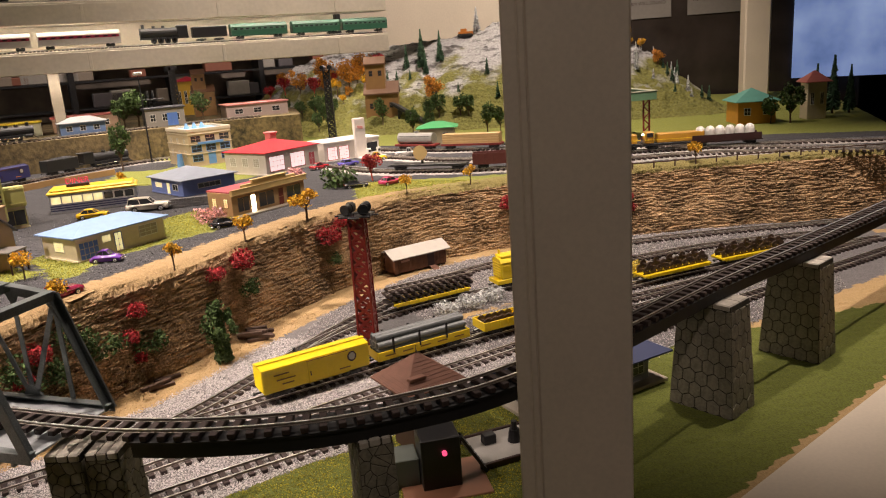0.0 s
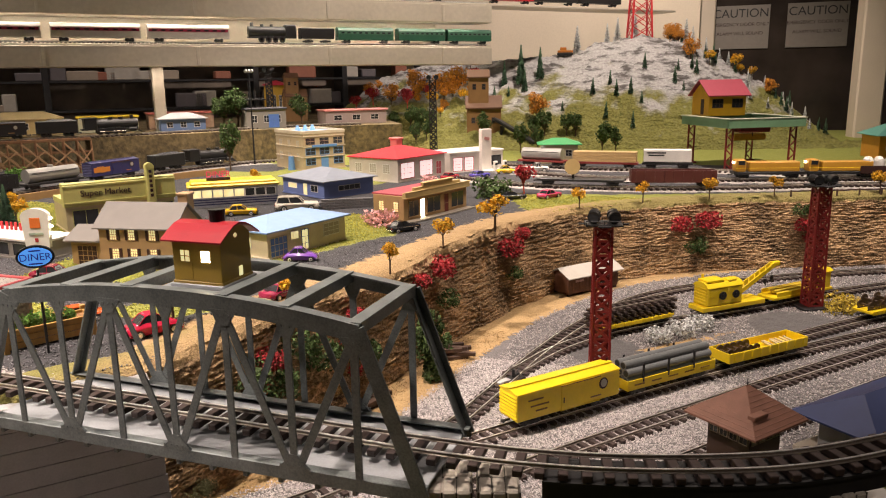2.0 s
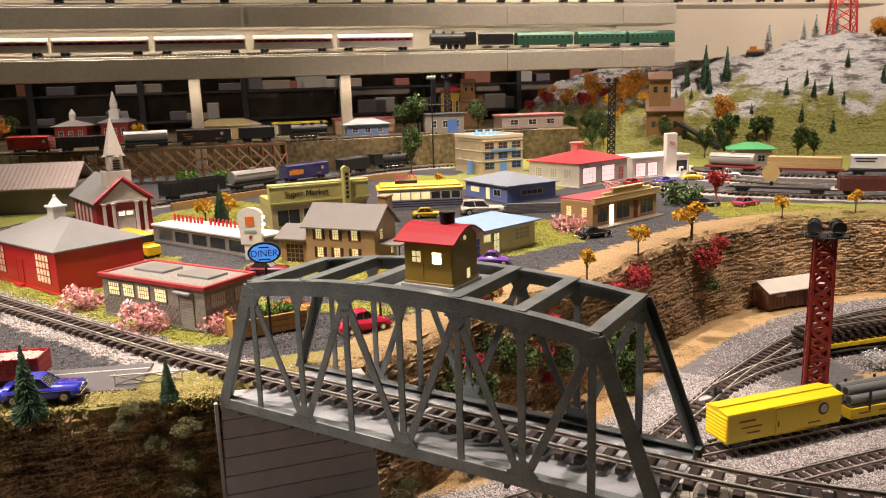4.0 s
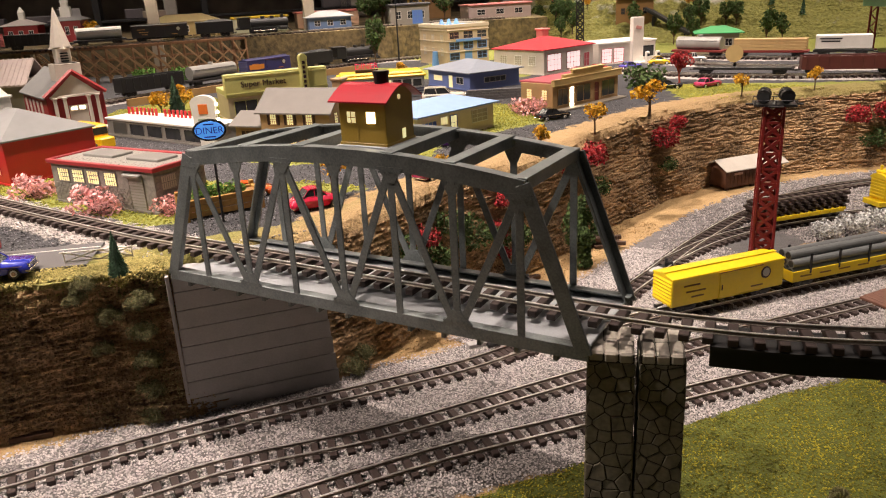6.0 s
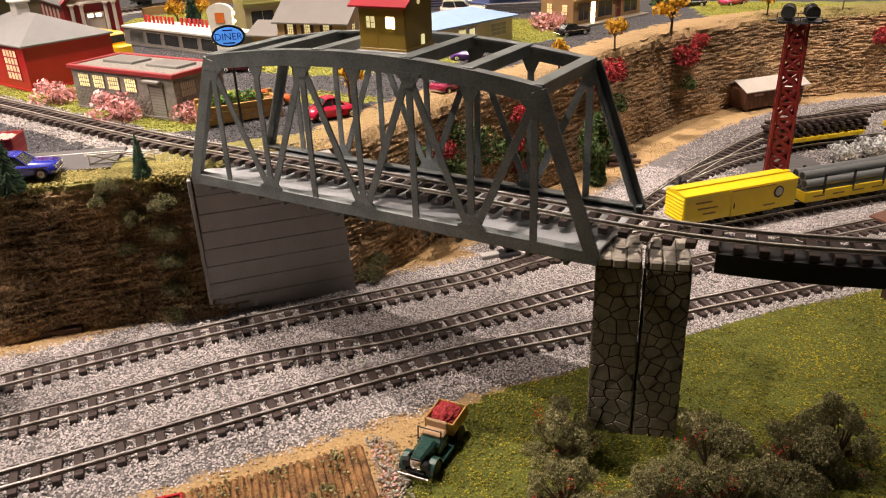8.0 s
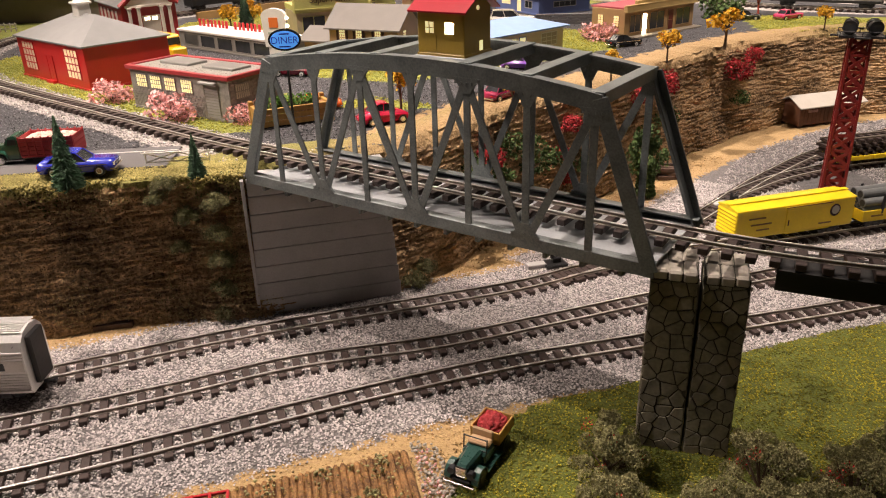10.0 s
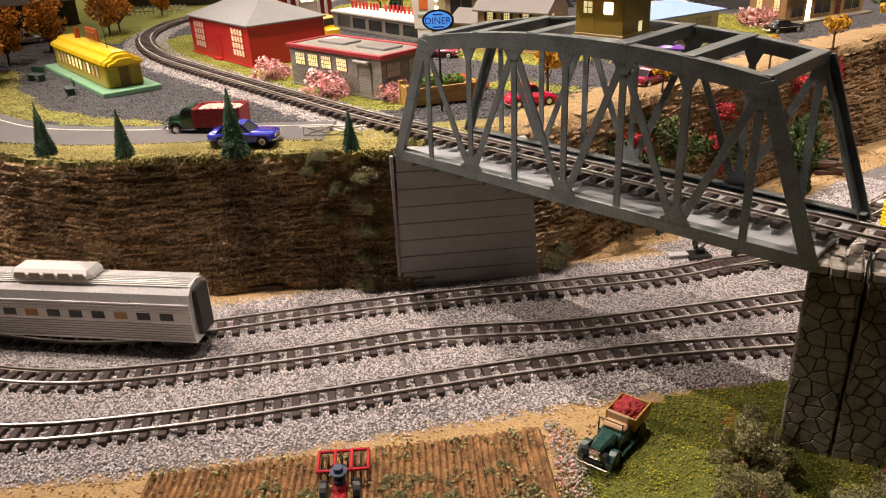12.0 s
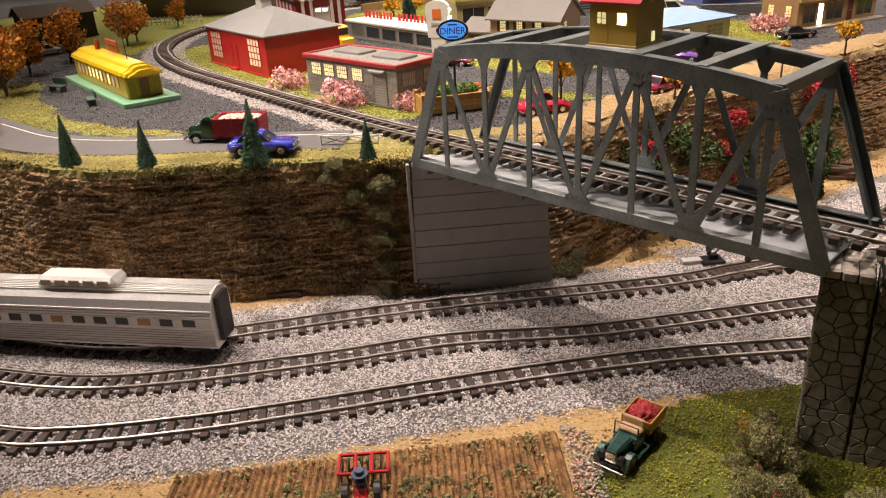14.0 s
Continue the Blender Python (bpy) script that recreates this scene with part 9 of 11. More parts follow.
# ---- hill, back level, shelf and far trains ----
OUT = [(-1.75, 0.10), (-1.382, 0.298), (-1.092, 0.508), (-0.826, 0.574), (-0.512, 0.578), (-0.301, 0.585), (-0.04, 0.604), (0.072, 0.655), (0.29, 0.693), (0.476, 0.651), (0.659, 0.553), (0.839, 0.445), (0.967, 0.352), (1.12, 0.221), (1.30, 0.10)]


def hill():
    """A broad hill of rough plaster: snow above, grass below."""
    nx, ny = 190, 90
    xs, ys = np.linspace(-1.75, 1.30, nx), np.linspace(2.62, 3.75, ny)
    ridge = np.interp(xs, [a for a, _ in OUT], [b for _, b in OUT])
    v = []
    for j, y in enumerate(ys):
        for i, x in enumerate(xs):
            h = max(0.0, ridge[i] - ZT)
            y0 = 2.74 + 0.10 * math.sin(x * 3.1) + 0.32 * max(0, -x - 0.55) + 0.5 * max(0, x - 0.55)
            y0 = min(y0, 3.25)
            u = (y - y0) / (3.40 - y0)
            s = max(0.0, min(1.0, u))
            prof = s ** 0.85 * (0.72 + 0.28 * s)
            if y > 3.40:
                prof = 1 - ((y - 3.40) / 0.36) ** 2 * 0.9
            big = fractal((x, y, 0), 3.0, 5.0) * 0.05 + fractal((x, y, 0), 9, 1.0) * 0.030 + abs(fractal((x, y, 4), 14)) * 0.065
            v.append((x, y, ZT - 0.012 + h * prof + big * min(1, 3 * s) * (1 - 0.75 * s) + fractal((x, y, 2), 45) * 0.0085))
    f = [(j * nx + i, j * nx + i + 1, (j + 1) * nx + i + 1, (j + 1) * nx + i) for j in range(ny - 1) for i in range(nx - 1)]
    m = bpy.data.materials.new("hill_snow_and_grass")
    m.use_nodes = True
    n, l = m.node_tree.nodes, m.node_tree.links
    b = n["Principled BSDF"]
    b.inputs["Roughness"].default_value = 0.95
    geo, sep = n.new("ShaderNodeNewGeometry"), n.new("ShaderNodeSeparateXYZ")
    l.new(geo.outputs["Position"], sep.inputs["Vector"])
    wide, fine = n.new("ShaderNodeTexNoise"), n.new("ShaderNodeTexNoise")
    wide.inputs["Scale"].default_value, wide.inputs["Detail"].default_value = 6.0, 9
    fine.inputs["Scale"].default_value, fine.inputs["Detail"].default_value = 90, 5
    l.new(geo.outputs["Position"], wide.inputs["Vector"]), l.new(geo.outputs["Position"], fine.inputs["Vector"])
    crag = n.new("ShaderNodeTexNoise")
    crag.inputs["Scale"].default_value, crag.inputs["Detail"].default_value, crag.inputs["Roughness"].default_value = 13, 8, 0.62
    flat = n.new("ShaderNodeMapping")   # layers lie flat, so the crags are drawn out sideways
    flat.inputs["Scale"].default_value = (0.75, 1.0, 2.6)
    l.new(geo.outputs["Position"], flat.inputs["Vector"]), l.new(flat.outputs["Vector"], crag.inputs["Vector"])
    # height plus noise gives the snow line
    mul = n.new("ShaderNodeMath")
    mul.operation, mul.inputs[1].default_value, mul.inputs[2].default_value = "MULTIPLY_ADD", 0.62, 0.0
    l.new(wide.outputs["Fac"], mul.inputs[0])
    l.new(sep.outputs["Z"], mul.inputs[2])
    cut = n.new("ShaderNodeMapRange")
    cut.inputs["From Min"].default_value, cut.inputs["From Max"].default_value = 0.655, 0.735
    l.new(mul.outputs[0], cut.inputs["Value"])
    bare = n.new("ShaderNodeMapRange")
    bare.inputs["From Min"].default_value, bare.inputs["From Max"].default_value = 0.50, 0.60
    l.new(crag.outputs["Fac"], bare.inputs["Value"])
    grass, snow, rock_, mix = n.new("ShaderNodeMix"), n.new("ShaderNodeMix"), n.new("ShaderNodeMix"), n.new("ShaderNodeMix")
    for q in (grass, snow, rock_, mix):
        q.data_type = "RGBA"
    grass.inputs["A"].default_value, grass.inputs["B"].default_value = (0.065, 0.075, 0.018, 1), (0.36, 0.335, 0.085, 1)
    snow.inputs["A"].default_value, snow.inputs["B"].default_value = (0.26, 0.25, 0.245, 1), (0.72, 0.71, 0.70, 1)
    rock_.inputs["B"].default_value = (0.13, 0.12, 0.115, 1)
    l.new(fine.outputs["Fac"], grass.inputs["Factor"]), l.new(fine.outputs["Fac"], snow.inputs["Factor"])
    l.new(bare.outputs["Result"], rock_.inputs["Factor"]), l.new(snow.outputs["Result"], rock_.inputs["A"])
    l.new(cut.outputs["Result"], mix.inputs["Factor"])
    l.new(grass.outputs["Result"], mix.inputs["A"]), l.new(rock_.outputs["Result"], mix.inputs["B"])
    l.new(mix.outputs["Result"], b.inputs["Base Color"])
    bump, ledge = n.new("ShaderNodeBump"), n.new("ShaderNodeBump")
    ledge.inputs["Strength"].default_value, ledge.inputs["Distance"].default_value = 0.9, 0.05
    bump.inputs["Strength"].default_value, bump.inputs["Distance"].default_value = 0.8, 0.014
    l.new(crag.outputs["Fac"], ledge.inputs["Height"]), l.new(ledge.outputs["Normal"], bump.inputs["Normal"])
    l.new(fine.outputs["Fac"], bump.inputs["Height"]), l.new(bump.outputs["Normal"], b.inputs["Normal"])
    return tagged(new("hill", raw("hill", v, f, m, True)), "rough model hill, grassy below and snowy above", "hill", "", "structure")


hill_ob = hill()
from mathutils.bvhtree import BVHTree
hill_tree = BVHTree.FromPolygons([v.co for v in hill_ob.data.vertices], [p.vertices for p in hill_ob.data.polygons])


def hill_z(x, y):
    hit = hill_tree.ray_cast(Vector((x, y, 3)), Vector((0, 0, -1)))
    return hit[0].z - 0.004 if hit[0] else ZT


snowy = conifer("snow", 61, "snow-dusted conifer on the hill", 14, 20, 0.20)
small = conifer("pine", 62, "small dark conifer on the snowy slope", 14, 20, 0.19)
for x, y, h in ((-0.342, 3.19, 0.135), (-0.262, 3.20, 0.20), (-0.235, 3.17, 0.12), (-0.172, 3.22, 0.16)):
    put(pine2, x, y, hill_z(x, y), h)
EYE15 = Vector((0.684, -0.465, 0.494))


def on_slope(x, z, y=3.2):
    """Where the sight line through (x, y, z) from the front rail meets the hill."""
    d = Vector((x, y, z)) - EYE15
    hit = hill_tree.ray_cast(EYE15 + d * 0.6, d)
    return hit[0] if hit[0] else Vector((x, y, z))


for x, z, h in ((-0.396, 0.396, 0.06), (-0.324, 0.40, 0.055), (-0.243, 0.447, 0.065), (0.084, 0.408, 0.08), (0.164, 0.451, 0.07), (0.193, 0.398, 0.08), (0.259, 0.41, 0.08), (0.319, 0.524, 0.075), (0.466, 0.512, 0.055), (0.147, 0.294, 0.08), (0.272, 0.248, 0.08), (0.309, 0.365, 0.06), (-0.06, 0.33, 0.05), (-0.45, 0.41, 0.05)):
    p = on_slope(x, z)
    put(small, p.x, p.y, p.z - 0.004, h)
for x, z, h in ((-0.03, 0.64, 0.15), (0.112, 0.66, 0.10), (0.16, 0.67, 0.12), (0.24, 0.69, 0.12), (0.42, 0.65, 0.10), (0.47, 0.63, 0.12), (0.50, 0.62, 0.10), (0.56, 0.58, 0.08), (0.62, 0.54, 0.07), (0.66, 0.52, 0.07), (0.70, 0.49, 0.06), (0.76, 0.45, 0.06), (0.82, 0.41, 0.05), (0.90, 0.36, 0.05)):
    p = Vector((x * 1.03, 3.42, 0))
    put(snowy, p.x, p.y, hill_z(p.x, p.y), h)
for k, (x, z, h) in enumerate(((-0.95, 0.36, 0.10), (-0.86, 0.34, 0.11), (-0.80, 0.40, 0.12), (-0.72, 0.34, 0.10), (-0.66, 0.38, 0.13), (-1.05, 0.36, 0.10), (-0.58, 0.42, 0.12), (-0.55, 0.36, 0.09), (-0.18, 0.29, 0.11), (-1.15, 0.33, 0.09), (0.52, 0.56, 0.09), (0.60, 0.53, 0.08), (0.86, 0.40, 0.07), (-0.50, 0.45, 0.1))):
    p = on_slope(x, z)
    put((org, mapl, org, yel)[k % 4], p.x, p.y, p.z - 0.004, h)
for x, z, h in ((-0.08, 0.235, 0.11), (0.02, 0.235, 0.10), (0.06, 0.235, 0.10), (-0.9, 0.27, 0.10), (-0.72, 0.26, 0.11), (-0.80, 0.255, 0.09), (-0.62, 0.26, 0.09), (-0.13, 0.225, 0.09)):
    p = on_slope(x, z, 2.9)
    put(grn, p.x, p.y, p.z - 0.004, h)

# autumn trees on the left slope, dark and snowy conifers down the right ridge
tree_rnd = random.Random(77)
for k in range(18):
    x, y = tree_rnd.uniform(-1.15, -0.45), tree_rnd.uniform(2.85, 3.35)
    put((org, yel, org, mapl, org)[k % 5], x, y, hill_z(x, y) - 0.002, tree_rnd.uniform(0.045, 0.08))
for k in range(9):
    x, y = tree_rnd.uniform(-0.95, -0.30), tree_rnd.uniform(2.72, 2.85)
    put(grn, x, y, hill_z(x, y) - 0.002, tree_rnd.uniform(0.08, 0.13), wide=0.8)
for k in range(26):
    x = tree_rnd.uniform(0.45, 1.10)
    y = tree_rnd.uniform(3.15, 3.42)
    put((snowy, small, small)[k % 3], x, y, hill_z(x, y) - 0.002, tree_rnd.uniform(0.045, 0.085))
for k in range(7):
    x, y = tree_rnd.uniform(0.40, 1.0), tree_rnd.uniform(3.30, 3.44)
    put((org, yel)[k % 2], x, y, hill_z(x, y) - 0.002, tree_rnd.uniform(0.06, 0.10))
for x, y, h in ((-0.12, 2.62, 0.12), (-0.05, 2.64, 0.10), (0.22, 2.60, 0.13), (0.27, 2.62, 0.11)):
    put(grn, x, y, ZT, h, wide=0.75)

flood_tower(-0.497, 2.60, 20, ZT, 0.30, "black", "black lattice floodlight tower at the foot of the hill")
# red lattice tower and the orange snow groomer on the hilltop
t = thing("hilltop_tower", pose(0.265, 3.46, hill_z(0.265, 3.46), 0, 0, 20), "bright red lattice tower on the snowy hilltop", "tower")
RT = paint("bright_red_lattice", (0.50, 0.02, 0.025), 0.4)
for sx in (-1, 1):
    for sy in (-1, 1):
        bm = bmesh.new()
        bar(bm, (sx * 0.05, sy * 0.05, 0), (sx * 0.03, sy * 0.03, 0.42), 0.008, 0.008, (1, 0, 0))
        part("leg", bm, RT, t)
for ang in (0, 90, 180, 270):
    for i in range(7):
        bm = bmesh.new()
        wa, wb = 0.05 - 0.02 * i / 7, 0.05 - 0.02 * (i + 1) / 7
        for s in (-1, 1):
            bar(bm, (-s * wa, -wa, 0.06 * i), (s * wb, -wb, 0.06 * i + 0.06), 0.004, 0.004)
        pn = part("brace", bm, RT, t)
        pn.matrix_basis = pose(0, 0, 0, 0, 0, ang)
p = on_slope(-0.045, 0.585)
t = thing("snow_groomer", pose(p.x, p.y, p.z, 0, 0, 8), "orange tracked snow vehicle on the hill road", "vehicle")
OR = paint("groomer_orange", (0.42, 0.14, 0.015), 0.5)
for nm, c_, s_ in (("body", (0, 0, 0.018), (0.075, 0.035, 0.018)), ("cab", (-0.01, 0, 0.034), (0.03, 0.03, 0.016))):
    bm = bmesh.new()
    box(bm, c_, s_, 0.002)
    part(nm, bm, OR, t)
for s in (-1, 1):
    bm = bmesh.new()
    box(bm, (0, s * 0.021, 0.009), (0.08, 0.012, 0.016), 0.005)
    part("track", bm, "black", t)

# grain elevator
t = thing("grain_elevator", pose(-0.35, 2.86, ZT, 0, 0, 18) @ Matrix.Diagonal((1.05, 1.05, 1.12, 1)), "tall brown grain elevator with stepped gable roofs", "grain elevator")
GB = paint("ochre_brown_board", (0.24, 0.13, 0.045), 0.6)
GRF = paint("dark_brown_gable", (0.13, 0.065, 0.035), 0.6)
for nm, c_, s_ in (("lower_wall", (0, 0, 0.078), (0.145, 0.12, 0.156)), ("upper_wall", (-0.022, 0, 0.20), (0.085, 0.085, 0.15))):
    bm = bmesh.new()
    box(bm, c_, s_, 0.001)
    part(nm, bm, GB, t)
for cx, w, z, r, L_ in ((0, 0.12, 0.155, 0.045, 0.155), (-0.022, 0.085, 0.274, 0.028, 0.095)):
    bm = bmesh.new()
    b_ = w / 2 + 0.008
    extrude_x(bm, [(-b_, z), (0, z + r), (b_, z), (b_, z + 0.005), (0, z + r + 0.005), (-b_, z + 0.005)], cx - L_ / 2, cx + L_ / 2)
    rf = part("roof", bm, GRF, t)
    bm = bmesh.new()
    for s in (-1, 1):
        extrude_x(bm, [(-w / 2, z - 0.002), (w / 2, z - 0.002), (0, z + r)], cx + s * (L_ / 2 - 0.007) - 0.001, cx + s * (L_ / 2 - 0.007) + 0.001)
    part("gable", bm, GB, t)
for u, z in ((-0.045, 0.11), (0.04, 0.11), (-0.04, 0.24), (0.0, 0.24)):
    yy = -0.060 if z < 0.2 else -0.0425
    opening(t, "window", pose(0, yy, 0), u, z, 0.014, 0.020, "darkglass", GRF, 1, 2)
t = thing("coal_conveyor", pose(-0.22, 2.80, ZT, 0, 0, -18), "black sloping conveyor beside the grain elevator", "conveyor")
bm = bmesh.new()
bar(bm, (-0.07, 0, 0.13), (0.14, 0, 0.03), 0.03, 0.014)
part("belt", bm, "black", t)
for x, h in ((-0.03, 0.10), (0.06, 0.06), (0.12, 0.035)):
    bm = bmesh.new()
    box(bm, (x, 0, h / 2), (0.008, 0.026, h), 0.001)
    part("support", bm, "darkmetal", t)
for (x, y, w, d, h, wall, roof, rise, lab, cat) in ((0.105, 2.29, 0.13, 0.09, 0.070, (0.50, 0.43, 0.28), (0.06, 0.36, 0.12), 0.02, "small cream house with a bright green roof", "house"), (1.245, 2.69, 0.14, 0.14, 0.085, (0.55, 0.25, 0.03), (0.12, 0.33, 0.27), 0.045, "orange-yellow hut with a teal pyramid roof", "hut"), (1.47, 2.75, 0.07, 0.07, 0.14, (0.58, 0.50, 0.36), (0.50, 0.16, 0.14), 0.04, "narrow cream watch tower with a pink roof", "tower")):
    t = thing("cottage" if cat == "house" else cat, pose(x, y, ZT, 0, 0, 15), lab, cat)
    wm = paint(lab.replace(" ", "_"), wall)
    bm = bmesh.new()
    box(bm, (0, 0, h / 2), (w, d, h), 0.001)
    part("wall", bm, wm, t)
    hip_roof(t, w, d, h, rise, 0.014, paint(lab.replace(" ", "_") + "_top", roof), d / 2 - 0.002)
    for u in (-w / 4, w / 4):
        opening(t, "window", pose(0, -d / 2, 0), u, h * 0.55, w * 0.16, h * 0.3, "darkglass", "white", 2, 2)

# ---- overhead gantry crane with a yellow cabin ----
t = thing("gantry_crane", pose(0.722, 2.32, ZT, 0, 0, 31) @ Matrix.Diagonal((0.92, 0.92, 0.92, 1)), "green-decked gantry crane on red lattice legs with a yellow cabin", "crane")
RG = paint("gantry_red", (0.22, 0.025, 0.02), 0.45)
GG = paint("gantry_green", (0.16, 0.30, 0.17), 0.5)
for sx in (-1, 1):
    for sy in (-1, 1):
        bm = bmesh.new()
        x, y = sx * 0.125, sy * 0.13
        for a in (-0.012, 0.012):
            bar(bm, (x + a, y, 0), (x + a, y, 0.150), 0.005, 0.006, (1, 0, 0))
        for i in range(6):
            s = 1 if i % 2 else -1
            bar(bm, (x - s * 0.012, y, 0.004 + i * 0.024), (x + s * 0.012, y, 0.028 + i * 0.024), 0.003, 0.004)
        box(bm, (x, y, 0.003), (0.045, 0.02, 0.006), 0.001)
        part("leg", bm, RG, t, "dark red lattice leg")
bm = bmesh.new()
for s in (-1, 1):
    box(bm, (0, s * 0.160, 0.164), (0.300, 0.006, 0.030), 0.001)
    box(bm, (s * 0.150, 0, 0.164), (0.006, 0.316, 0.0302), 0.001)
part("fascia", bm, GG, t, "green deck edge")
bm = bmesh.new()
for s in (-1, 1):
    box(bm, (0, s * 0.158, 0.181), (0.306, 0.016, 0.003), 0.0006)
    box(bm, (s * 0.147, 0, 0.1812), (0.016, 0.300, 0.003), 0.0006)
part("deck_rim", bm, paint("pale_mint_rim", (0.50, 0.52, 0.40)), t)
bm = bmesh.new()
box(bm, (0, 0, 0.160), (0.294, 0.310, 0.004))
part("deck", bm, paint("dark_green_deck", (0.05, 0.07, 0.035)), t)
CY = paint("cabin_yellow", (0.62, 0.36, 0.02), 0.45)
bm = bmesh.new()
box(bm, (-0.045, 0.085, 0.222), (0.150, 0.120, 0.080), 0.001)
extrude_x(bm, [(0.025, 0.260), (0.145, 0.260), (0.085, 0.305)], -0.120, 0.030)
part("cabin", bm, CY, t, "yellow cabin")
bm = bmesh.new()
prof = [(0.010, 0.253), (0.085, 0.310), (0.160, 0.253)]
extrude_x(bm, prof + [(a, b_ + 0.004) for a, b_ in prof[::-1]], -0.132, 0.042)
part("roof", bm, paint("cabin_pink_red_roof", (0.32, 0.05, 0.075), 0.5), t, "pink-red roof")
for u in (-0.075, 0.005):
    opening(t, "window", pose(0, 0.025, 0), u - 0.01, 0.228, 0.042, 0.030, "darkglass", GRF, 3, 2)
opening(t, "door", pose(-0.120, 0, 0, 0, 0, -90), -0.07, 0.215, 0.024, 0.056, SHUT, CY, 1, 1)
for k, (x, c) in enumerate(((0.0, RG), (0.03, CY))):
    bm = bmesh.new()
    box(bm, (0.03, -0.02 + k * 0.02, 0.135 - k * 0.03), (0.13, 0.05 - k * 0.01, 0.024), 0.004)
    part("trolley", bm, c, t)
bm = bmesh.new()
for y in (-0.03, 0.03):
    rod(bm, (0.03, y, 0.11), (0.03, y, 0.16), 0.002, 6)
part("cable", bm, "black", t)


# ---- trains in the far yard ----
def flat_wagon(points, x, y, z, col, label, load=None, shift=0.0, L=0.19):
    t = wagon("flat_wagon", points, x, y, z, L, label, "freight car", False, shift)
    bm = bmesh.new()
    box(bm, (0, 0, 0.0145), (L, 0.044, 0.007), 0.001)
    part("body", bm, col, t)
    if load == "lumber":
        for j in range(4):
            for i in range(5):
                bm = bmesh.new()
                box(bm, (0, (i - 2) * 0.0084, 0.0225 + j * 0.0085), (L - 0.012, 0.0078, 0.0078), 0.0005)
                part("plank", bm, paint("fresh_lumber", (0.55, 0.37, 0.16)), t)
    if load == "trailer":
        bm = bmesh.new()
        box(bm, (0, 0, 0.040), (L - 0.01, 0.042, 0.040), 0.002)
        part("trailer", bm, "white", t, "white road trailer")
        for u, zz, w in ((-0.035, 0.050, 0.06), (-0.035, 0.042, 0.05)):
            bm = bmesh.new()
            box(bm, (u, -0.0214, zz), (w, 0.0008, 0.004))
            part("lettering_bar", bm, "darkmetal", t)
    if load == "bucket":
        bm = bmesh.new()
        rod(bm, (-0.02, 0, 0.018), (-0.02, 0, 0.040), 0.004, 8)
        part("stand", bm, "black", t)
        bm = bmesh.new()
        vs = rod(bm, (-0.02, 0.010, 0.048), (-0.02, -0.018, 0.052), 0.014, 16, 0.022)
        part("searchlight", bm, paint("cream_bucket", (0.62, 0.45, 0.20), 0.35, 0, 0.5), t, "brass coloured searchlight")
    if load == "tank":
        bm = bmesh.new()
        rod(bm, (-L / 2 + 0.012, 0, 0.038), (L / 2 - 0.012, 0, 0.038), 0.020, 18)
        rod(bm, (0, 0, 0.055), (0, 0, 0.064), 0.008, 12)
        part("tank", bm, paint("silver_tank", (0.45, 0.44, 0.42), 0.35, 0, 0.6), t, "silver tank")
        bm = bmesh.new()
        rod(bm, (-L / 2 + 0.02, -0.02, 0.046), (L / 2 - 0.02, -0.02, 0.046), 0.0008, 6)
        part("handrail", bm, "black", t)
    if load == "tanks":
        for i in range(6):
            bm = bmesh.new()
            rod(bm, (-0.075 + i * 0.030, 0, 0.018), (-0.075 + i * 0.030, 0, 0.046), 0.0145, 16)
            bmesh.ops.create_icosphere(bm, subdivisions=2, radius=0.0145, matrix=Matrix.Translation((-0.075 + i * 0.030, 0, 0.046)))
            part("container", bm, "white", t, "white round container")
        bm = bmesh.new()
        for s in (-1, 1):
            box(bm, (0, s * 0.022, 0.0245), (L, 0.002, 0.020), 0.0005)
        part("side", bm, SHUT, t)
    return t


LUMBER_RED = paint("oxide_red_flat", (0.20, 0.025, 0.02), 0.5)
flat_wagon(FAR1, 0.30, 2.09, RAILFAR, LUMBER_RED, "oxide red flat wagon stacked with lumber", "lumber", 0, 0.22)
flat_wagon(FAR1, 0.50, 2.10, RAILFAR, "black", "black flat wagon carrying a white trailer", "trailer", 0, 0.16)
flat_wagon(FAR1, 0.08, 2.10, RAILFAR, LUMBER_RED, "oxide red flat wagon with a small tank load", "tank", 0, 0.17)
flat_wagon(FAR2, 0.29, 1.645, RAILFAR, "black", "black flat wagon with a brass searchlight", "bucket", 0, 0.24)
gondola(FAR2, 0.535, 1.675, 0, paint("oxide_brown_gondola", (0.09, 0.022, 0.018), 0.5), "dark oxide brown gondola wagon", RAILFAR, None, 0.225, 0.030)
flat_wagon(FAR3, 1.13, 2.01, RAILFAR, SHUT, "brown wagon of white round containers", "tanks", 0, 0.21)


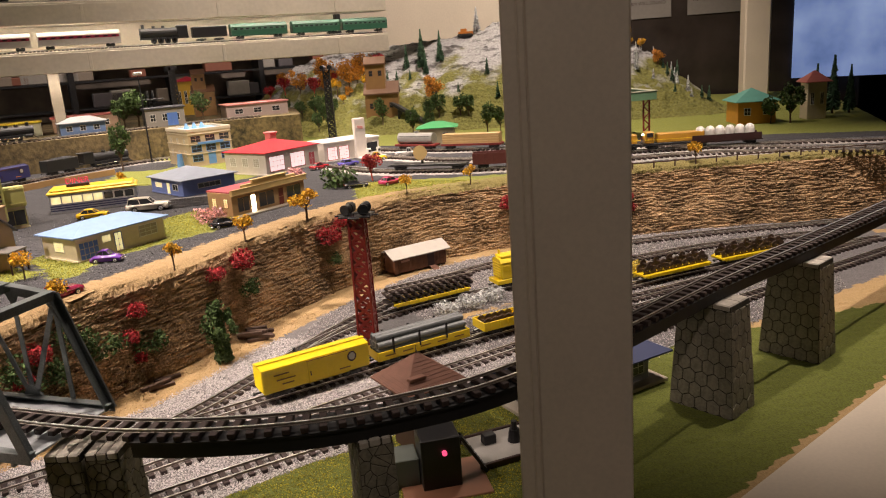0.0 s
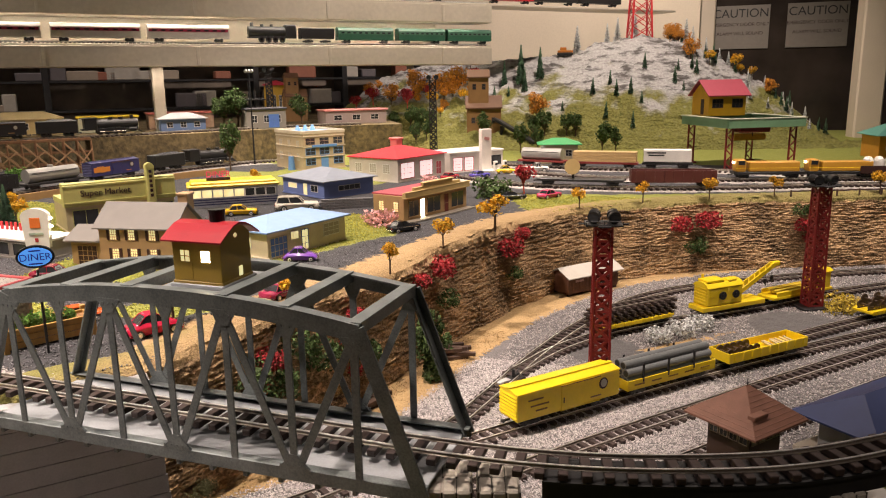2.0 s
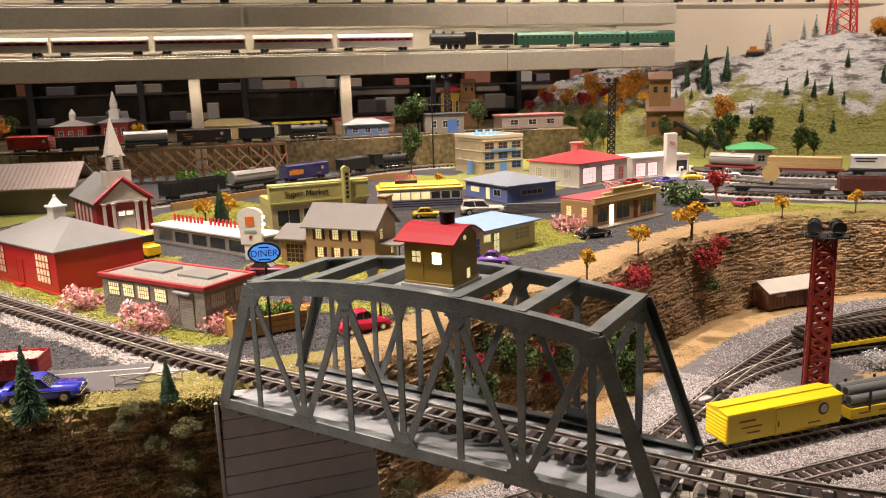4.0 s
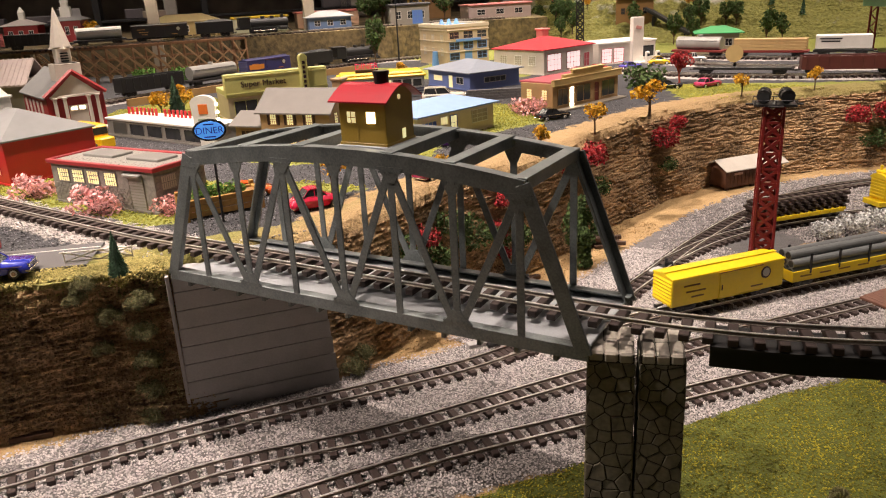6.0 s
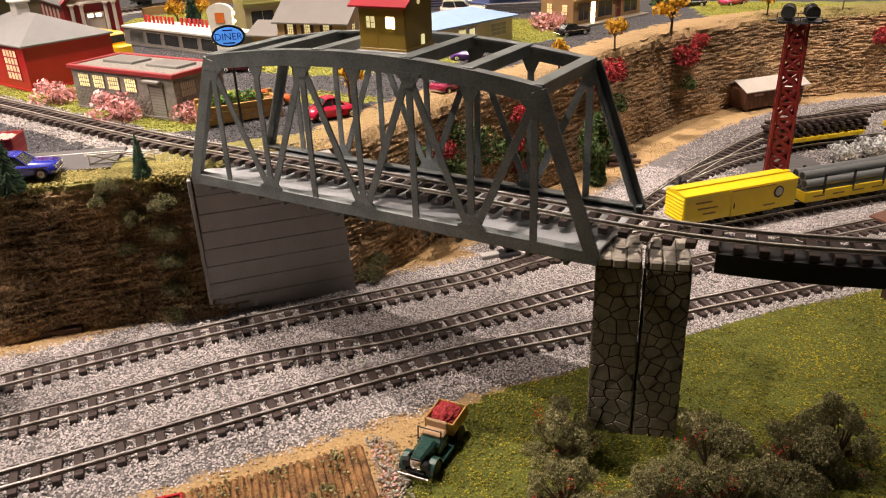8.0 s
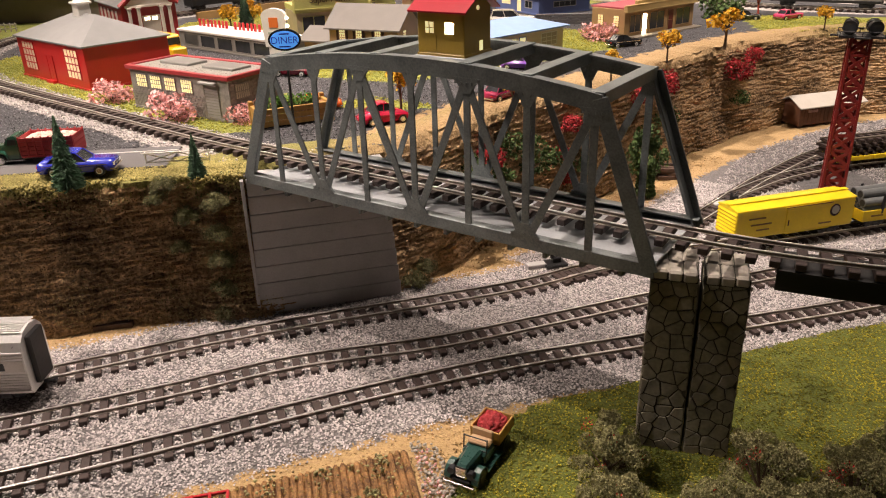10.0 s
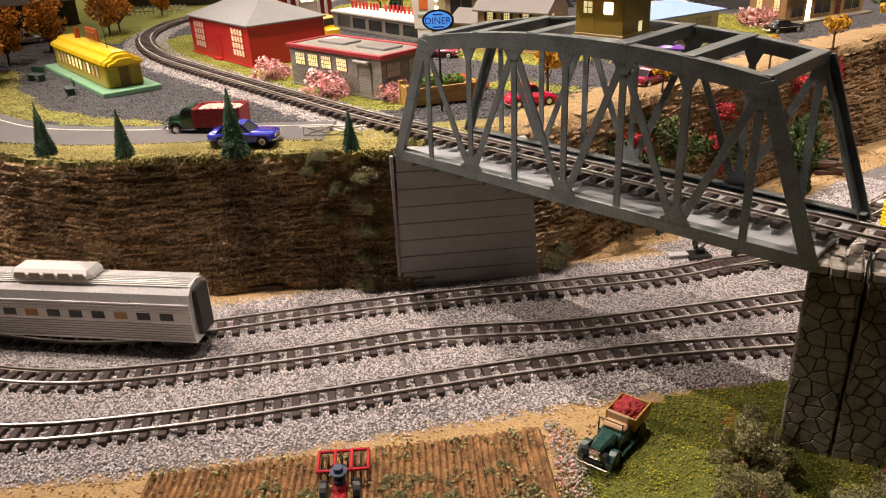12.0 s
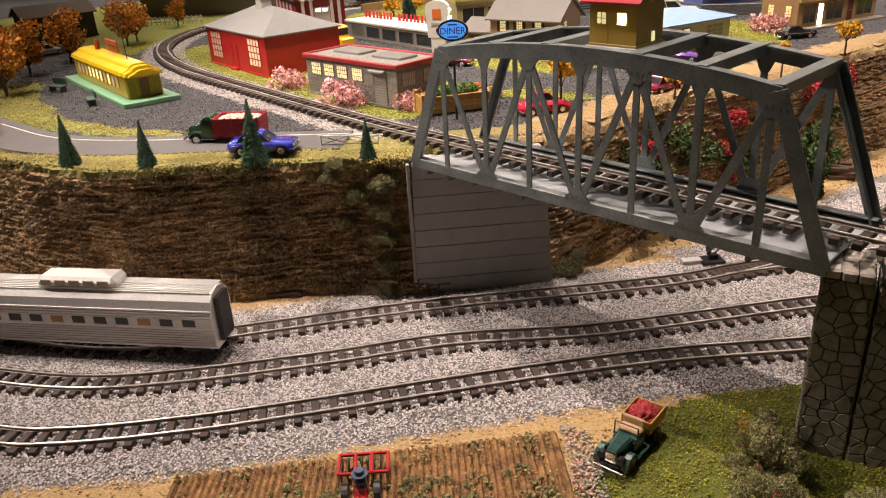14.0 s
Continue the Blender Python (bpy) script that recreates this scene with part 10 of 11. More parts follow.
def diesel(points, x, y, z, label, L=0.20):
    t = wagon("diesel_locomotive", points, x, y, z, L, label, "locomotive")
    ly = paint("loco_mustard", (0.50, 0.26, 0.03), 0.4)
    bm = bmesh.new()
    box(bm, (0, 0, 0.0150), (L, 0.044, 0.008), 0.001)
    part("frame", bm, "black", t)
    bm = bmesh.new()
    box(bm, (0.015, 0, 0.033), (L * 0.72, 0.032, 0.030), 0.003)
    part("hood", bm, ly, t)
    bm = bmesh.new()
    box(bm, (-L * 0.40, 0, 0.036), (0.028, 0.040, 0.036), 0.003)
    part("cab", bm, ly, t)
    opening(t, "window", pose(0, -0.021, 0), -L * 0.40, 0.045, 0.016, 0.009, "darkglass", "black", 1, 1)
    for s in (-1, 1):
        bm = bmesh.new()
        rod(bm, (-L / 2 + 0.004, s * 0.021, 0.030), (L / 2 - 0.004, s * 0.021, 0.030), 0.0007, 6)
        part("handrail", bm, "yellow", t)
    bm = bmesh.new()
    bmesh.ops.create_icosphere(bm, subdivisions=2, radius=0.004, matrix=Matrix.Translation((-L / 2 + 0.002, 0, 0.045)))
    part("headlight", bm, "bulb", t)
    return t


diesel(FAR3, 0.79, 1.915, RAILFAR, "mustard diesel locomotive in the far yard")
diesel(FAR3, 0.985, 1.965, RAILFAR, "mustard diesel locomotive behind another")


def steam_engine(points, x, y, z, shift, label, tender=True, flip=False):
    L = 0.20
    t = wagon("steam_locomotive", points, x, y, z, L, label, "locomotive", flip, shift, False)
    bm = bmesh.new()
    rod(bm, (-0.045, 0, 0.036), (0.092, 0, 0.036), 0.0175, 18)
    rod(bm, (0.090, 0, 0.036), (0.096, 0, 0.036), 0.0150, 18)
    part("boiler", bm, "black", t)
    bm = bmesh.new()
    box(bm, (-0.065, 0, 0.038), (0.042, 0.042, 0.040), 0.002)
    box(bm, (-0.068, 0, 0.0590), (0.052, 0.046, 0.003), 0.001)
    part("cab", bm, "black", t)
    for x_, h, r in ((0.078, 0.066, 0.006), (0.040, 0.060, 0.008), (0.005, 0.060, 0.008)):
        bm = bmesh.new()
        rod(bm, (x_, 0, 0.050), (x_, 0, h), r, 12)
        part("chimney" if x_ > 0.07 else "dome", bm, "black", t)
    for s in (-1, 1):
        for k in range(4):
            bm = bmesh.new()
            rod(bm, (-0.035 + k * 0.026, s * 0.0125, 0.0115), (-0.035 + k * 0.026, s * 0.0160, 0.0115), 0.0115, 18)
            part("drive_wheel", bm, "darkmetal", t)
        bm = bmesh.new()
        box(bm, (0.006, s * 0.0175, 0.0105), (0.085, 0.0016, 0.003), 0.0005)
        part("side_rod", bm, "chrome", t)
        bm = bmesh.new()
        rod(bm, (0.064, s * 0.0165, 0.016), (0.088, s * 0.0165, 0.016), 0.007, 12)
        part("cylinder", bm, "black", t)
    bm = bmesh.new()
    box(bm, (0.0, 0, 0.020), (0.19, 0.030, 0.006), 0.001)
    bar(bm, (0.092, 0, 0.016), (0.108, 0, 0.004), 0.036, 0.003)
    part("running_board", bm, "black", t)
    if tender:
        tt = wagon("coal_tender", points, x, y, z, 0.13, "black coal tender behind the locomotive", "tender", flip, shift + (0.172 if flip else -0.172))
        bm = bmesh.new()
        box(bm, (0, 0, 0.033), (0.130, 0.042, 0.042), 0.002)
        part("body", bm, "black", tt)
        bm = bmesh.new()
        heap(bm, 0.012, 0, 0.0535, 0.092, 0.036, 0.007, 3)
        part("coal", bm, "darkmetal", tt)
    return t


# freight train on the loop behind the town
steam_engine(UPPER, -1.10, 1.85, RAILUP, 0.0, "black steam locomotive on the loop behind the town", True, False)
boxcar(UPPER, -1.10, 1.85, RAILUP, paint("deep_violet_blue", (0.03, 0.03, 0.12), 0.4), "dark blue boxcar with orange stripe behind the tender", 0.187, -0.40, paint("orange_stripe", (0.6, 0.22, 0.03)), paint("deep_violet_blue", (0.03, 0.03, 0.12)))
blue_box = [o for o in bpy.data.objects if o.name.startswith("boxcar") and "dark blue" in str(o.get("label", ""))][0]
for s in (-1, 1):
    bm = bmesh.new()
    box(bm, (s * 0.056, s * 0.0220, 0.0310), (0.062, 0.0010, 0.0150), 0.0003)
    part("side_panel", bm, paint("orange_stripe", (0.6, 0.22, 0.03)), blue_box, "orange side panel")
flat_wagon(UPPER, -1.10, 1.85, RAILUP, "black", "silver tank wagon on the loop", "tank", -0.62)
gondola(UPPER, -1.10, 1.85, -0.84, "black", "black hopper wagon on the loop", RAILUP, None, 0.20, 0.036)
# low brown wall along the loop
t = thing("retaining_wall", pose(0, 0, 0), "low tan retaining wall in front of the loop track", "wall", "", "structure")
line = smooth_line([(-1.13, 0.86), (-1.10, 1.10), (-1.055, 1.32), (-1.00, 1.55), (-0.93, 1.72)], 0.02)
v, fcs = ribbon(line, [(-0.004, -0.002), (0.004, -0.002), (0.004, 0.020), (-0.004, 0.020)], ZT)
ob = new("wall_board", raw("wall_board", v, fcs, paint("tan_board", (0.36, 0.22, 0.09))))
ob.parent = t

# ---- back level with its trestle ----
ZB2 = 0.303
back = [(-1.45, 1.66), (-1.30, 1.82), (-1.13, 2.02), (-1.02, 2.20), (-0.85, 2.40), (-0.62, 2.55), (-0.9, 3.0), (-1.7, 4.0), (-3.4, 4.0), (-3.4, 1.2), (-2.5, 0.95), (-2.05, 0.98), (-1.92, 1.12), (-2.05, 1.35), (-1.72, 1.75)]
bm = bmesh.new()
prism(bm, back, ZT - 0.01, ZB2)
tagged(new("back_level", mesh_of("back_level", bm, material("dark_scenery_bank", (0.045, 0.040, 0.020), 0.95, 0, 0.5, 60, 0.9, 9, (0.15, 0.11, 0.05), depth=0.004))), "dark raised bank carrying the back tracks", "bank", "", "structure")
BACKT = [(-2.9, 0.90), (-2.3, 0.95), (-1.93, 1.10), (-1.70, 1.38), (-1.47, 1.66), (-1.25, 1.98), (-1.05, 2.28), (-0.8, 2.52)]
track(BACKT, ZB2 + 0.005, "dark-tied track on the trestle and back bank")
t = thing("timber_trestle", pose(0, 0, 0), "brown timber trestle carrying the back track", "trestle")
TR = material("trestle_timber", (0.20, 0.10, 0.045), 0.75, 0, 0.25, 200, 0.2, 40)
a, b = Vector((-1.93, 1.10, 0)), Vector((-1.46, 1.67, 0))
d_ = (b - a).normalized()
nrm = Vector((d_.y, -d_.x, 0))
up = Vector((0, 0, 1))
N = 17
for s in (-0.022, 0.022):
    bm = bmesh.new()
    bar(bm, a + nrm * s + up * (ZB2 - 0.002), b + nrm * s + up * (ZB2 - 0.002), 0.008, 0.010)
    part("stringer", bm, TR, t)
    for zz in (ZT + 0.035, ZT + 0.075):
        bm = bmesh.new()
        bar(bm, a + nrm * (s * 1.3) + up * zz, b + nrm * (s * 1.3) + up * zz, 0.004, 0.005)
        part("sway_girt", bm, TR, t)
for i in range(N + 1):
    p = a.lerp(b, i / N)
    for s in (-0.034, -0.013, 0.013, 0.034):
        bm = bmesh.new()
        rod(bm, p + nrm * (s * 1.3) + up * ZT, p + nrm * (s * 0.7) + up * (ZB2 - 0.006), 0.0035, 6)
        part("timber_post", bm, TR, t)
    if i < N:
        q = a.lerp(b, (i + 1) / N)
        far_end = a.lerp(b, min(1.0, (i + 2.2) / N))
        for s in (-1, 1):
            bm = bmesh.new()
            bar(bm, p + nrm * (s * 0.040) + up * (ZB2 - 0.012), far_end + nrm * (s * 0.042) + up * (ZT + 0.012), 0.003, 0.0055)
            part("brace", bm, paint("pale_brace_timber", (0.36, 0.22, 0.11), 0.7), t)
    if i % 2 == 0:
        q = a.lerp(b, min(1.0, (i + 1.6) / N))
        bm = bmesh.new()
        bar(bm, p + nrm * 0.046 + up * (ZT + 0.030), q + nrm * 0.044 + up * (ZT + 0.085), 0.003, 0.0045)
        part("brace", bm, paint("pale_brace_timber", (0.36, 0.22, 0.11), 0.7), t)

steam_engine(BACKT, -1.42, 1.73, ZB2 + 0.0092, 0.0, "black steam locomotive on the back track")
flat_wagon(BACKT, -1.42, 1.73, ZB2 + 0.0092, "black", "silver tank wagon crossing the trestle", "tank", -0.56, 0.17)
boxcar(BACKT, -1.42, 1.73, ZB2 + 0.0092, paint("near_black_box", (0.02, 0.018, 0.02), 0.4), "black boxcar with a tan stripe on the trestle", 0.187, -0.36, paint("tan_stripe", (0.45, 0.25, 0.08)))
gondola(BACKT, -1.42, 1.73, -0.76, "black", "black hopper wagon on the trestle", ZB2 + 0.0092, None, 0.18, 0.034)
boxcar(BACKT, -1.42, 1.73, ZB2 + 0.0092, paint("caboose_red", (0.30, 0.015, 0.015), 0.4), "dark red caboose at the end of the back train", 0.15, -0.95, SHUT)


# a second grain elevator and a black floodlight tower on the back level
tagged(copy_thing(bpy.data.objects["grain_elevator"], pose(-1.25, 2.75, ZB2, 0, 0, 40) @ Matrix.Diagonal((0.67, 0.67, 0.65, 1))), "brown grain elevator on the back level", "grain elevator")
flood_tower(-1.262, 2.55, 30, ZB2, 0.225, "black", "black lattice floodlight tower on the back level")


def far_house(x, y, turn, w, d, h, wall, roof, label, name="far_house", flat=False, category="house"):
    t = thing(name, pose(x, y, ZB2, 0, 0, turn), label, category)
    wm = paint("far_" + label.replace(" ", "_"), wall)
    rm = paint("farroof_" + label.replace(" ", "_"), roof)
    bm = bmesh.new()
    box(bm, (0, 0, h / 2), (w, d, h), 0.001)
    part("wall", bm, wm, t)
    if flat:
        bm = bmesh.new()
        box(bm, (0, 0, h + 0.004), (w + 0.012, d + 0.012, 0.008), 0.002)
        part("roof", bm, rm, t)
    else:
        hip_roof(t, w, d, h, d * 0.22, 0.010, rm, d / 2)
    for u in (-w * 0.3, 0, w * 0.3):
        opening(t, "window", pose(0, -d / 2, 0), u, h * 0.52, w * 0.12, h * 0.36, "darkglass", "white", 2, 2)
    return t


sc = far_house(-2.50, 1.49, 40, 0.13, 0.10, 0.075, (0.28, 0.015, 0.015), (0.42, 0.38, 0.36), "red schoolhouse on the back level")
bm = bmesh.new()
box(bm, (0, 0, 0.110), (0.022, 0.022, 0.03), 0.001)
rod(bm, (0, 0, 0.125), (0, 0, 0.145), 0.014, 10, 0.002)
part("cupola", bm, "white", sc)
ch = far_house(-2.385, 1.625, 45, 0.11, 0.20, 0.085, (0.26, 0.02, 0.022), (0.25, 0.24, 0.24), "red church on the back level", "far_church", False, "church")
bm = bmesh.new()
box(bm, (0, -0.06, 0.115), (0.040, 0.040, 0.045), 0.001)
box(bm, (0, -0.06, 0.145), (0.026, 0.026, 0.022), 0.001)
rod(bm, (0, -0.06, 0.155), (0, -0.06, 0.215), 0.018, 8, 0.001)
part("steeple", bm, "white", ch, "white steeple")
far_house(-1.88, 1.78, 45, 0.26, 0.12, 0.060, (0.42, 0.32, 0.14), (0.45, 0.36, 0.18), "tan depot on the back level")
far_house(-1.66, 1.98, 45, 0.22, 0.11, 0.055, (0.42, 0.42, 0.30), (0.62, 0.46, 0.03), "yellow-roofed shed on the back level", flat=True)
far_house(-1.50, 2.22, 45, 0.26, 0.12, 0.060, (0.40, 0.26, 0.17), (0.50, 0.14, 0.12), "salmon-roofed shop on the back level", flat=True)
far_house(-1.36, 2.05, 47, 0.17, 0.10, 0.050, (0.16, 0.25, 0.46), (0.36, 0.38, 0.40), "blue cottage on the back level")
pw = far_house(-1.11, 2.25, 45, 0.16, 0.11, 0.075, (0.27, 0.25, 0.22), (0.06, 0.06, 0.07), "grey power house with a blue door on the back level", flat=True, category="power house")
opening(pw, "door", pose(0, -0.056, 0), 0.03, 0.03, 0.04, 0.05, BLUE, STEEL, 2, 2, "blue door")
bm = bmesh.new()
for x in (-0.05, -0.03):
    rod(bm, (x, 0.0, 0.08), (x, 0.0, 0.15), 0.006, 10)
box(bm, (-0.03, 0, 0.115), (0.08, 0.04, 0.006), 0.001)
part("smokestack", bm, "black", pw)
far_house(-0.88, 2.60, 45, 0.28, 0.12, 0.055, (0.45, 0.36, 0.33), (0.52, 0.20, 0.19), "pink-roofed shop on the back level", flat=True)
for x, y, h in ((-1.24, 2.16, 0.13), (-1.20, 2.20, 0.16), (-1.02, 2.40, 0.13), (-2.75, 1.35, 0.12)):
    put(grn, x, y, ZB2, h)
for x, y, h in ((-2.70, 1.15, 0.11), (-2.62, 1.22, 0.12), (-2.15, 1.55, 0.09), (-2.8, 1.3, 0.1)):
    put(yel if x > -2.5 else org, x, y, ZB2, h)
for x, y, r in ((-1.58, 1.30, 0.05), (-1.50, 1.38, 0.045), (-1.36, 1.58, 0.05)):
    put(box_shr, x, y, ZT, r)
t = thing("long_barn", pose(-1.60, 0.68, ZT, 0, 0, 38), "long dusty barn with a corrugated tin roof", "barn")
bm = bmesh.new()
box(bm, (0, 0, 0.04), (0.42, 0.16, 0.08), 0.001)
part("wall", bm, paint("grey_barn_wall", (0.22, 0.19, 0.17)), t)
bm = bmesh.new()
prof = [(-0.10, 0.066), (0, 0.128), (0.10, 0.066)]
extrude_x(bm, prof + [(y, z + 0.004) for y, z in prof[::-1]], -0.22, 0.22)
part("roof", bm, paint("dusty_pink_tin", (0.44, 0.36, 0.33), 0.6), t, "dusty pale corrugated roof")
for i in range(36):
    bm = bmesh.new()
    bar(bm, (-0.215 + i * 0.0123, -0.10, 0.0705), (-0.215 + i * 0.0123, 0, 0.1325), 0.004, 0.003)
    part("corrugation", bm, paint("dusty_pink_tin", (0.44, 0.36, 0.33)), t)
# yellow signal tower with a red roof behind the elevator
far_house(-1.43, 2.88, 20, 0.10, 0.10, 0.17, (0.55, 0.34, 0.03), (0.42, 0.02, 0.04), "far yellow cabin with a red roof", "far_tower", False, "tower")
t = thing("lamp_mast", pose(-1.00, 2.00, ZT, 0, 0, 10), "thin grey lamp mast beside the loop", "lamp")
bm = bmesh.new()
rod(bm, (0, 0, 0), (0, 0, 0.345), 0.0035, 8, 0.0022)
part("mast", bm, "darkmetal", t)
bm = bmesh.new()
for u in (-0.012, 0.0, 0.012):
    rod(bm, (u, 0.004, 0.347), (u, -0.006, 0.343), 0.005, 10, 0.006)
part("lamp_head", bm, "white", t)

# ---- shelf with trains ----
SH = pose(-1.1, 2.21, 0, 0, 0, 46.9)
t = thing("display_shelf", SH, "metal wall shelf with a slotted edge and lit backing", "shelf")
for z, s0, s1 in ((0.592, -3.2, 1.085), (0.775, -3.2, 2.2)):
    bm = bmesh.new()
    box(bm, ((s0 + s1) / 2, 0.07, z + 0.037), (s1 - s0, 0.16, 0.008), 0.001)
    part("board", bm, "shelf", t)
    s1 = min(s1, 1.085)
    bm = bmesh.new()
    box(bm, ((s0 + s1) / 2, -0.012, z - 0.004), (s1 - s0, 0.004, 0.074), 0.001)
    part("front_lip", bm, "shelf", t, "brushed metal front edge")
    bm = bmesh.new()
    box(bm, ((s0 + s1) / 2, 0.06, z - 0.040), (s1 - s0, 0.14, 0.004), 0.001)
    part("underside", bm, "shelf", t)
    n = int((s1 - s0) / 0.0145)
    tooth = bmesh.new()
    box(tooth, (0, 0, 0), (0.008, 0.030, 0.004))
    tm = mesh_of("rail_tie", tooth, "tie")
    for i in range(n):
        x = s0 + i * 0.0145
        if -1.5 < x < 1.1 and z < 0.7:
            piece("rail_tie", tm, t, pose(x, 0.020, z + 0.044))
    for y in (0.009, 0.031):
        bm = bmesh.new()
        box(bm, ((s0 + s1) / 2, y, z + 0.0478), (s1 - s0, 0.002, 0.004))
        part("rail", bm, "rail", t)
    for i in range(8):
        x = s1 - 0.25 - i * 0.53
        bm = bmesh.new()
        box(bm, (x, -0.0155, z - 0.004), (0.012, 0.004, 0.070), 0.001)
        part("clip", bm, "shelf", t)
bm = bmesh.new()
box(bm, (-1.16, 0.160, 0.86), (4.08, 0.02, 0.52))
part("backing", bm, "wallcream", t, "cream backing panel")
# added fill strip hidden behind the upper lip, brightens the lower shelf
strip = bpy.data.lights.new("shelf_strip_light", "AREA")
strip.shape, strip.size, strip.size_y, strip.energy, strip.color = "RECTANGLE", 4.1, 0.02, 9, (1.0, 0.86, 0.70)
# added fill below the shelf, brightens the back level and the hill's left slope
under = bpy.data.lights.new("under_shelf_light", "AREA")
under.shape, under.size, under.size_y, under.energy, under.color = "RECTANGLE", 3.9, 0.03, 9, (1.0, 0.84, 0.70)
under_ob = new("under_shelf_light", under)
under_ob.matrix_world = SH @ pose(-0.85, 0.02, 0.548, 4, 0, 0)
strip_ob = new("shelf_strip_light", strip)
strip_ob.matrix_world = SH @ pose(-1.05, 0.005, 0.733, 25, 0, 0)
for x in (-2.0, -0.955, -0.367):
    bm = bmesh.new()
    box(bm, (x, 0.10, 0.39), (0.042, 0.042, 0.42), 0.002)
    part("support_post", bm, paint("dull_cream_post", (0.33, 0.285, 0.22)), t, "cream support post")
bm = bmesh.new()
box(bm, (-1.06, 0.02, 1.28), (4.28, 0.05, 0.03), 0.002)
part("top_rail", bm, "shelf", t)
# added fill lamp above the shelves, without a fitting of its own
shelf_fill = bpy.data.lights.new("shelf_light", "AREA")
shelf_fill.shape, shelf_fill.size, shelf_fill.size_y, shelf_fill.energy, shelf_fill.color = "RECTANGLE", 4.6, 0.05, 11, (1.0, 0.86, 0.68)
lamp_ob = new("shelf_light", shelf_fill)
lamp_ob.matrix_world = SH @ pose(-0.3, -0.10, 1.24, -14, 0, 0)


def shelf_car(s, L, body, stripe, label, z=0.639, roof=None):
    t = thing("display_coach", SH @ pose(s, 0.020, z + 0.0008) @ Matrix.Diagonal((1, 1, 1.18, 1)), label, "passenger coach", "trains on the shelf")
    bm = bmesh.new()
    extrude_x(bm, [(-0.021, 0.012), (-0.021, 0.044), (-0.016, 0.053), (0, 0.056), (0.016, 0.053), (0.021, 0.044), (0.021, 0.012)], -L / 2, L / 2)
    part("body", bm, body, t)
    bm = bmesh.new()
    box(bm, (0, -0.0213, 0.0365), (L * 0.97, 0.0010, 0.0085))
    part("window_band", bm, stripe, t)
    for i in range(9):
        bm = bmesh.new()
        box(bm, (-L * 0.42 + i * L * 0.105, -0.0219, 0.0365), (L * 0.055, 0.0008, 0.0050))
        part("window", bm, "darkglass", t)
    for s_ in (-1, 1):
        tr = piece("truck", TRUCK, t, pose(s_ * (L / 2 - 0.04), 0, 0))
        for wx in (-0.0095, 0.0095):
            piece("wheel", WHEEL, tr, pose(wx, -0.0112, 0.0066))
    return t


WS = paint("silver_white_coach", (0.62, 0.58, 0.54), 0.35, 0.1, 0.3)
REDS = paint("coach_red_band", (0.34, 0.02, 0.06), 0.4)
for s in (-0.248, -0.572, -0.915, -1.262, -1.60, -1.95):
    shelf_car(s, 0.30 if s > -0.7 else 0.325, WS, REDS, "silver-white coach with a red window band on the shelf")
DG = paint("dark_green_coach", (0.02, 0.085, 0.05), 0.45)
DGB = paint("dull_green_band", (0.06, 0.13, 0.09), 0.5)
for s in (0.475, 0.738, 0.978):
    shelf_car(s, 0.25 if s < 0.7 else 0.225, DG, DGB, "dark green heavyweight coach on the shelf")


def shelf_engine(s, z=0.639):
    t = thing("display_locomotive", SH @ pose(s, 0.020, z + 0.0008, 0, 0, 180) @ Matrix.Diagonal((1.08, 1, 1.22, 1)), "black steam locomotive displayed on the shelf", "locomotive", "trains on the shelf")
    bm = bmesh.new()
    rod(bm, (-0.05, 0, 0.036), (0.088, 0, 0.036), 0.0165, 16)
    part("boiler", bm, "black", t)
    bm = bmesh.new()
    box(bm, (-0.068, 0, 0.038), (0.040, 0.040, 0.040), 0.002)
    part("cab", bm, "black", t)
    for x, h in ((0.074, 0.064), (0.036, 0.059), (0.0, 0.059)):
        bm = bmesh.new()
        rod(bm, (x, 0, 0.048), (x, 0, h), 0.006, 10)
        part("dome", bm, "black", t)
    for k in range(4):
        bm = bmesh.new()
        rod(bm, (-0.035 + k * 0.026, 0.0125, 0.0115), (-0.035 + k * 0.026, 0.016, 0.0115), 0.0115, 16)
        dw = part("drive_wheel", bm, "darkmetal", t)
        bm = bmesh.new()
        rod(bm, (-0.035 + k * 0.026, 0.016, 0.0115), (-0.035 + k * 0.026, 0.0166, 0.0115), 0.006, 12)
        part("hub", bm, "chrome", dw)
    bm = bmesh.new()
    box(bm, (0.0, 0, 0.018), (0.18, 0.028, 0.006), 0.001)
    part("frame", bm, "black", t)
    tt = thing("display_tender", SH @ pose(s + 0.186, 0.020, z + 0.0008) @ Matrix.Diagonal((1.25, 1, 1.22, 1)), "black coal tender displayed on the shelf", "tender", "trains on the shelf")
    bm = bmesh.new()
    box(bm, (0, 0, 0.032), (0.115, 0.040, 0.036), 0.002)
    part("body", bm, "black", tt)
    for s_ in (-1, 1):
        piece("truck", TRUCK, tt, pose(s_ * 0.03, 0, 0))


shelf_engine(0.075)
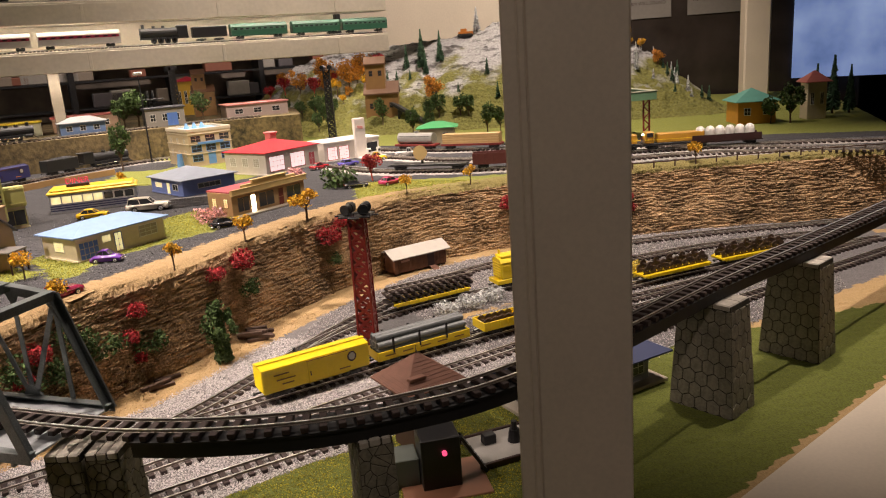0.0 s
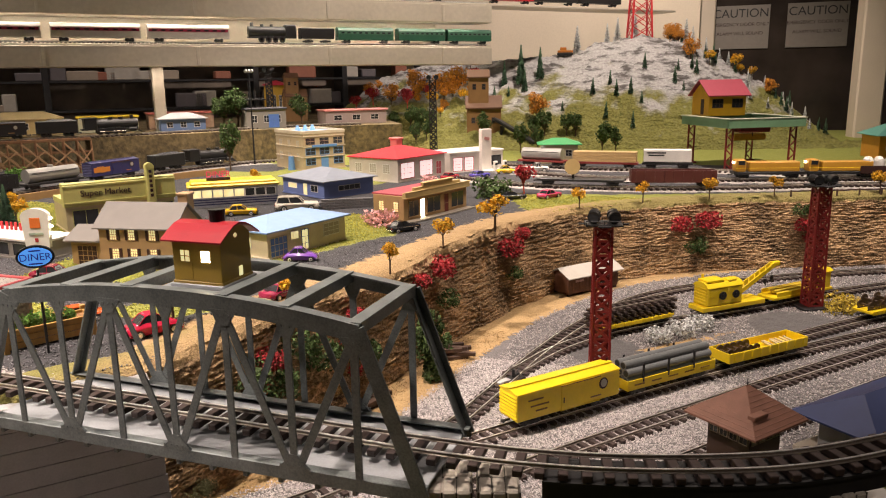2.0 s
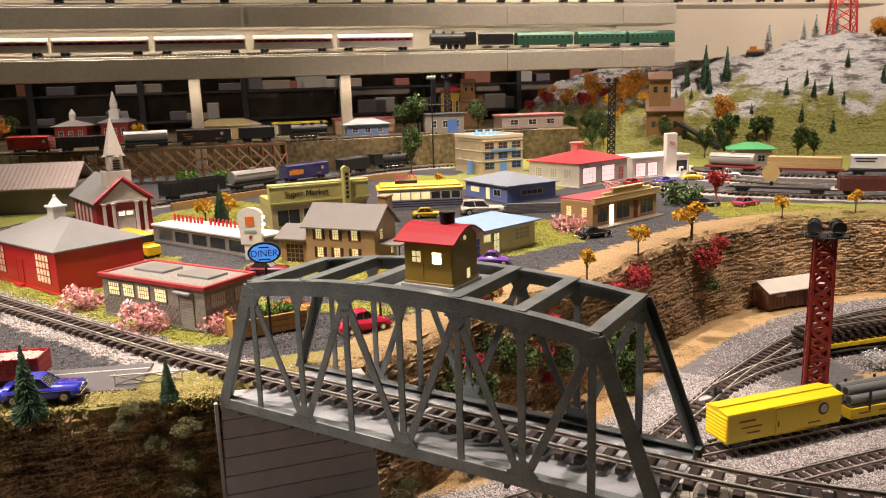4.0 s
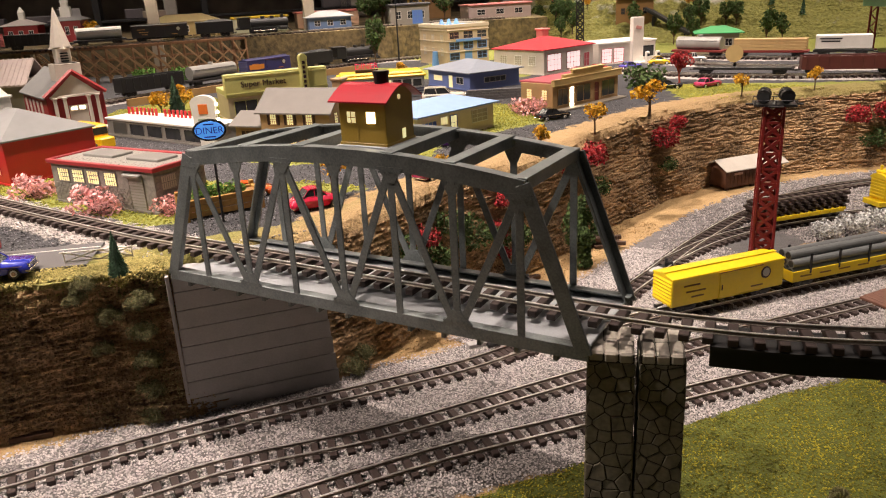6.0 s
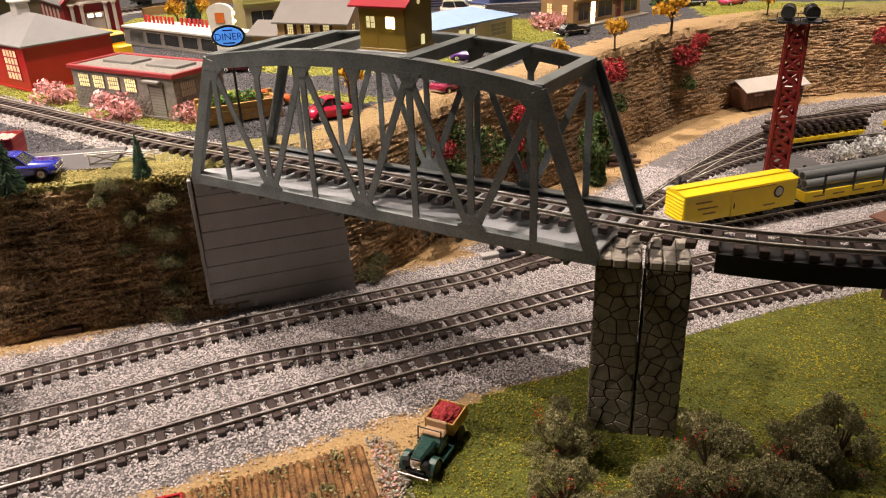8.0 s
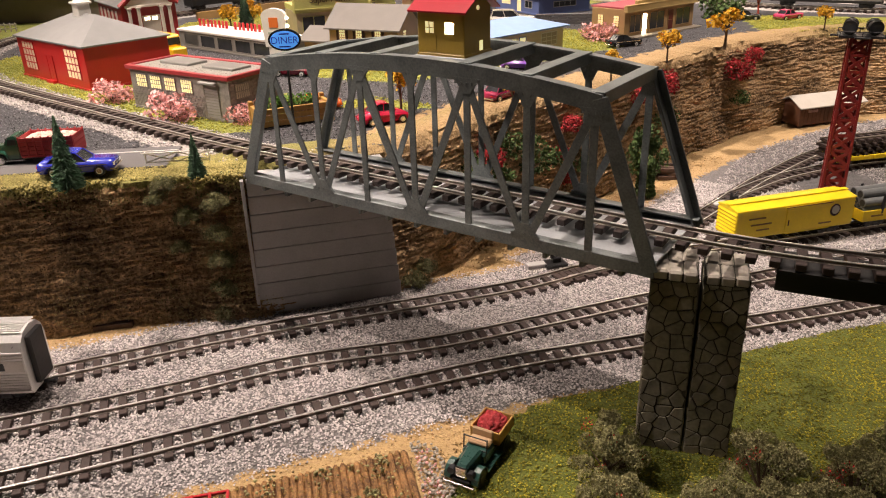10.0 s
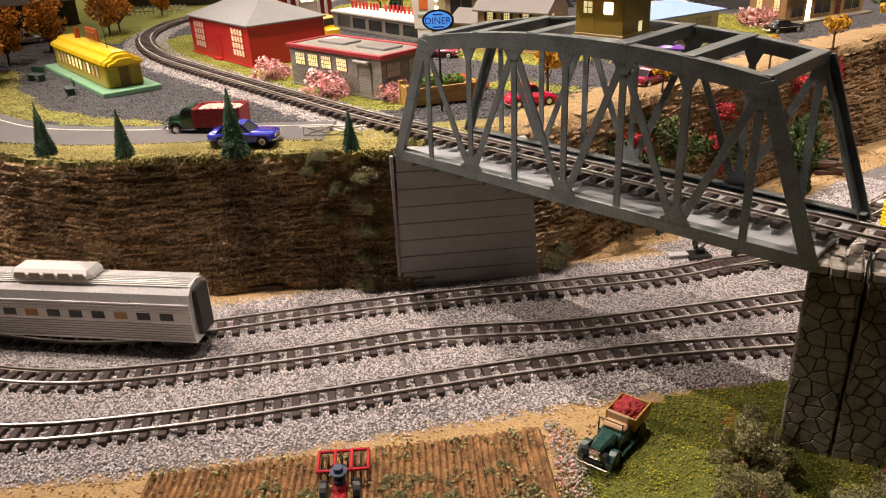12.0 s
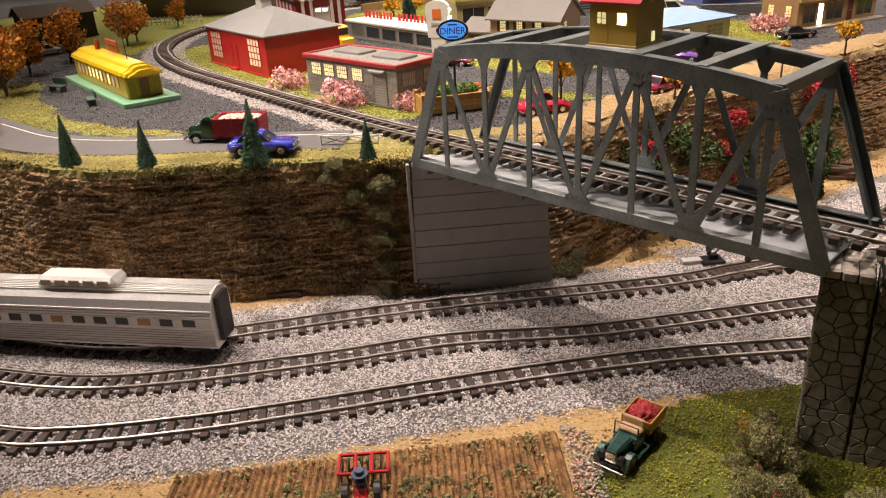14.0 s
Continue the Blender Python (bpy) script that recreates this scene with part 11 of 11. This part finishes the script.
for s, c in ((-0.4, (0.02, 0.02, 0.10)), (-0.1, (0.03, 0.02, 0.08)), (0.2, (0.02, 0.02, 0.03)), (0.48, (0.02, 0.02, 0.03)), (0.74, (0.02, 0.02, 0.03)), (1.20, (0.42, 0.02, 0.03)), (1.45, (0.02, 0.02, 0.02)), (1.72, (0.02, 0.02, 0.02)), (-0.9, (0.02, 0.02, 0.03)), (-1.3, (0.10, 0.02, 0.03))):
    shelf_car(s, 0.25, paint("upper_%d_%d" % (int(c[0] * 100), int(c[2] * 100)), c, 0.4), "black", "dark train car displayed on the upper shelf", 0.822)

# ---- room behind ----
t = thing("caution_door", pose(0.95, 4.35, 0, 0, 0, -2), "dark glass emergency door with two caution signs", "door", "", "structure")
bm = bmesh.new()
box(bm, (0.1, 0.02, 0.6), (1.7, 0.03, 2.9))
part("glass_panel", bm, material("black_reflective_glass", (0.035, 0.027, 0.022), 0.18, 0, 0.5, 5, 0, 1.5), t, "dark glass")
for x in (-0.21, 0.19):
    bm = bmesh.new()
    box(bm, (x, -0.002, 0.75), (0.31, 0.004, 0.24), 0.001)
    sg = part("caution_sign", bm, paint("dim_white_sign", (0.20, 0.18, 0.155)), t, "white caution sign")
    lettering("CAUTION", 0.066, 0.0005, "black", sg, pose(x, -0.0050, 0.825, 90, 0, 0))
    lettering("EMERGENCY DOOR ONLY", 0.026, 0.0005, SHUT, sg, pose(x, -0.0050, 0.765, 90, 0, 0))
    lettering("ALARM WILL SOUND", 0.026, 0.0005, SHUT, sg, pose(x, -0.0050, 0.715, 90, 0, 0))
for x, y, w in ((1.315, 3.70, 0.062), (0.55, 4.30, 0.05)):
    bm = bmesh.new()
    box(bm, (0, 0, 0.5), (w * 2, w * 1.6, 2.9), 0.008)
    tt = thing("case_column", pose(x, y, 0, 0, 0, 12), "cream painted column behind the layout", "column", "columns of the display case")
    part("shaft", bm, "post", tt)
t = thing("blue_wall_banner", pose(1.72, 4.25, 0, 0, 0, -10), "large blue illuminated wall panel beyond the layout", "panel")
bm = bmesh.new()
box(bm, (0.1, 0, 0.62), (0.55, 0.01, 0.75), 0.002)
part("panel", bm, material("soft_blue_panel", (0.10, 0.20, 0.60), 0.5, 0, 0.3, 4, 0, 1.5, (0.35, 0.45, 0.75), glow=0.5), t)
for x, h in ((1.50, 0.20), (1.56, 0.23), (1.62, 0.19)):
    put(pine2, x, 2.9, ZT, h)
put(grn, 1.38, 2.62, ZT, 0.14)
put(grn, 1.31, 2.60, ZT, 0.10)
# low rail fence along the right rim
t = thing("rail_fence", pose(0, 0, ZT), "low brown rail fence along the cliff edge", "fence")
line = smooth_line([(0.83, 1.605), (0.95, 1.655), (1.19, 1.765), (1.60, 1.915)], 0.06)
for i, p in enumerate(line):
    bm = bmesh.new()
    box(bm, (p[0], p[1], 0.009), (0.004, 0.004, 0.018), 0.0005)
    part("post", bm, TIMBER, t)
    if i:
        bm = bmesh.new()
        bar(bm, (line[i - 1][0], line[i - 1][1], 0.015), (p[0], p[1], 0.015), 0.002, 0.003)
        part("rail", bm, TIMBER, t)

# cream wall behind the hill and the dim end of the hall beyond the back level
bm = bmesh.new()
box(bm, (0, 0, 0), (1.9, 0.03, 2.2))
tagged(new("wall_behind_hill", mesh_of("wall_behind_hill", bm, "wallcream")), "cream painted wall behind the snowy hill", "wall", "", "structure").matrix_basis = pose(-0.42, 3.98, 1.1, 0, 0, 6)

# dim end of the hall behind the back level, with its display shelving
bm = bmesh.new()
box(bm, (0, 0, 0.3), (5.0, 0.05, 1.5))
tagged(new("wall_behind_shelf", mesh_of("wall_behind_shelf", bm, material("dusky_brown_wall", (0.16, 0.13, 0.105), 0.7, 0, 0.4, 14, 0.2, 3))), "dusky brown wall in the dim end of the hall", "wall", "", "structure").matrix_basis = SH @ pose(-1.0, 1.25, 0)
t = thing("dim_shelving", SH @ pose(-1.0, 1.10, 0), "dark metal shelving in the dim end of the hall", "shelving")
for z in (0.36, 0.50, 0.64):
    bm = bmesh.new()
    box(bm, (0, 0, z), (4.6, 0.14, 0.012), 0.002)
    part("shelf_board", bm, "darkmetal", t)
for i in range(10):
    bm = bmesh.new()
    box(bm, (-2.25 + i * 0.5, 0.0, 0.45), (0.03, 0.145, 0.9), 0.002)
    part("upright", bm, "darkmetal", t)
rnd = random.Random(77)
for i in range(44):
    w, h = rnd.uniform(0.05, 0.16), rnd.uniform(0.03, 0.09)
    c_ = rnd.choice(((0.25, 0.21, 0.17), (0.10, 0.09, 0.10), (0.22, 0.08, 0.05), (0.10, 0.13, 0.15), (0.32, 0.30, 0.27)))
    bm = bmesh.new()
    box(bm, (0, 0, h / 2), (w, 0.07, h), 0.004)
    b_ = thing("display_box", SH @ pose(-3.2 + i * 0.1 + rnd.uniform(-0.02, 0.02), 1.08, rnd.choice((0.3661, 0.5061))), "dull small box on the dim shelving", "box", "boxes on the dim shelving")
    part("carton", bm, paint("dull_box_%d" % (int(c_[0] * 100)), c_, 0.6), b_)

# ---- room ----
def slab(name, c, s, mat, label="", category=""):
    bm = bmesh.new()
    box(bm, c, s)
    return tagged(new(name, mesh_of(name, bm, mat)), label, category, "", "structure")


slab("floor", (0, 1.5, -0.95), (12, 12, 0.1), "floor", "dim brown room floor", "floor")
slab("ceiling", (0, 1.5, 2.85), (12, 12, 0.1), "ceil", "plain painted ceiling", "ceiling")
slab("wall_north", (0, 7.5, 0.95), (12, 0.1, 3.7), "darkroom", "dark far wall behind the layout", "wall")
slab("wall_south", (0, -4.5, 0.95), (12, 0.1, 3.7), "darkroom", "dark wall behind the viewer", "wall")
slab("wall_west", (-6, 1.5, 0.95), (0.1, 12, 3.7), "darkroom", "dark side wall", "wall")
slab("wall_east", (6, 1.5, 0.95), (0.1, 12, 3.7), "darkroom", "dark side wall", "wall")
slab("table_base", (-0.15, 0.58, -0.46), (3.7, 3.05, 0.9), "darkroom", "dark base under the layout", "table")
